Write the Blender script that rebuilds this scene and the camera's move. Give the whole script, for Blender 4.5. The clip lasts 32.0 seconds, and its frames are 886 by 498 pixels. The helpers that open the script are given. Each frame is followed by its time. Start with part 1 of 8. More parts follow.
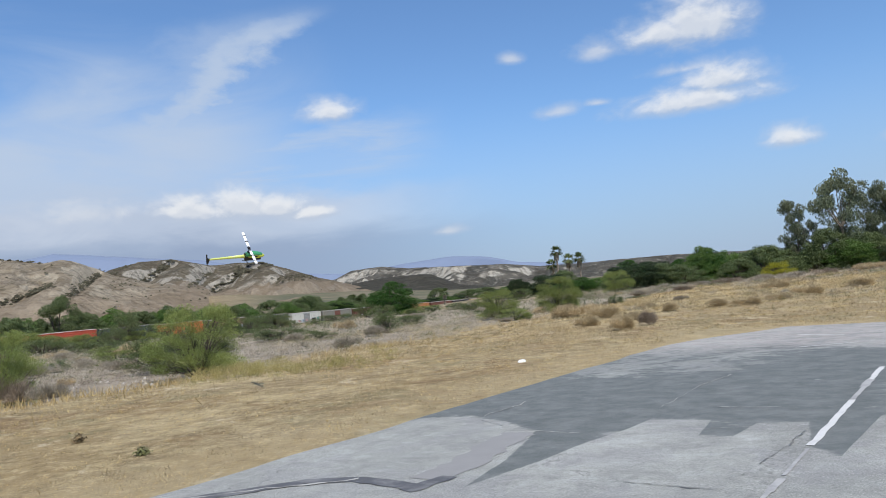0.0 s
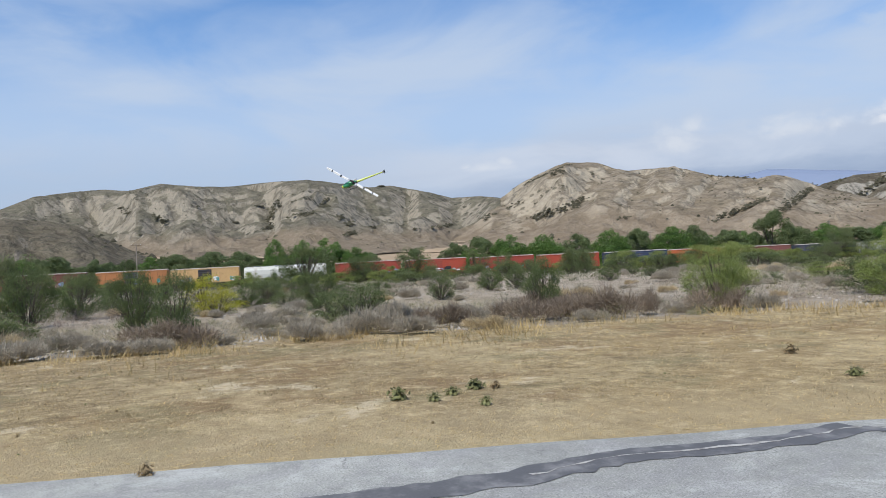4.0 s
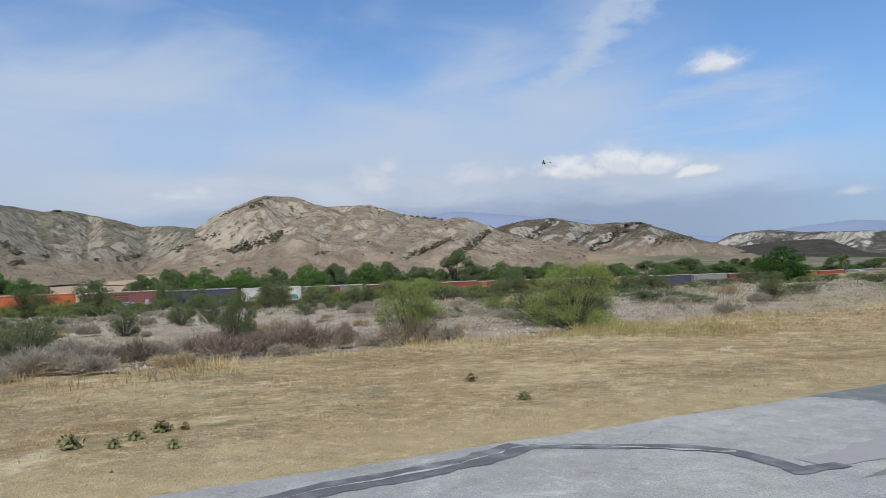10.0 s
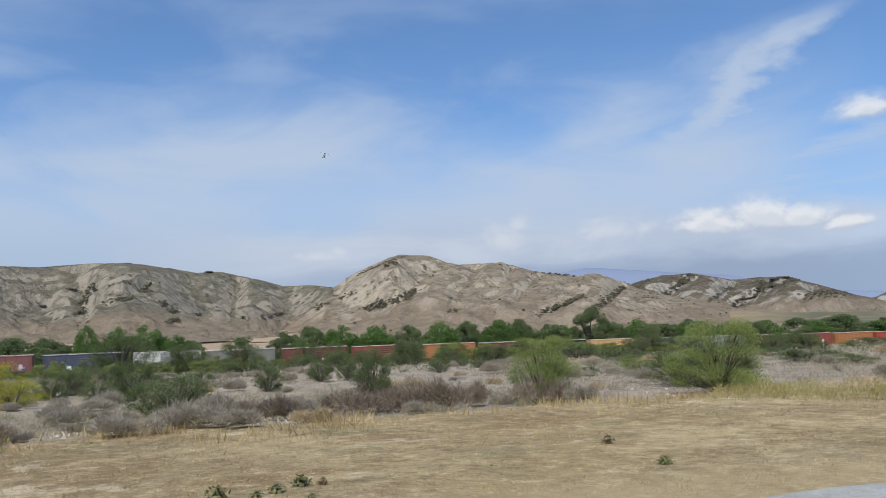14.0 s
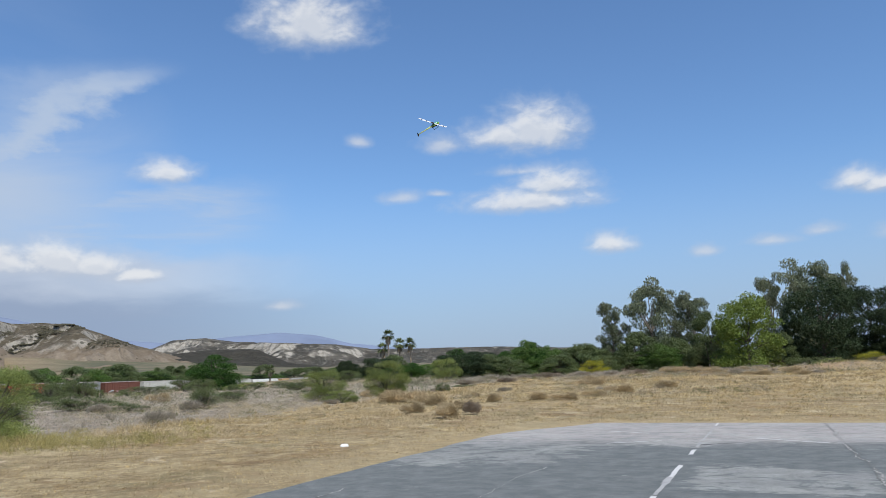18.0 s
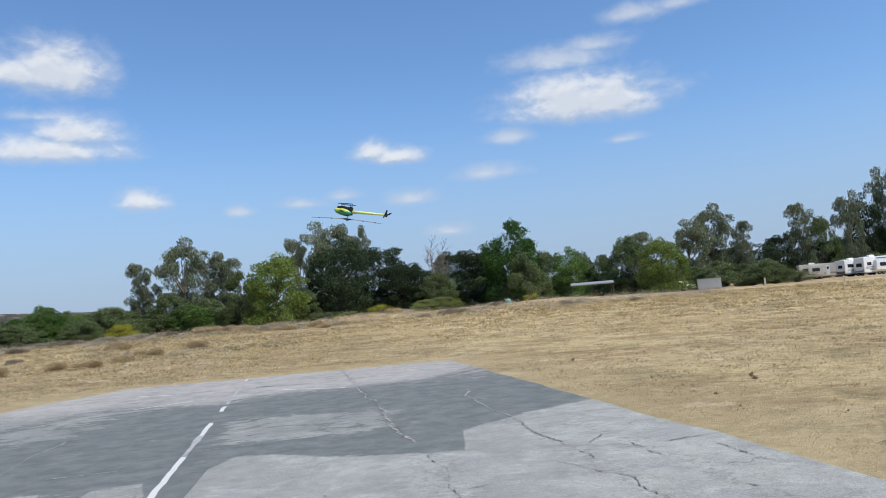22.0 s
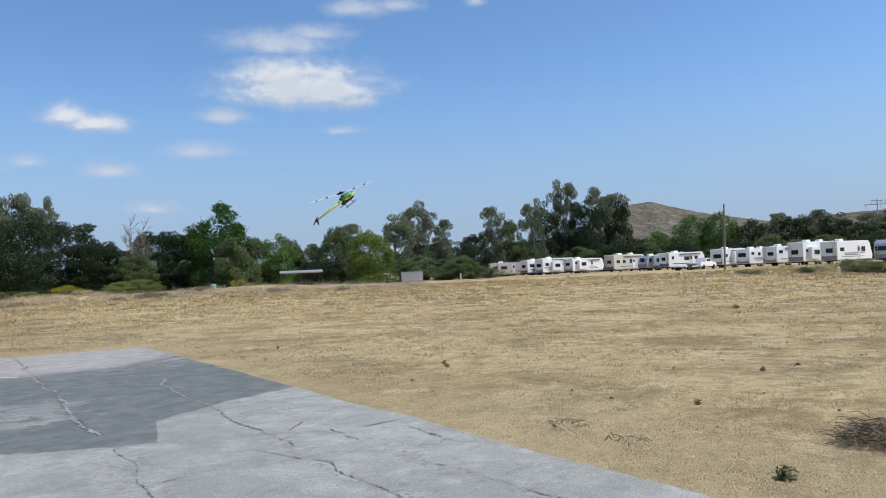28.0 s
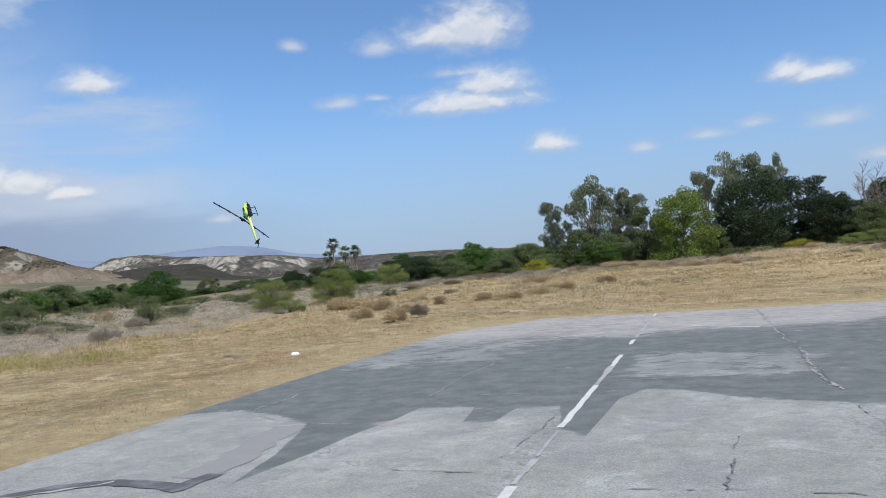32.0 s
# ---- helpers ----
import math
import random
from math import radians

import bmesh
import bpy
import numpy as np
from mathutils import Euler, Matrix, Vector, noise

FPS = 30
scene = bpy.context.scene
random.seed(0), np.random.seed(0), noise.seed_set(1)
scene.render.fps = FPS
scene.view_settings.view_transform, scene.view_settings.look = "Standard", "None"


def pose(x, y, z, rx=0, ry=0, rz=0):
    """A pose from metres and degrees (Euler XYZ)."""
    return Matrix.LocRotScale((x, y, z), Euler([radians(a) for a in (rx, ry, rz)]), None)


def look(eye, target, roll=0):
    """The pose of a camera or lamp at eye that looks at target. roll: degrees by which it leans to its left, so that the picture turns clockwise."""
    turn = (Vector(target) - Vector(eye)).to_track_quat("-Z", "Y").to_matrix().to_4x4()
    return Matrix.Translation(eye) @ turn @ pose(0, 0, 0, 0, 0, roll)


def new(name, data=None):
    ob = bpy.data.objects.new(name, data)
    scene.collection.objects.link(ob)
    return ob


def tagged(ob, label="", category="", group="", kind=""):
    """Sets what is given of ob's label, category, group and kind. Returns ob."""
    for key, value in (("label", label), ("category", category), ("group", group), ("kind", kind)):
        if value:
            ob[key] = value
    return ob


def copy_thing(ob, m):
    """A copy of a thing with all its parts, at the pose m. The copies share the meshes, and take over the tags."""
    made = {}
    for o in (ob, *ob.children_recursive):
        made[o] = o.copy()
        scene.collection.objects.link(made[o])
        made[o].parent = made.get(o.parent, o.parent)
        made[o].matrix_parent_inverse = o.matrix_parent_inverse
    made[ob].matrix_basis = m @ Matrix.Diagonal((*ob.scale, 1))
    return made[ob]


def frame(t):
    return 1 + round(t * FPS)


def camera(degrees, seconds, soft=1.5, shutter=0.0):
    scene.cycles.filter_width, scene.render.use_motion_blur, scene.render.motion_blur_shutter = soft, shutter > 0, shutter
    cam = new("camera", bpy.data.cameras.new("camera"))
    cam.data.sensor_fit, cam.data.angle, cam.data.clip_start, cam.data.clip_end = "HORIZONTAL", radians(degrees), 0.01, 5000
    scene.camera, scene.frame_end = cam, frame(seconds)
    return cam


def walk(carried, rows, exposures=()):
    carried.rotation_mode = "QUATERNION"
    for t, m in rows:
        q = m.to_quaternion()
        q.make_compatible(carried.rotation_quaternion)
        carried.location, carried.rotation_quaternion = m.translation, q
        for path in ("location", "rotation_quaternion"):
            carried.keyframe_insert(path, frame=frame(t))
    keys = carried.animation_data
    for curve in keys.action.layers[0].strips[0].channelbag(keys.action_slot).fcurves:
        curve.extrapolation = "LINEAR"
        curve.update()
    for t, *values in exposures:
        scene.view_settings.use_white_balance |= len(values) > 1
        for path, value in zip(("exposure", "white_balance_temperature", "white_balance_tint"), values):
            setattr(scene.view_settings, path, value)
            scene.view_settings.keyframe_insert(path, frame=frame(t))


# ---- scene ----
cam = camera(59.08, 32.0, soft=0.9)
PATH = [
    (0.0, pose(0, 0, 1.6, 93.82, 5.40, 1.44)),
    (0.5, pose(0, 0, 1.6, 93.48, 4.97, 8.93)),
    (1.0, pose(0, 0, 1.6, 93.39, 3.70, 21.39)),
    (1.5, pose(0, 0, 1.6, 93.10, 4.02, 29.97)),
    (2.0, pose(0, 0, 1.6, 91.77, 2.73, 39.69)),
    (2.5, pose(0, 0, 1.6, 91.80, 2.97, 46.81)),
    (4.5, pose(0, 0, 1.6, 91.26, 2.78, 50.50)),
    (5.0, pose(0, 0, 1.6, 91.23, 2.76, 48.01)),
    (5.5, pose(0, 0, 1.6, 92.74, 2.82, 45.85)),
    (6.0, pose(0, 0, 1.6, 94.98, 3.53, 44.94)),
    (6.5, pose(0, 0, 1.6, 97.34, 3.71, 43.89)),
    (7.0, pose(0, 0, 1.6, 97.68, 3.59, 43.53)),
    (7.5, pose(0, 0, 1.6, 97.87, 3.67, 43.62)),
    (8.0, pose(0, 0, 1.6, 97.40, 3.67, 43.24)),
    (8.5, pose(0, 0, 1.6, 95.86, 3.85, 41.87)),
    (9.0, pose(0, 0, 1.6, 94.37, 3.76, 37.43)),
    (9.5, pose(0, 0, 1.6, 93.10, 2.81, 31.26)),
    (10.0, pose(0, 0, 1.6, 92.77, 2.42, 28.54)),
    (10.5, pose(0, 0, 1.6, 93.38, 2.75, 25.89)),
    (11.0, pose(0, 0, 1.6, 94.33, 3.11, 25.66)),
    (11.5, pose(0, 0, 1.6, 96.55, 3.81, 26.35)),
    (12.0, pose(0, 0, 1.6, 98.58, 4.08, 31.85)),
    (12.5, pose(0, 0, 1.6, 99.19, 2.92, 42.48)),
    (13.0, pose(0, 0, 1.6, 97.85, 3.15, 43.91)),
    (13.5, pose(0, 0, 1.6, 97.34, 2.88, 41.89)),
    (15.5, pose(0, 0, 1.6, 96.85, 1.67, 20.56)),
    (16.0, pose(0, 0, 1.6, 95.69, 2.32, 12.80)),
    (16.5, pose(0, 0, 1.6, 96.28, 2.46, 5.50)),
    (17.0, pose(0, 0, 1.6, 97.14, 2.14, 0.08)),
    (17.5, pose(0, 0, 1.6, 97.99, 2.25, -5.37)),
    (18.0, pose(0, 0, 1.6, 98.99, 1.95, -11.01)),
    (18.5, pose(0, 0, 1.6, 98.61, 1.65, -17.42)),
    (19.0, pose(0, 0, 1.6, 97.33, 2.67, -24.81)),
    (19.5, pose(0, 0, 1.6, 96.58, 4.34, -29.69)),
    (20.0, pose(0, 0, 1.6, 95.19, 6.15, -34.98)),
    (20.5, pose(0, 0, 1.6, 97.26, 6.13, -38.41)),
    (21.0, pose(0, 0, 1.6, 97.14, 5.72, -40.27)),
    (21.5, pose(0, 0, 1.6, 95.92, 5.13, -41.51)),
    (22.0, pose(0, 0, 1.6, 94.10, 4.78, -44.15)),
    (22.5, pose(0, 0, 1.6, 92.85, 3.90, -48.87)),
    (23.0, pose(0, 0, 1.6, 93.17, 3.40, -52.26)),
    (23.5, pose(0, 0, 1.6, 91.59, 3.26, -55.92)),
    (24.0, pose(0, 0, 1.6, 90.87, 3.19, -58.72)),
    (24.5, pose(0, 0, 1.6, 91.22, 3.25, -60.85)),
    (25.0, pose(0, 0, 1.6, 92.52, 3.45, -62.86)),
    (25.5, pose(0, 0, 1.6, 92.67, 3.22, -64.30)),
    (26.0, pose(0, 0, 1.6, 92.61, 2.66, -65.74)),
    (26.5, pose(0, 0, 1.6, 91.89, 2.35, -66.52)),
    (28.5, pose(0, 0, 1.6, 91.73, 3.01, -63.77)),
    (29.0, pose(0, 0, 1.6, 90.04, 2.88, -57.72)),
    (29.5, pose(0, 0, 1.6, 89.82, 4.03, -50.73)),
    (30.0, pose(0, 0, 1.6, 90.15, 4.73, -42.78)),
    (30.5, pose(0, 0, 1.6, 89.94, 4.58, -36.04)),
    (31.0, pose(0, 0, 1.6, 89.43, 4.26, -28.13)),
    (31.5, pose(0, 0, 1.6, 90.88, 4.47, -20.47)),
    (32.0, pose(0, 0, 1.6, 91.81, 4.62, -14.94)),
]
EXPOSURES = [(0, 0), (2, 0.03), (5, 0.07), (7, 0.03), (9, 0.02), (10, -0.07), (11, -0.06), (12, -0.06), (13, -0.03), (16, -0.06), (18, -0.06), (19, -0.09), (20, 0), (22, 0.02), (24, -0.02), (26, 0), (29, -0.06), (30, 0.01), (32, -0.03)]
# the clip's camera darkens and brightens a little on the way
walk(cam, PATH, EXPOSURES)

# ---- world and sun ----
SUN_AZ, SUN_EL = -163.0, 56.0     # degrees left of +y, above the horizon


def heading(az, el=0.0):
    a, e = radians(az), radians(el)
    return Vector((-math.sin(a) * math.cos(e), math.cos(a) * math.cos(e), math.sin(e)))


def polar(az, d, z=0.0):
    v = heading(az)
    return Vector((v.x * d, v.y * d, z))


sun = new("sun", bpy.data.lights.new("sun", "SUN"))
sun.data.energy, sun.data.angle, sun.data.color = 4.4, radians(0.6), (1.0, 0.95, 0.87)
sun.matrix_world = look(heading(SUN_AZ, SUN_EL) * 50, (0, 0, 0))


class Net:
    """Short words for building a node tree."""

    def __init__(self, tree):
        self.t = tree
        tree.nodes.clear()

    def n(self, kind, ins=None, **props):
        node = self.t.nodes.new(kind)
        for k, v in props.items():
            if k == "operation": node.operation = v
            elif k == "blend": node.blend_type = v
            elif k == "dims": node.noise_dimensions = v
            elif k == "data": node.data_type = v
            elif k == "clamp": node.use_clamp = v
            elif k == "feature": node.feature = v
            elif k == "vtype": node.vector_type = v
        for k, v in (ins or {}).items():
            if isinstance(v, bpy.types.NodeSocket): self.t.links.new(v, node.inputs[k])
            else: node.inputs[k].default_value = v
        return node

    def m(self, op, a, b=0.0, c=0.0, clamp=False):
        return self.n("ShaderNodeMath", {0: a, 1: b, 2: c}, operation=op, clamp=clamp).outputs[0]

    def noise(self, vec, scale, detail=4.0, rough=0.55, dist=0.0, out=0):
        return self.n("ShaderNodeTexNoise", {"Vector": vec, "Scale": scale, "Detail": detail, "Roughness": rough, "Distortion": dist}).outputs[out]

    def ramp(self, fac, lo, hi):
        node = self.n("ShaderNodeMapRange", {"Value": fac, "From Min": lo, "From Max": hi})
        node.interpolation_type = "SMOOTHSTEP"
        return node.outputs[0]

    def mix(self, fac, a, b, blend="MIX"):
        node = self.t.nodes.new("ShaderNodeMix")
        node.data_type, node.blend_type = "RGBA", blend
        for i, v in ((0, fac), (6, a), (7, b)):
            if isinstance(v, bpy.types.NodeSocket): self.t.links.new(v, node.inputs[i])
            elif i == 0: node.inputs[0].default_value = v
            else: node.inputs[i].default_value = (*v[:3], 1)
        return node.outputs[2]


world = bpy.data.worlds.new("sky")
scene.world = world
world.use_nodes = True
k = Net(world.node_tree)
sky = k.n("ShaderNodeTexSky")
sky.sky_type, sky.sun_disc = "NISHITA", False
sky.sun_elevation, sky.sun_rotation = radians(SUN_EL), radians(-SUN_AZ)
sky.air_density, sky.dust_density, sky.ozone_density = 1.0, 0.4, 2.5
way = k.n("ShaderNodeTexCoord").outputs["Generated"]
sep = k.n("ShaderNodeSeparateXYZ", {0: way}).outputs
az = k.m("MULTIPLY", k.m("ARCTAN2", k.m("MULTIPLY", sep[0], -1), sep[1]), 57.2958)
el = k.m("MULTIPLY", k.m("ARCSINE", sep[2]), 57.2958)
flat = k.n("ShaderNodeCombineXYZ", {0: az, 1: el}).outputs[0]


def stretched(sx, sy, turn=0.0, add=(0, 0, 0), vec=flat):
    v = k.n("ShaderNodeVectorMath", {0: vec, 1: add}, operation="ADD").outputs[0]
    return k.n("ShaderNodeMapping", {"Vector": v, "Rotation": (0, 0, radians(turn)), "Scale": (sx, sy, 1)}).outputs[0]


# fair-weather clouds: azimuth, elevation, half width, half height in degrees, density
CLOUDS = [(8.5, 14.5, 1.9, 0.85, 0.95), (-18.6, 17.7, 3.4, 1.9, 0.85), (-16.0, 17.3, 3.0, 1.2, 0.8), (-11.6, 16.7, 2.0, 0.8, 0.6), (-18.0, 12.4, 4.6, 0.95, 0.95), (-19.6, 13.6, 2.8, 1.2, 0.85), (-17.6, 14.5, 3.2, 0.5, 0.4),
          (-8.3, 12.9, 1.8, 0.55, 0.6), (-11.2, 13.1, 1.2, 0.3, 0.35), (-23.6, 8.9, 1.6, 0.85, 0.8), (-29.9, 7.9, 1.2, 0.55, 0.5), (-5.2, 17.0, 1.1, 0.55, 0.5), (-1.6, 25.4, 4.2, 1.9, 0.95), (0.4, 5.2, 1.4, 0.45, 0.45),
          (-39.8, 11.7, 1.6, 0.8, 0.8), (-41.6, 11.2, 2.2, 0.7, 0.8), (-55.6, 14.1, 5.4, 1.6, 1.0), (-57.4, 13.7, 4.0, 1.4, 0.95), (-54.0, 14.8, 3.4, 1.2, 0.9), (-54.2, 17.0, 4.2, 0.95, 0.75), (-57.0, 17.6, 2.6, 0.7, 0.6),
          (-50.2, 11.9, 2.1, 0.65, 0.65), (-48.2, 9.5, 2.7, 0.65, 0.65), (-42.4, 8.1, 1.9, 0.65, 0.65), (-60.0, 19.3, 2.8, 0.8, 0.5), (-63.0, 19.4, 2.2, 0.6, 0.4), (-58.5, 10.8, 1.9, 0.4, 0.25), (-37.6, 8.6, 1.6, 0.5, 0.35),
          (-34.4, 8.2, 1.9, 0.45, 0.4), (-45.0, 5.5, 2.1, 0.55, 0.35), (-68.6, 19.4, 1.0, 0.45, 0.4)]
CLOUDS += [(19.0, 8.2, 2.4, 0.9, 1.15), (15.5, 8.4, 2.0, 1.2, 1.2), (12.8, 8.0, 2.4, 0.9, 1.15), (10.4, 7.4, 1.8, 0.6, 1.0), (33.4, 8.3, 2.4, 1.5, 0.7), (32.2, 9.1, 1.6, 0.9, 0.7), (26.0, 8.4, 4.6, 1.3, 0.65), (47.0, 7.2, 3.0, 0.7, 0.6), (45.6, 7.6, 1.0, 0.7, 0.6), (48.4, 7.3, 1.2, 0.55, 0.45)]


def bent(x, pairs):
    """A line through pairs of places and values."""
    out = pairs[0][1]
    for (x0, y0), (x1, y1) in zip(pairs, pairs[1:]): out = k.m("ADD", out, k.m("MULTIPLY", k.m("MULTIPLY", k.m("SUBTRACT", x, x0), 1 / (x1 - x0), clamp=True), y1 - y0))
    return out


def billow(vec, amount, fine=1.0):
    return k.m("MULTIPLY", k.m("SUBTRACT", k.noise(vec, fine, 6, 0.56, 0.3), 0.5), amount)


def cumulus(rows, add, soft):
    """How dense the clouds stand there: ovals, flatter below, torn by billows."""
    vec = k.n("ShaderNodeVectorMath", {0: flat, 1: add}, operation="ADD").outputs[0]
    best = -1.0
    for a, e, w, h, dense in rows:
        sx, sy = 0.74 / w, 0.62 / h
        d = k.n("ShaderNodeVectorMath", {0: vec, 1: (sx, sy, 0), 2: (-a * sx, -(e - 0.3 * h) * sy, 0)}, operation="MULTIPLY_ADD").outputs[0]
        flip = k.n("ShaderNodeVectorMath", {0: d, 1: (-1, -1.7, 0)}, operation="MULTIPLY").outputs[0]
        v = k.n("ShaderNodeVectorMath", {0: k.n("ShaderNodeVectorMath", {0: d, 1: flip}, operation="MAXIMUM").outputs[0]}, operation="LENGTH").outputs["Value"]
        best = k.m("MAXIMUM", best, k.m("SUBTRACT", 1.0 - 0.4 * (1 - dense), v))
    grain = k.m("ADD", k.m("MULTIPLY", k.m("SUBTRACT", k.noise(stretched(0.45, 0.75, 8, add), 1.0, 3, 0.5, 0.4), 0.5), 0.95), k.m("MULTIPLY", k.m("SUBTRACT", k.noise(stretched(1.5, 2.2, 0, add), 1.0, 4, 0.55, 0.2), 0.5), 0.3))
    return k.ramp(k.m("ADD", best, grain), -0.2, soft)


bright, faint = [c for c in CLOUDS if c[4] >= 0.8], [c for c in CLOUDS if c[4] < 0.8]
thick, under = cumulus(bright, (0, 0, 0), 0.8), cumulus(bright, (0.1, 0.45, 0), 0.8)
puff = k.m("MAXIMUM", thick, k.m("MULTIPLY", cumulus(faint, (0, 0, 0), 0.85), 0.78))
shade = k.ramp(k.m("SUBTRACT", under, thick), -0.3, 0.35)
# wide white haze to the west, thinning upward, drawn out in wisps
wisp = k.noise(stretched(0.055, 0.2, -12), 1.0, 6, 0.5, 0.5)
fibre = k.noise(stretched(0.10, 0.7, -5), 1.0, 6, 0.6, 0.5)
fog = k.noise(stretched(0.07, 0.16, 20), 1.0, 6, 0.55, 0.7)
west = k.m("MULTIPLY", k.ramp(az, 6.0, 20.0), k.ramp(k.m("ADD", el, k.m("MULTIPLY", k.m("SUBTRACT", fog, 0.5), 16.0)), 21.0, 11.5))
west = k.m("MULTIPLY", west, k.m("ADD", 0.6, k.m("MULTIPLY", k.ramp(wisp, 0.36, 0.62), 0.32)))
thin = k.m("MULTIPLY", k.m("MULTIPLY", k.ramp(wisp, 0.4, 0.7), k.ramp(az, 8.0, 36.0)), k.m("MULTIPLY", k.ramp(el, 34.0, 17.0), 0.42))
# one long band rising over the range, sharper on its east side
core = bent(el, [(10.5, 27.0), (12.4, 23.5), (13.7, 19.6), (15.3, 16.8), (17.0, 14.9), (19.1, 13.4), (20.1, 11.8), (20.8, 9.6), (21.4, 7.0), (23.0, 1.0)])
across_band = k.m("ADD", k.m("SUBTRACT", az, core), k.m("ADD", billow(stretched(0.2, 0.26, 35), 6.0), billow(stretched(0.5, 1.1, 25), 5.0)))
band = k.m("MULTIPLY", k.ramp(across_band, -2.8, 0.9), k.ramp(across_band, 6.0, 1.2))
halo = k.m("MULTIPLY", k.m("MULTIPLY", k.ramp(across_band, -2.4, 0.6), k.ramp(across_band, 11.0, 1.0)), 0.5)
band = k.m("MULTIPLY", k.m("MAXIMUM", k.m("MULTIPLY", band, k.m("ADD", 0.56, k.m("MULTIPLY", k.ramp(wisp, 0.38, 0.6), 0.3))), halo), k.m("MULTIPLY", k.m("MULTIPLY", k.ramp(el, 9.5, 13.0), k.ramp(el, 22.4, 19.6)), k.ramp(az, 6.5, 11.0)))
# thin streaks that trail east from the band's foot
slant = k.m("ADD", el, k.m("MULTIPLY", k.m("SUBTRACT", az, 8.0), 0.1))
feather = k.m("MULTIPLY", k.m("MULTIPLY", k.ramp(az, -1.0, 6.0), k.ramp(az, 26.0, 15.0)), k.m("MULTIPLY", k.ramp(slant, 8.6, 10.6), k.ramp(k.m("ADD", slant, billow(stretched(0.2, 0.5), 3.0)), 14.2, 12.4)))
feather = k.m("MULTIPLY", feather, k.m("ADD", 0.25, k.m("MULTIPLY", k.ramp(fibre, 0.34, 0.66), 0.45)))
high = k.m("MAXIMUM", k.m("MAXIMUM", west, thin), k.m("MAXIMUM", band, feather))
# flat grey cloud over the range and the blue-grey air below it
deck_edge = k.m("ADD", el, billow(stretched(0.13, 0.5), 3.0))
deck = k.m("MULTIPLY", k.ramp(az, -6.0, 13.0), k.m("MULTIPLY", k.m("MULTIPLY", k.ramp(deck_edge, 9.6, 7.6), k.ramp(az, 66.0, 42.0)), 0.75))
deck = k.m("MULTIPLY", deck, k.ramp(deck_edge, 4.0, 6.4))
air = k.m("MULTIPLY", k.m("MULTIPLY", k.ramp(az, -10.0, 14.0), k.ramp(az, 60.0, 38.0)), k.m("MULTIPLY", k.ramp(deck_edge, 6.8, 4.8), 0.9))
base = k.mix(1.0, sky.outputs[0], (0.105, 0.13, 0.155), "MULTIPLY")
base = k.mix(k.m("MULTIPLY", k.ramp(el, 15.0, 0.0), 0.85), base, (0.335, 0.43, 0.622))
lit = k.mix(k.ramp(puff, 0.25, 0.95), (0.55, 0.63, 0.77), (0.82, 0.84, 0.87))
lit = k.mix(k.m("MULTIPLY", shade, 0.9), lit, (0.49, 0.56, 0.68))
col = k.mix(high, base, k.mix(k.ramp(el, 11.0, 5.0), (0.5, 0.6, 0.76), (0.43, 0.52, 0.67)))
col = k.mix(deck, col, k.mix(k.ramp(fog, 0.4, 0.6), (0.5, 0.565, 0.69), (0.6, 0.65, 0.75)))
col = k.mix(k.m("MULTIPLY", air, 0.9), col, (0.29, 0.37, 0.53))
col = k.mix(k.m("MULTIPLY", puff, 0.88), col, lit)
back = k.n("ShaderNodeBackground", {"Color": col, "Strength": 1.0})
k.n("ShaderNodeOutputWorld", {"Surface": back.outputs[0]})


# ---- materials ----
def surface(name, base, rough=0.8, metal=0.0, vary=0.12, scale=3.0, bump=0.0, bump_scale=40.0, second=None, amount=(0.45, 0.65), island=0.0, per_object=0.0, spec=0.3, through_light=0.0):
    """A procedural surface: base colour, a second colour in blotches, fine grain, relief."""
    mat = bpy.data.materials.new(name)
    mat.use_nodes = True
    q = Net(mat.node_tree)
    pos = q.n("ShaderNodeTexCoord").outputs["Object"]
    big, fine = q.noise(pos, scale, 5, 0.6), q.noise(pos, scale * 14, 3, 0.6)
    colour = base
    if second: colour = q.mix(q.ramp(big, *amount), base, second)
    tone = q.m("ADD", 1.0 - vary, q.m("MULTIPLY", q.m("ADD", big, fine), vary))
    if island: tone = q.m("MULTIPLY", tone, q.m("ADD", 1 - island, q.m("MULTIPLY", q.n("ShaderNodeNewGeometry").outputs["Random Per Island"], 2 * island)))
    if per_object: tone = q.m("MULTIPLY", tone, q.m("ADD", 1 - per_object, q.m("MULTIPLY", q.n("ShaderNodeObjectInfo").outputs["Random"], 2 * per_object)))
    grey = q.n("ShaderNodeCombineColor", {0: tone, 1: tone, 2: tone}).outputs[0]
    colour = q.mix(1.0, colour, grey, "MULTIPLY")
    b = q.n("ShaderNodeBsdfPrincipled", {"Base Color": colour, "Roughness": rough, "Metallic": metal, "Specular IOR Level": spec})
    if bump:
        relief = q.n("ShaderNodeBump", {"Strength": bump, "Distance": 0.02, "Height": q.noise(pos, bump_scale, 4, 0.6)})
        q.t.links.new(relief.outputs[0], b.inputs["Normal"])
    shader = b.outputs[0]
    if through_light:
        tr = q.n("ShaderNodeBsdfTranslucent", {"Color": colour})
        shader = q.n("ShaderNodeMixShader", {0: through_light, 1: shader, 2: tr.outputs[0]}).outputs[0]
    q.n("ShaderNodeOutputMaterial", {"Surface": shader})
    return mat


def foliage(name, base, second):
    return surface(name, base, 0.6, 0, 0.3, 0.5, second=second, amount=(0.4, 0.62), island=0.28, per_object=0.12, spec=0.12, through_light=0.3)


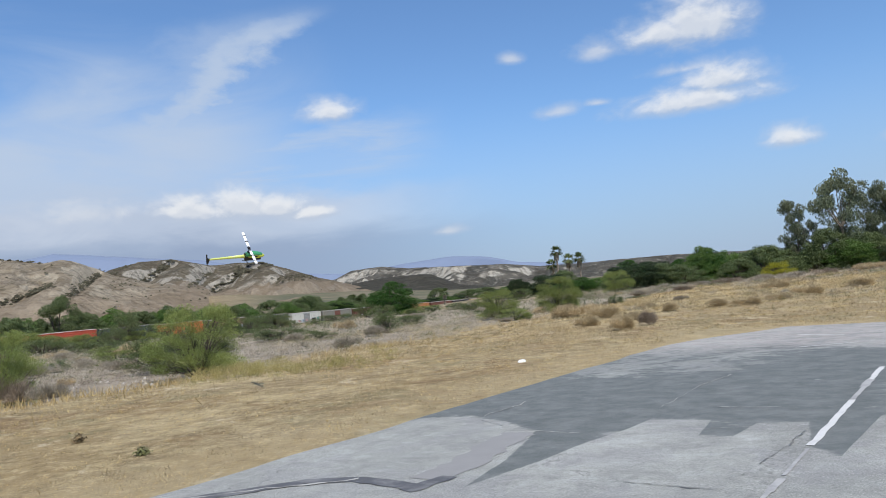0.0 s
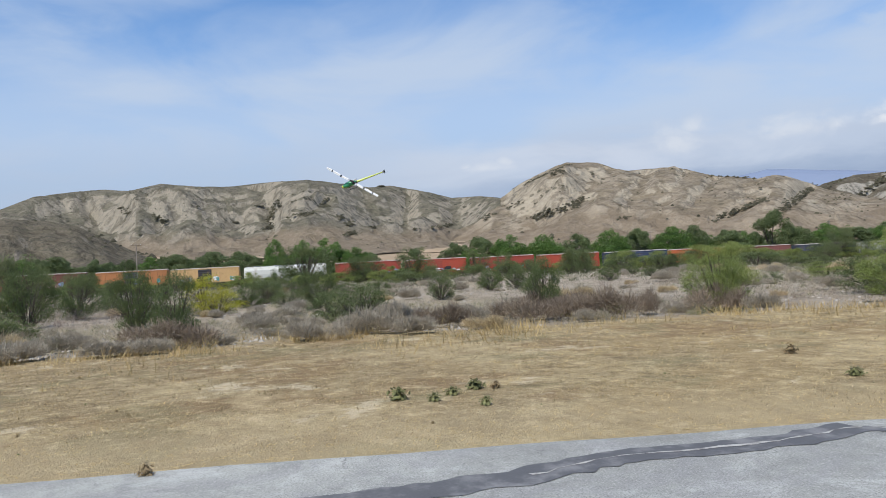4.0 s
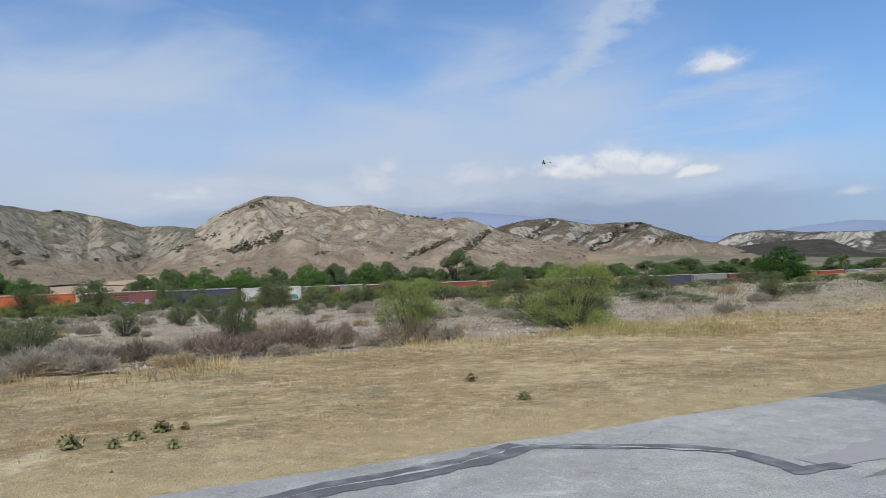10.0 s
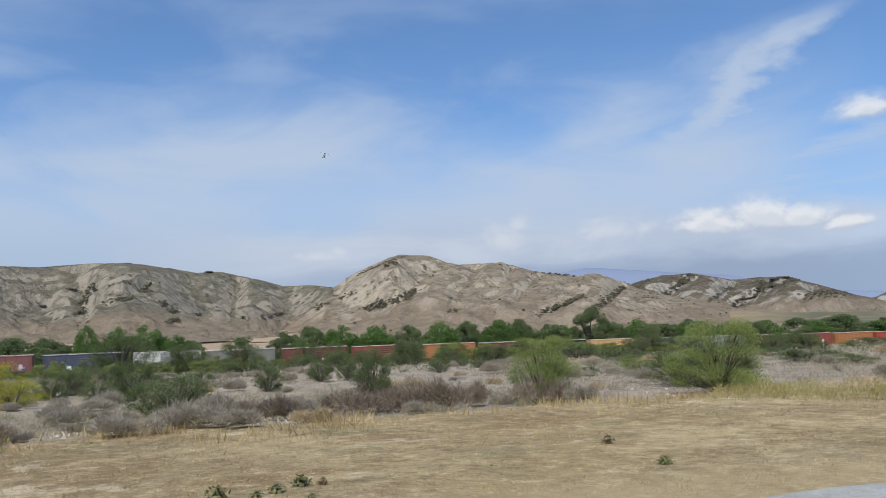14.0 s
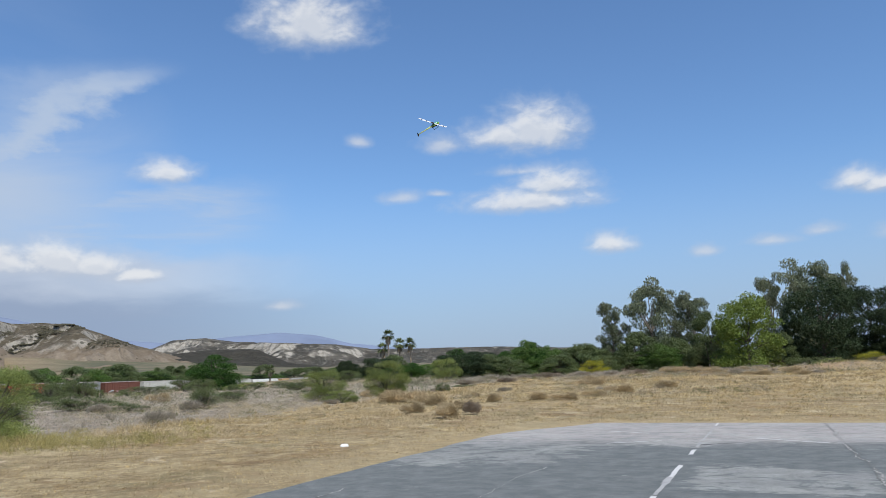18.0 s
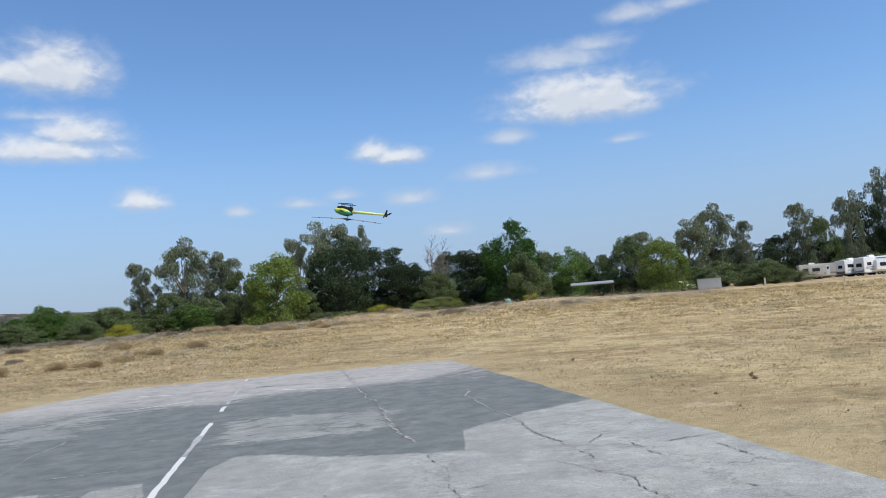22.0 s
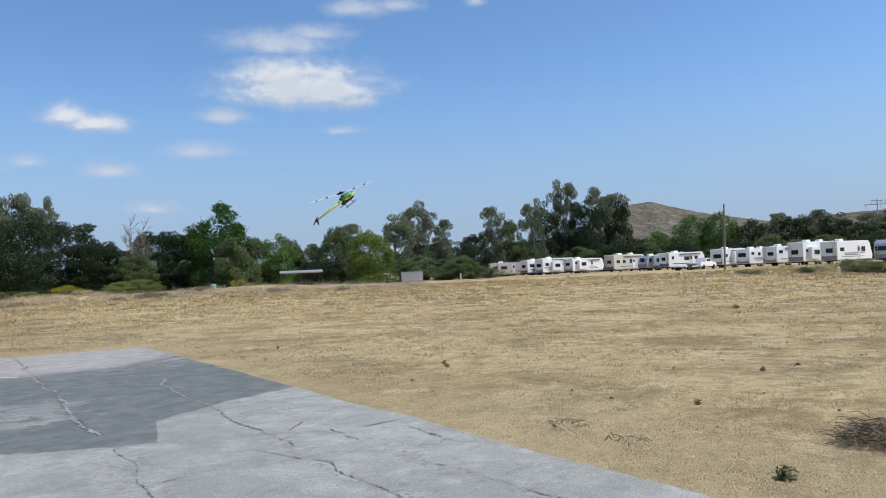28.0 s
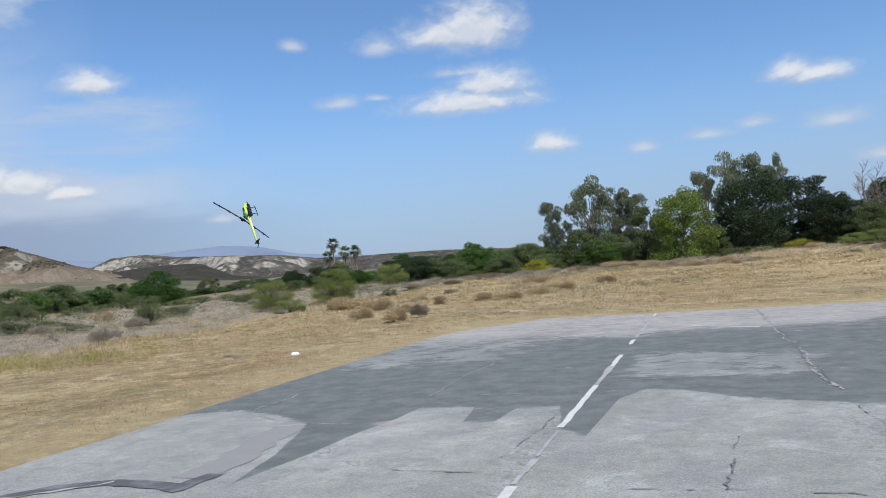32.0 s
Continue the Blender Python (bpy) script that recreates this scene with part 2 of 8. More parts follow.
LEAF_EUC = foliage("eucalyptus_leaf", (0.155, 0.185, 0.11), (0.24, 0.255, 0.16))
LEAF_DARK = foliage("dark_leaf", (0.036, 0.056, 0.027), (0.058, 0.082, 0.038))
LEAF_FRESH = foliage("fresh_leaf", (0.15, 0.21, 0.045), (0.22, 0.27, 0.075))
LEAF_GREEN = foliage("green_leaf", (0.1, 0.18, 0.045), (0.15, 0.22, 0.065))
LEAF_OLIVE = foliage("olive_leaf", (0.12, 0.16, 0.065), (0.17, 0.205, 0.095))
LEAF_BUSH = foliage("bush_leaf", (0.11, 0.145, 0.055), (0.16, 0.19, 0.08))
LEAF_DUSTY = foliage("dusty_leaf", (0.12, 0.155, 0.062), (0.175, 0.19, 0.09))
LEAF_LIME = foliage("palo_verde_leaf", (0.2, 0.245, 0.075), (0.28, 0.315, 0.1))
LEAF_YELLOW = foliage("yellow_leaf", (0.33, 0.33, 0.035), (0.42, 0.39, 0.05))
TWIG_GREY = foliage("dry_twig", (0.36, 0.315, 0.24), (0.46, 0.405, 0.315))
TWIG_DARK = foliage("dark_twig", (0.235, 0.185, 0.135), (0.3, 0.24, 0.175))
STRAW = foliage("straw", (0.46, 0.34, 0.16), (0.56, 0.42, 0.2))
STRAW_DULL = foliage("dull_straw", (0.46, 0.365, 0.215), (0.55, 0.44, 0.27))
WEED = foliage("weed_leaf", (0.19, 0.195, 0.085), (0.26, 0.245, 0.12))
BARK = surface("bark", (0.2, 0.165, 0.125), 0.9, vary=0.3, scale=4, bump=0.6, second=(0.34, 0.3, 0.25))
BARK_DARK = surface("dark_bark", (0.09, 0.075, 0.06), 0.9, vary=0.3, scale=4, bump=0.6)
WHITE_PAINT = surface("white_paint", (0.87, 0.87, 0.85), 0.45, vary=0.06, scale=1.5, second=(0.8, 0.79, 0.76), amount=(0.5, 0.75))
LINE_PAINT = surface("road_paint", (0.6, 0.595, 0.57), 0.8, vary=0.3, scale=5, second=(0.5, 0.495, 0.48), amount=(0.5, 0.66), bump=0.3)
WORN_PAINT = surface("worn_paint", (0.4, 0.395, 0.38), 0.85, vary=0.3, scale=5, second=(0.3, 0.297, 0.29), amount=(0.42, 0.6))
GREY_METAL = surface("grey_metal", (0.42, 0.43, 0.44), 0.5, 0.6, 0.15, 2)
BLACK = surface("black_part", (0.02, 0.02, 0.022), 0.5, vary=0.2)
RUBBER = surface("rubber", (0.03, 0.03, 0.03), 0.85, vary=0.2)
STEEL = surface("rusty_steel", (0.12, 0.085, 0.065), 0.75, 0.3, 0.3, 2, second=(0.2, 0.11, 0.06))
DARK_GLASS = surface("dark_glass", (0.03, 0.035, 0.04), 0.08, vary=0.05, spec=0.6)
WOOD_POLE = surface("pole_wood", (0.16, 0.12, 0.09), 0.9, vary=0.25, scale=3, bump=0.4)


# ---- mesh helpers ----
class Mb:
    """Collects vertices and faces of one mesh."""

    def __init__(self):
        self.v, self.f = [], []

    def add(self, verts, faces):
        o = len(self.v)
        self.v += [tuple(p) for p in verts]
        self.f += [tuple(i + o for i in q) for q in faces]
        return self

    def box(self, x, y, z, sx, sy, sz, m=None):
        """A box centred on x, y with its foot at z."""
        c = [Vector((x + a * sx / 2, y + b * sy / 2, z + c * sz)) for c in (0, 1) for a, b in ((-1, -1), (1, -1), (1, 1), (-1, 1))]
        if m: c = [m @ p for p in c]
        return self.add(c, [(3, 2, 1, 0), (4, 5, 6, 7), (0, 1, 5, 4), (1, 2, 6, 5), (2, 3, 7, 6), (3, 0, 4, 7)])

    def tube(self, pts, radii, n=7):
        """A tapered round limb through points."""
        rings = []
        for i, (p, r) in enumerate(zip(pts, radii)):
            p = Vector(p)
            d = (Vector(pts[min(i + 1, len(pts) - 1)]) - Vector(pts[max(i - 1, 0)])).normalized()
            a = d.orthogonal().normalized()
            b = d.cross(a)
            rings.append([p + (a * math.cos(t) + b * math.sin(t)) * r for t in (2 * math.pi * j / n for j in range(n))])
        f = [(i * n + j, i * n + (j + 1) % n, (i + 1) * n + (j + 1) % n, (i + 1) * n + j) for i in range(len(rings) - 1) for j in range(n)]
        f += [tuple(range(n))[::-1], tuple((len(rings) - 1) * n + j for j in range(n))]
        return self.add([q for r in rings for q in r], f)

    def loft(self, sections, close=True):
        """Joins equal loops of points one after another."""
        n = len(sections[0])
        f = [(i * n + j, i * n + (j + 1) % n, (i + 1) * n + (j + 1) % n, (i + 1) * n + j) for i in range(len(sections) - 1) for j in range(n)]
        if close: f += [tuple(range(n))[::-1], tuple((len(sections) - 1) * n + j for j in range(n))]
        return self.add([p for s in sections for p in s], f)

    def mesh(self, name, smooth=False, bevel=0.0):
        me = bpy.data.meshes.new(name)
        me.from_pydata(self.v, [], self.f)
        if bevel:
            bm = bmesh.new()
            bm.from_mesh(me)
            bmesh.ops.bevel(bm, geom=bm.edges[:], offset=bevel, segments=2, affect="EDGES", profile=0.5, clamp_overlap=True)
            bm.to_mesh(me)
            bm.free()
        if smooth: me.shade_smooth()
        return me


def part(name, mb, material, parent=None, label="", smooth=False, bevel=0.0):
    """Links a mesh as one object under a thing or a part."""
    me = mb if isinstance(mb, bpy.types.Mesh) else mb.mesh(name, smooth, bevel)
    if material and not me.materials: me.materials.append(material)
    ob = new(name, me)
    ob.parent = parent
    return tagged(ob, label) if label else ob


def grid_mesh(name, P, smooth=True):
    """A mesh from a grid of points (rows, columns, 3)."""
    r, c = P.shape[:2]
    i = np.arange(r * c).reshape(r, c)
    f = np.stack([i[:-1, :-1], i[:-1, 1:], i[1:, 1:], i[1:, :-1]], -1).reshape(-1, 4)
    me = bpy.data.meshes.new(name)
    me.from_pydata(P.reshape(-1, 3).tolist(), [], f.tolist())
    if smooth: me.shade_smooth()
    return me


def lattice(ix, iy, seed):
    h = (ix.astype(np.int64) * 374761393 + iy.astype(np.int64) * 668265263 + seed * 1442695041) & 0xFFFFFFFF
    h = ((h ^ (h >> 13)) * 1274126177) & 0xFFFFFFFF
    return ((h ^ (h >> 16)) & 0xFFFF) / 65535.0


def vnoise(x, y, seed=0):
    ix, iy = np.floor(x), np.floor(y)
    u, v = x - ix, y - iy
    u, v = u * u * (3 - 2 * u), v * v * (3 - 2 * v)
    a, b = lattice(ix, iy, seed), lattice(ix + 1, iy, seed)
    c, d = lattice(ix, iy + 1, seed), lattice(ix + 1, iy + 1, seed)
    return (a * (1 - u) + b * u) * (1 - v) + (c * (1 - u) + d * u) * v


def fbm(x, y, seed=0, octaves=5, ridged=False):
    s, amp, tot = 0, 1.0, 0
    for o in range(octaves):
        n = vnoise(x * 2 ** o + 17.3 * o, y * 2 ** o + 9.1 * o, seed + o)
        s, tot, amp = s + amp * ((1 - abs(2 * n - 1)) if ridged else n), tot + amp, amp * 0.5
    return s / tot


def step(x, lo, hi):
    u = np.clip((np.asarray(x, float) - lo) / (hi - lo), 0, 1)
    return u * u * (3 - 2 * u)


# ---- ground ----
ALONG, ACROSS = np.array((0.554, 0.8325)), np.array((0.8325, -0.554))   # the runway's directions


def strip(a, n, z=0.0):
    """A place by metres along and across the runway."""
    return Vector((*(a * ALONG + n * ACROSS), z))


RAIL_AZ, RAIL_D = 58.0, 195.0
RAIL_OUT, RAIL_ALONG = heading(RAIL_AZ), heading(RAIL_AZ + 90)   # along: to the left


def rail_z(s):
    return -0.85 + 0.007 * s


def ground_z(x, y):
    x, y = np.asarray(x, float), np.asarray(y, float)
    r, a = np.hypot(x, y), np.degrees(np.arctan2(-x, y))
    n, al = x * ACROSS[0] + y * ACROSS[1], x * ALONG[0] + y * ALONG[1]
    left = step(a, -8, 22) * step(a, 150, 120)
    right = 0.55 * step(r, 35, 140) * (1 - left)
    s = x * RAIL_ALONG.x + y * RAIL_ALONG.y
    o = x * RAIL_OUT.x + y * RAIL_OUT.y
    wash = left * (-0.25 * step(-n, 17, 24) - (0.9 - 0.005 * np.clip(s, -250, 120)) * step(o, 60, 175))
    rise = left * 26 * step(o, 240, 720) * np.clip((r - 220) / 500, 0, 1.6)
    rise += (1 - left) * 12 * step(r, 260, 900)
    bumpy = np.where(n < -17, 0.35, 0.035) * (fbm(x / 6, y / 6, 3, 3) - 0.5) * step(r, 9, 25)
    bumpy += 0.45 * (fbm(x / 30, y / 30, 5, 3) - 0.5) * step(r, 30, 80) * step(a, -75, -30)
    berm = 0.8 * np.exp(-((al - 104) / 9) ** 2) * step(n, -25, 10) * (0.5 + fbm(x / 9, y / 9, 8, 3)) * step(a, -66, -50)
    near = step(np.maximum(np.maximum(n - 4.5, -6.9 - n), al - 23.5), 0.0, 3.0)     # flat under the runway
    return (right + wash + rise + berm + bumpy) * near - 0.03 * (1 - near)


def earth():
    rings = np.concatenate([np.linspace(0.5, 12, 40), 12 * (4700 / 12) ** (np.arange(1, 211) / 210)])
    az = np.radians(np.concatenate([np.arange(-110, 92, 0.5), np.linspace(92, 250, 41)]))
    rr, aa = np.meshgrid(rings, az, indexing="ij")
    x, y = -np.sin(aa) * rr, np.cos(aa) * rr
    P = np.stack([x, y, ground_z(x, y)], -1)
    mat = bpy.data.materials.new("dry_ground")
    mat.use_nodes = True
    q = Net(mat.node_tree)
    pos = q.n("ShaderNodeTexCoord").outputs["Object"]
    xyz = q.n("ShaderNodeSeparateXYZ", {0: pos}).outputs
    across = q.m("ADD", q.m("MULTIPLY", xyz[0], ACROSS[0]), q.m("MULTIPLY", xyz[1], ACROSS[1]))
    along = q.m("ADD", q.m("MULTIPLY", xyz[0], ALONG[0]), q.m("MULTIPLY", xyz[1], ALONG[1]))
    big, mid, fine = q.noise(pos, 0.035, 5, 0.6), q.noise(pos, 0.45, 8, 0.7), q.noise(pos, 9, 5, 0.7)
    # strips left by mowing run along the field
    rows = q.n("ShaderNodeMapping", {"Vector": pos, "Rotation": (0, 0, radians(33.6)), "Scale": (0.2, 0.15, 1)}).outputs[0]
    mown = q.noise(rows, 1.6, 7, 0.66)
    grass = q.mix(q.ramp(q.m("ADD", q.m("MULTIPLY", big, 0.5), q.m("MULTIPLY", mown, 0.5)), 0.4, 0.6), (0.44, 0.335, 0.17), (0.31, 0.24, 0.135))
    grass = q.mix(q.ramp(mid, 0.5, 0.72), grass, (0.49, 0.375, 0.19))
    dirt = q.ramp(q.m("ADD", q.m("MULTIPLY", mown, 0.6), q.m("MULTIPLY", mid, 0.4)), 0.53, 0.62)
    grass = q.mix(q.m("MULTIPLY", dirt, 0.6), grass, (0.58, 0.47, 0.285))
    grass = q.mix(q.m("MULTIPLY", q.ramp(q.noise(pos, 3.2, 5, 0.7), 0.5, 0.64), 0.6), grass, (0.2, 0.15, 0.085))
    grass = q.mix(q.m("MULTIPLY", q.ramp(fine, 0.48, 0.64), 0.6), grass, (0.17, 0.125, 0.07))
    grass = q.mix(q.m("MULTIPLY", q.ramp(q.noise(pos, 22, 5, 0.75), 0.52, 0.64), 0.75), grass, (0.66, 0.54, 0.34))
    rough_patch = q.n("ShaderNodeTexNoise", {"Vector": pos, "Scale": 1.1, "Detail": 9.0, "Roughness": 0.74}).outputs[0]
    grass = q.mix(q.m("MULTIPLY", q.ramp(rough_patch, 0.5, 0.62), 0.7), grass, (0.55, 0.44, 0.245))
    grass = q.mix(q.m("MULTIPLY", q.ramp(rough_patch, 0.48, 0.38), 0.7), grass, (0.2, 0.155, 0.09))
    grass = q.mix(q.m("MULTIPLY", q.ramp(q.noise(pos, 5.5, 7, 0.75), 0.52, 0.6), 0.6), grass, (0.19, 0.145, 0.08))
    blot = q.noise(pos, 0.11, 4, 0.6, 0.5)
    grass = q.mix(q.m("MULTIPLY", q.ramp(blot, 0.5, 0.62), 0.6), grass, (0.27, 0.2, 0.11))
    gold = q.m("MULTIPLY", q.ramp(across, 3.0, 9.0), 0.78)
    grass = q.mix(gold, grass, q.mix(q.ramp(q.m("ADD", q.m("MULTIPLY", mown, 0.45), q.m("MULTIPLY", fine, 0.55)), 0.42, 0.6), (0.71, 0.565, 0.31), (0.53, 0.4, 0.21)))
    litter_grain = q.noise(pos, 34, 6, 0.8)
    grass = q.mix(q.m("MULTIPLY", q.ramp(litter_grain, 0.5, 0.4), 0.6), grass, (0.3, 0.215, 0.115))
    grass = q.mix(q.m("MULTIPLY", q.ramp(litter_grain, 0.54, 0.62), 0.6), grass, (0.76, 0.64, 0.41))
    grass = q.mix(q.m("MULTIPLY", q.m("MULTIPLY", q.ramp(q.n("ShaderNodeTexNoise", {"Vector": pos, "Scale": 0.2, "Detail": 11.0, "Roughness": 0.74, "Distortion": 0.4}).outputs[0], 0.52, 0.6), q.ramp(across, 4.0, 8.0)), 0.7), grass, (0.33, 0.225, 0.12))
    olive = q.m("MULTIPLY", q.ramp(q.n("ShaderNodeTexNoise", {"Vector": pos, "Scale": 0.3, "Detail": 10.0, "Roughness": 0.72}).outputs[0], 0.55, 0.62), q.ramp(across, 9.0, 15.0))
    grass = q.mix(q.m("MULTIPLY", olive, 0.6), grass, (0.2, 0.175, 0.085))
    def drift(scale, seed, lo, hi, amount, tint):
        """Patches with torn edges, a few metres across."""
        at = q.n("ShaderNodeMapping", {"Vector": pos, "Location": (seed, -seed, 0), "Rotation": (0, 0, radians(33.6)), "Scale": (scale, scale * 0.8, 1)}).outputs[0]
        return q.mix(q.m("MULTIPLY", q.ramp(q.n("ShaderNodeTexNoise", {"Vector": at, "Scale": 1.0, "Detail": 10.0, "Roughness": 0.68, "Distortion": 0.3}).outputs[0], lo, hi), amount), grass, tint)

    grass = drift(0.14, 3.1, 0.5, 0.58, 0.65, (0.38, 0.28, 0.145))
    grass = drift(0.3, 7.7, 0.53, 0.59, 0.7, (0.28, 0.19, 0.1))
    grass = drift(0.28, 12.3, 0.52, 0.6, 0.45, (0.62, 0.5, 0.29))
    grass = drift(0.6, 21.9, 0.59, 0.63, 0.6, (0.7, 0.6, 0.42))
    grass = drift(0.36, 34.2, 0.53, 0.6, 0.55, (0.25, 0.22, 0.12))
    # stubble and crumbs of soil
    crumbs = q.n("ShaderNodeTexNoise", {"Vector": pos, "Scale": 2.4, "Detail": 12.0, "Roughness": 0.86}).outputs[0]
    grass = q.mix(q.m("MULTIPLY", q.ramp(crumbs, 0.49, 0.41), 0.5), grass, (0.16, 0.12, 0.062))
    grass = q.mix(q.m("MULTIPLY", q.ramp(crumbs, 0.52, 0.6), 0.6), grass, (0.74, 0.6, 0.36))
    # the bare edge along the runway
    edge = q.m("MAXIMUM", q.ramp(across, -9.6, -7.6), 0.0)
    edge = q.m("MULTIPLY", edge, q.ramp(across, 7.2, 5.2))
    edge = q.m("MULTIPLY", edge, q.m("MULTIPLY", q.ramp(along, 26, 24), q.ramp(q.m("ADD", mid, q.m("MULTIPLY", fine, 0.6)), 0.5, 0.85)))
    grass = q.mix(q.m("MULTIPLY", edge, 0.6), grass, (0.5, 0.4, 0.235))
    # stony wash under the brush
    stony = q.ramp(q.m("ADD", across, q.m("ADD", q.m("MULTIPLY", along, 0.1), q.m("MULTIPLY", q.m("SUBTRACT", mid, 0.5), 9.0))), -18.0, -22.0)
    wash = q.mix(q.ramp(mid, 0.38, 0.6), (0.26, 0.215, 0.155), (0.37, 0.315, 0.24))
    wash = q.mix(q.m("MULTIPLY", q.ramp(q.noise(pos, 2.2, 5, 0.7), 0.5, 0.62), 0.7), wash, (0.43, 0.38, 0.3))
    wash = q.mix(q.m("MULTIPLY", q.ramp(big, 0.5, 0.62), 0.5), wash, (0.32, 0.27, 0.16))
    stony = q.m("MULTIPLY", q.m("MULTIPLY", stony, q.ramp(along, 140, 70)), q.ramp(q.n("ShaderNodeVectorMath", {0: pos}, operation="LENGTH").outputs["Value"], 262, 222))
    col = q.mix(stony, grass, wash)
    # brushy margin beyond the runway's end
    far = q.m("MULTIPLY", q.ramp(along, 84, 98), q.ramp(q.noise(pos, 0.12, 5, 0.65), 0.38, 0.6))
    col = q.mix(q.m("MULTIPLY", far, 0.75), col, (0.31, 0.215, 0.14))
    # scrubby plain towards the far hills
    r = q.n("ShaderNodeVectorMath", {0: pos}, operation="LENGTH").outputs["Value"]
    a = q.m("ARCTAN2", q.m("MULTIPLY", xyz[0], -1), xyz[1])
    scrub = q.m("MULTIPLY", q.ramp(r, 230, 420), q.ramp(a, 0.42, 0.2))
    col = q.mix(q.m("MULTIPLY", scrub, 0.9), col, q.mix(q.ramp(q.noise(pos, 0.02, 5, 0.65), 0.4, 0.6), (0.085, 0.095, 0.06), (0.17, 0.15, 0.10)))
    plain = q.m("MULTIPLY", q.ramp(r, 228, 262), q.ramp(a, 0.3, 0.5))
    col = q.mix(q.m("MULTIPLY", plain, 0.9), col, q.mix(q.ramp(q.noise(pos, 0.03, 6, 0.65), 0.4, 0.6), (0.31, 0.235, 0.155), (0.39, 0.3, 0.2)))
    b = q.n("ShaderNodeBsdfPrincipled", {"Base Color": col, "Roughness": 0.95, "Specular IOR Level": 0.1})
    h = q.m("ADD", q.m("MULTIPLY", fine, 0.6), q.noise(pos, 45, 3, 0.7))
    rel = q.n("ShaderNodeBump", {"Strength": 0.9, "Distance": 0.05, "Height": h})
    q.t.links.new(rel.outputs[0], b.inputs["Normal"])
    q.n("ShaderNodeOutputMaterial", {"Surface": b.outputs[0]})
    tagged(part("ground", grid_mesh("ground", P), mat), "dry mown grass field with bare dirt and stony wash", "ground", kind="structure")


earth()


def profile(az, table):
    xs = [p[0] for p in table][::-1]
    return np.interp(az, xs, [p[1] for p in table][::-1])


RIDGE_A = [(100, 4.2), (88, 4.4), (79.9, 4.95), (77.9, 5.8), (75.6, 6.1), (73.7, 6.28), (72.1, 6.15), (70.1, 6.63), (67.7, 6.4), (65.4, 6.36), (62.6, 6.62), (60, 6.71), (57.4, 6.34), (55.5, 6.0),
           (54.1, 6.1), (51.2, 5.47), (49.6, 4.98), (47.5, 5.0), (46.0, 4.8)]
RIDGE_B = [(49.5, 2.4), (47.4, 3.9), (45.7, 4.95), (44.6, 5.7), (43.0, 6.42), (41.2, 7.05), (39.0, 6.9), (37.6, 6.36), (36.8, 6.16), (33.6, 6.2), (31.1, 5.35), (28.2, 4.92), (27.2, 5.1), (26.5, 4.94), (25.2, 4.4), (24.2, 3.9), (22, 3.2), (18, 2.4)]
RIDGE_C = [(26.5, 3.4), (24.3, 4.2), (22.5, 4.6), (20.3, 4.66), (17.7, 4.03), (15.9, 4.08), (14.3, 4.03), (12.4, 3.36), (11.2, 2.9), (10.4, 2.6), (9.1, 2.2), (6.0, 1.2), (4.0, 0.4)]
RIDGE_FAR = [(11, 2.0), (9.2, 2.3), (7.9, 2.82), (5.8, 2.95), (3.8, 2.65), (-0.2, 2.46), (-3.3, 2.28), (-5.9, 1.88), (-8.8, 1.8), (-12, 1.8), (-15, 1.75), (-20, 1.5), (-26, 1.0)]
RIDGE_RIGHT = [(-70, 1.2), (-76, 3.2), (-78.5, 4.3), (-80.4, 4.46), (-82.7, 3.75), (-84.5, 3.3), (-88, 2.6), (-93, 2.8), (-97, 2.9), (-104, 2.6), (-112, 2.2)]


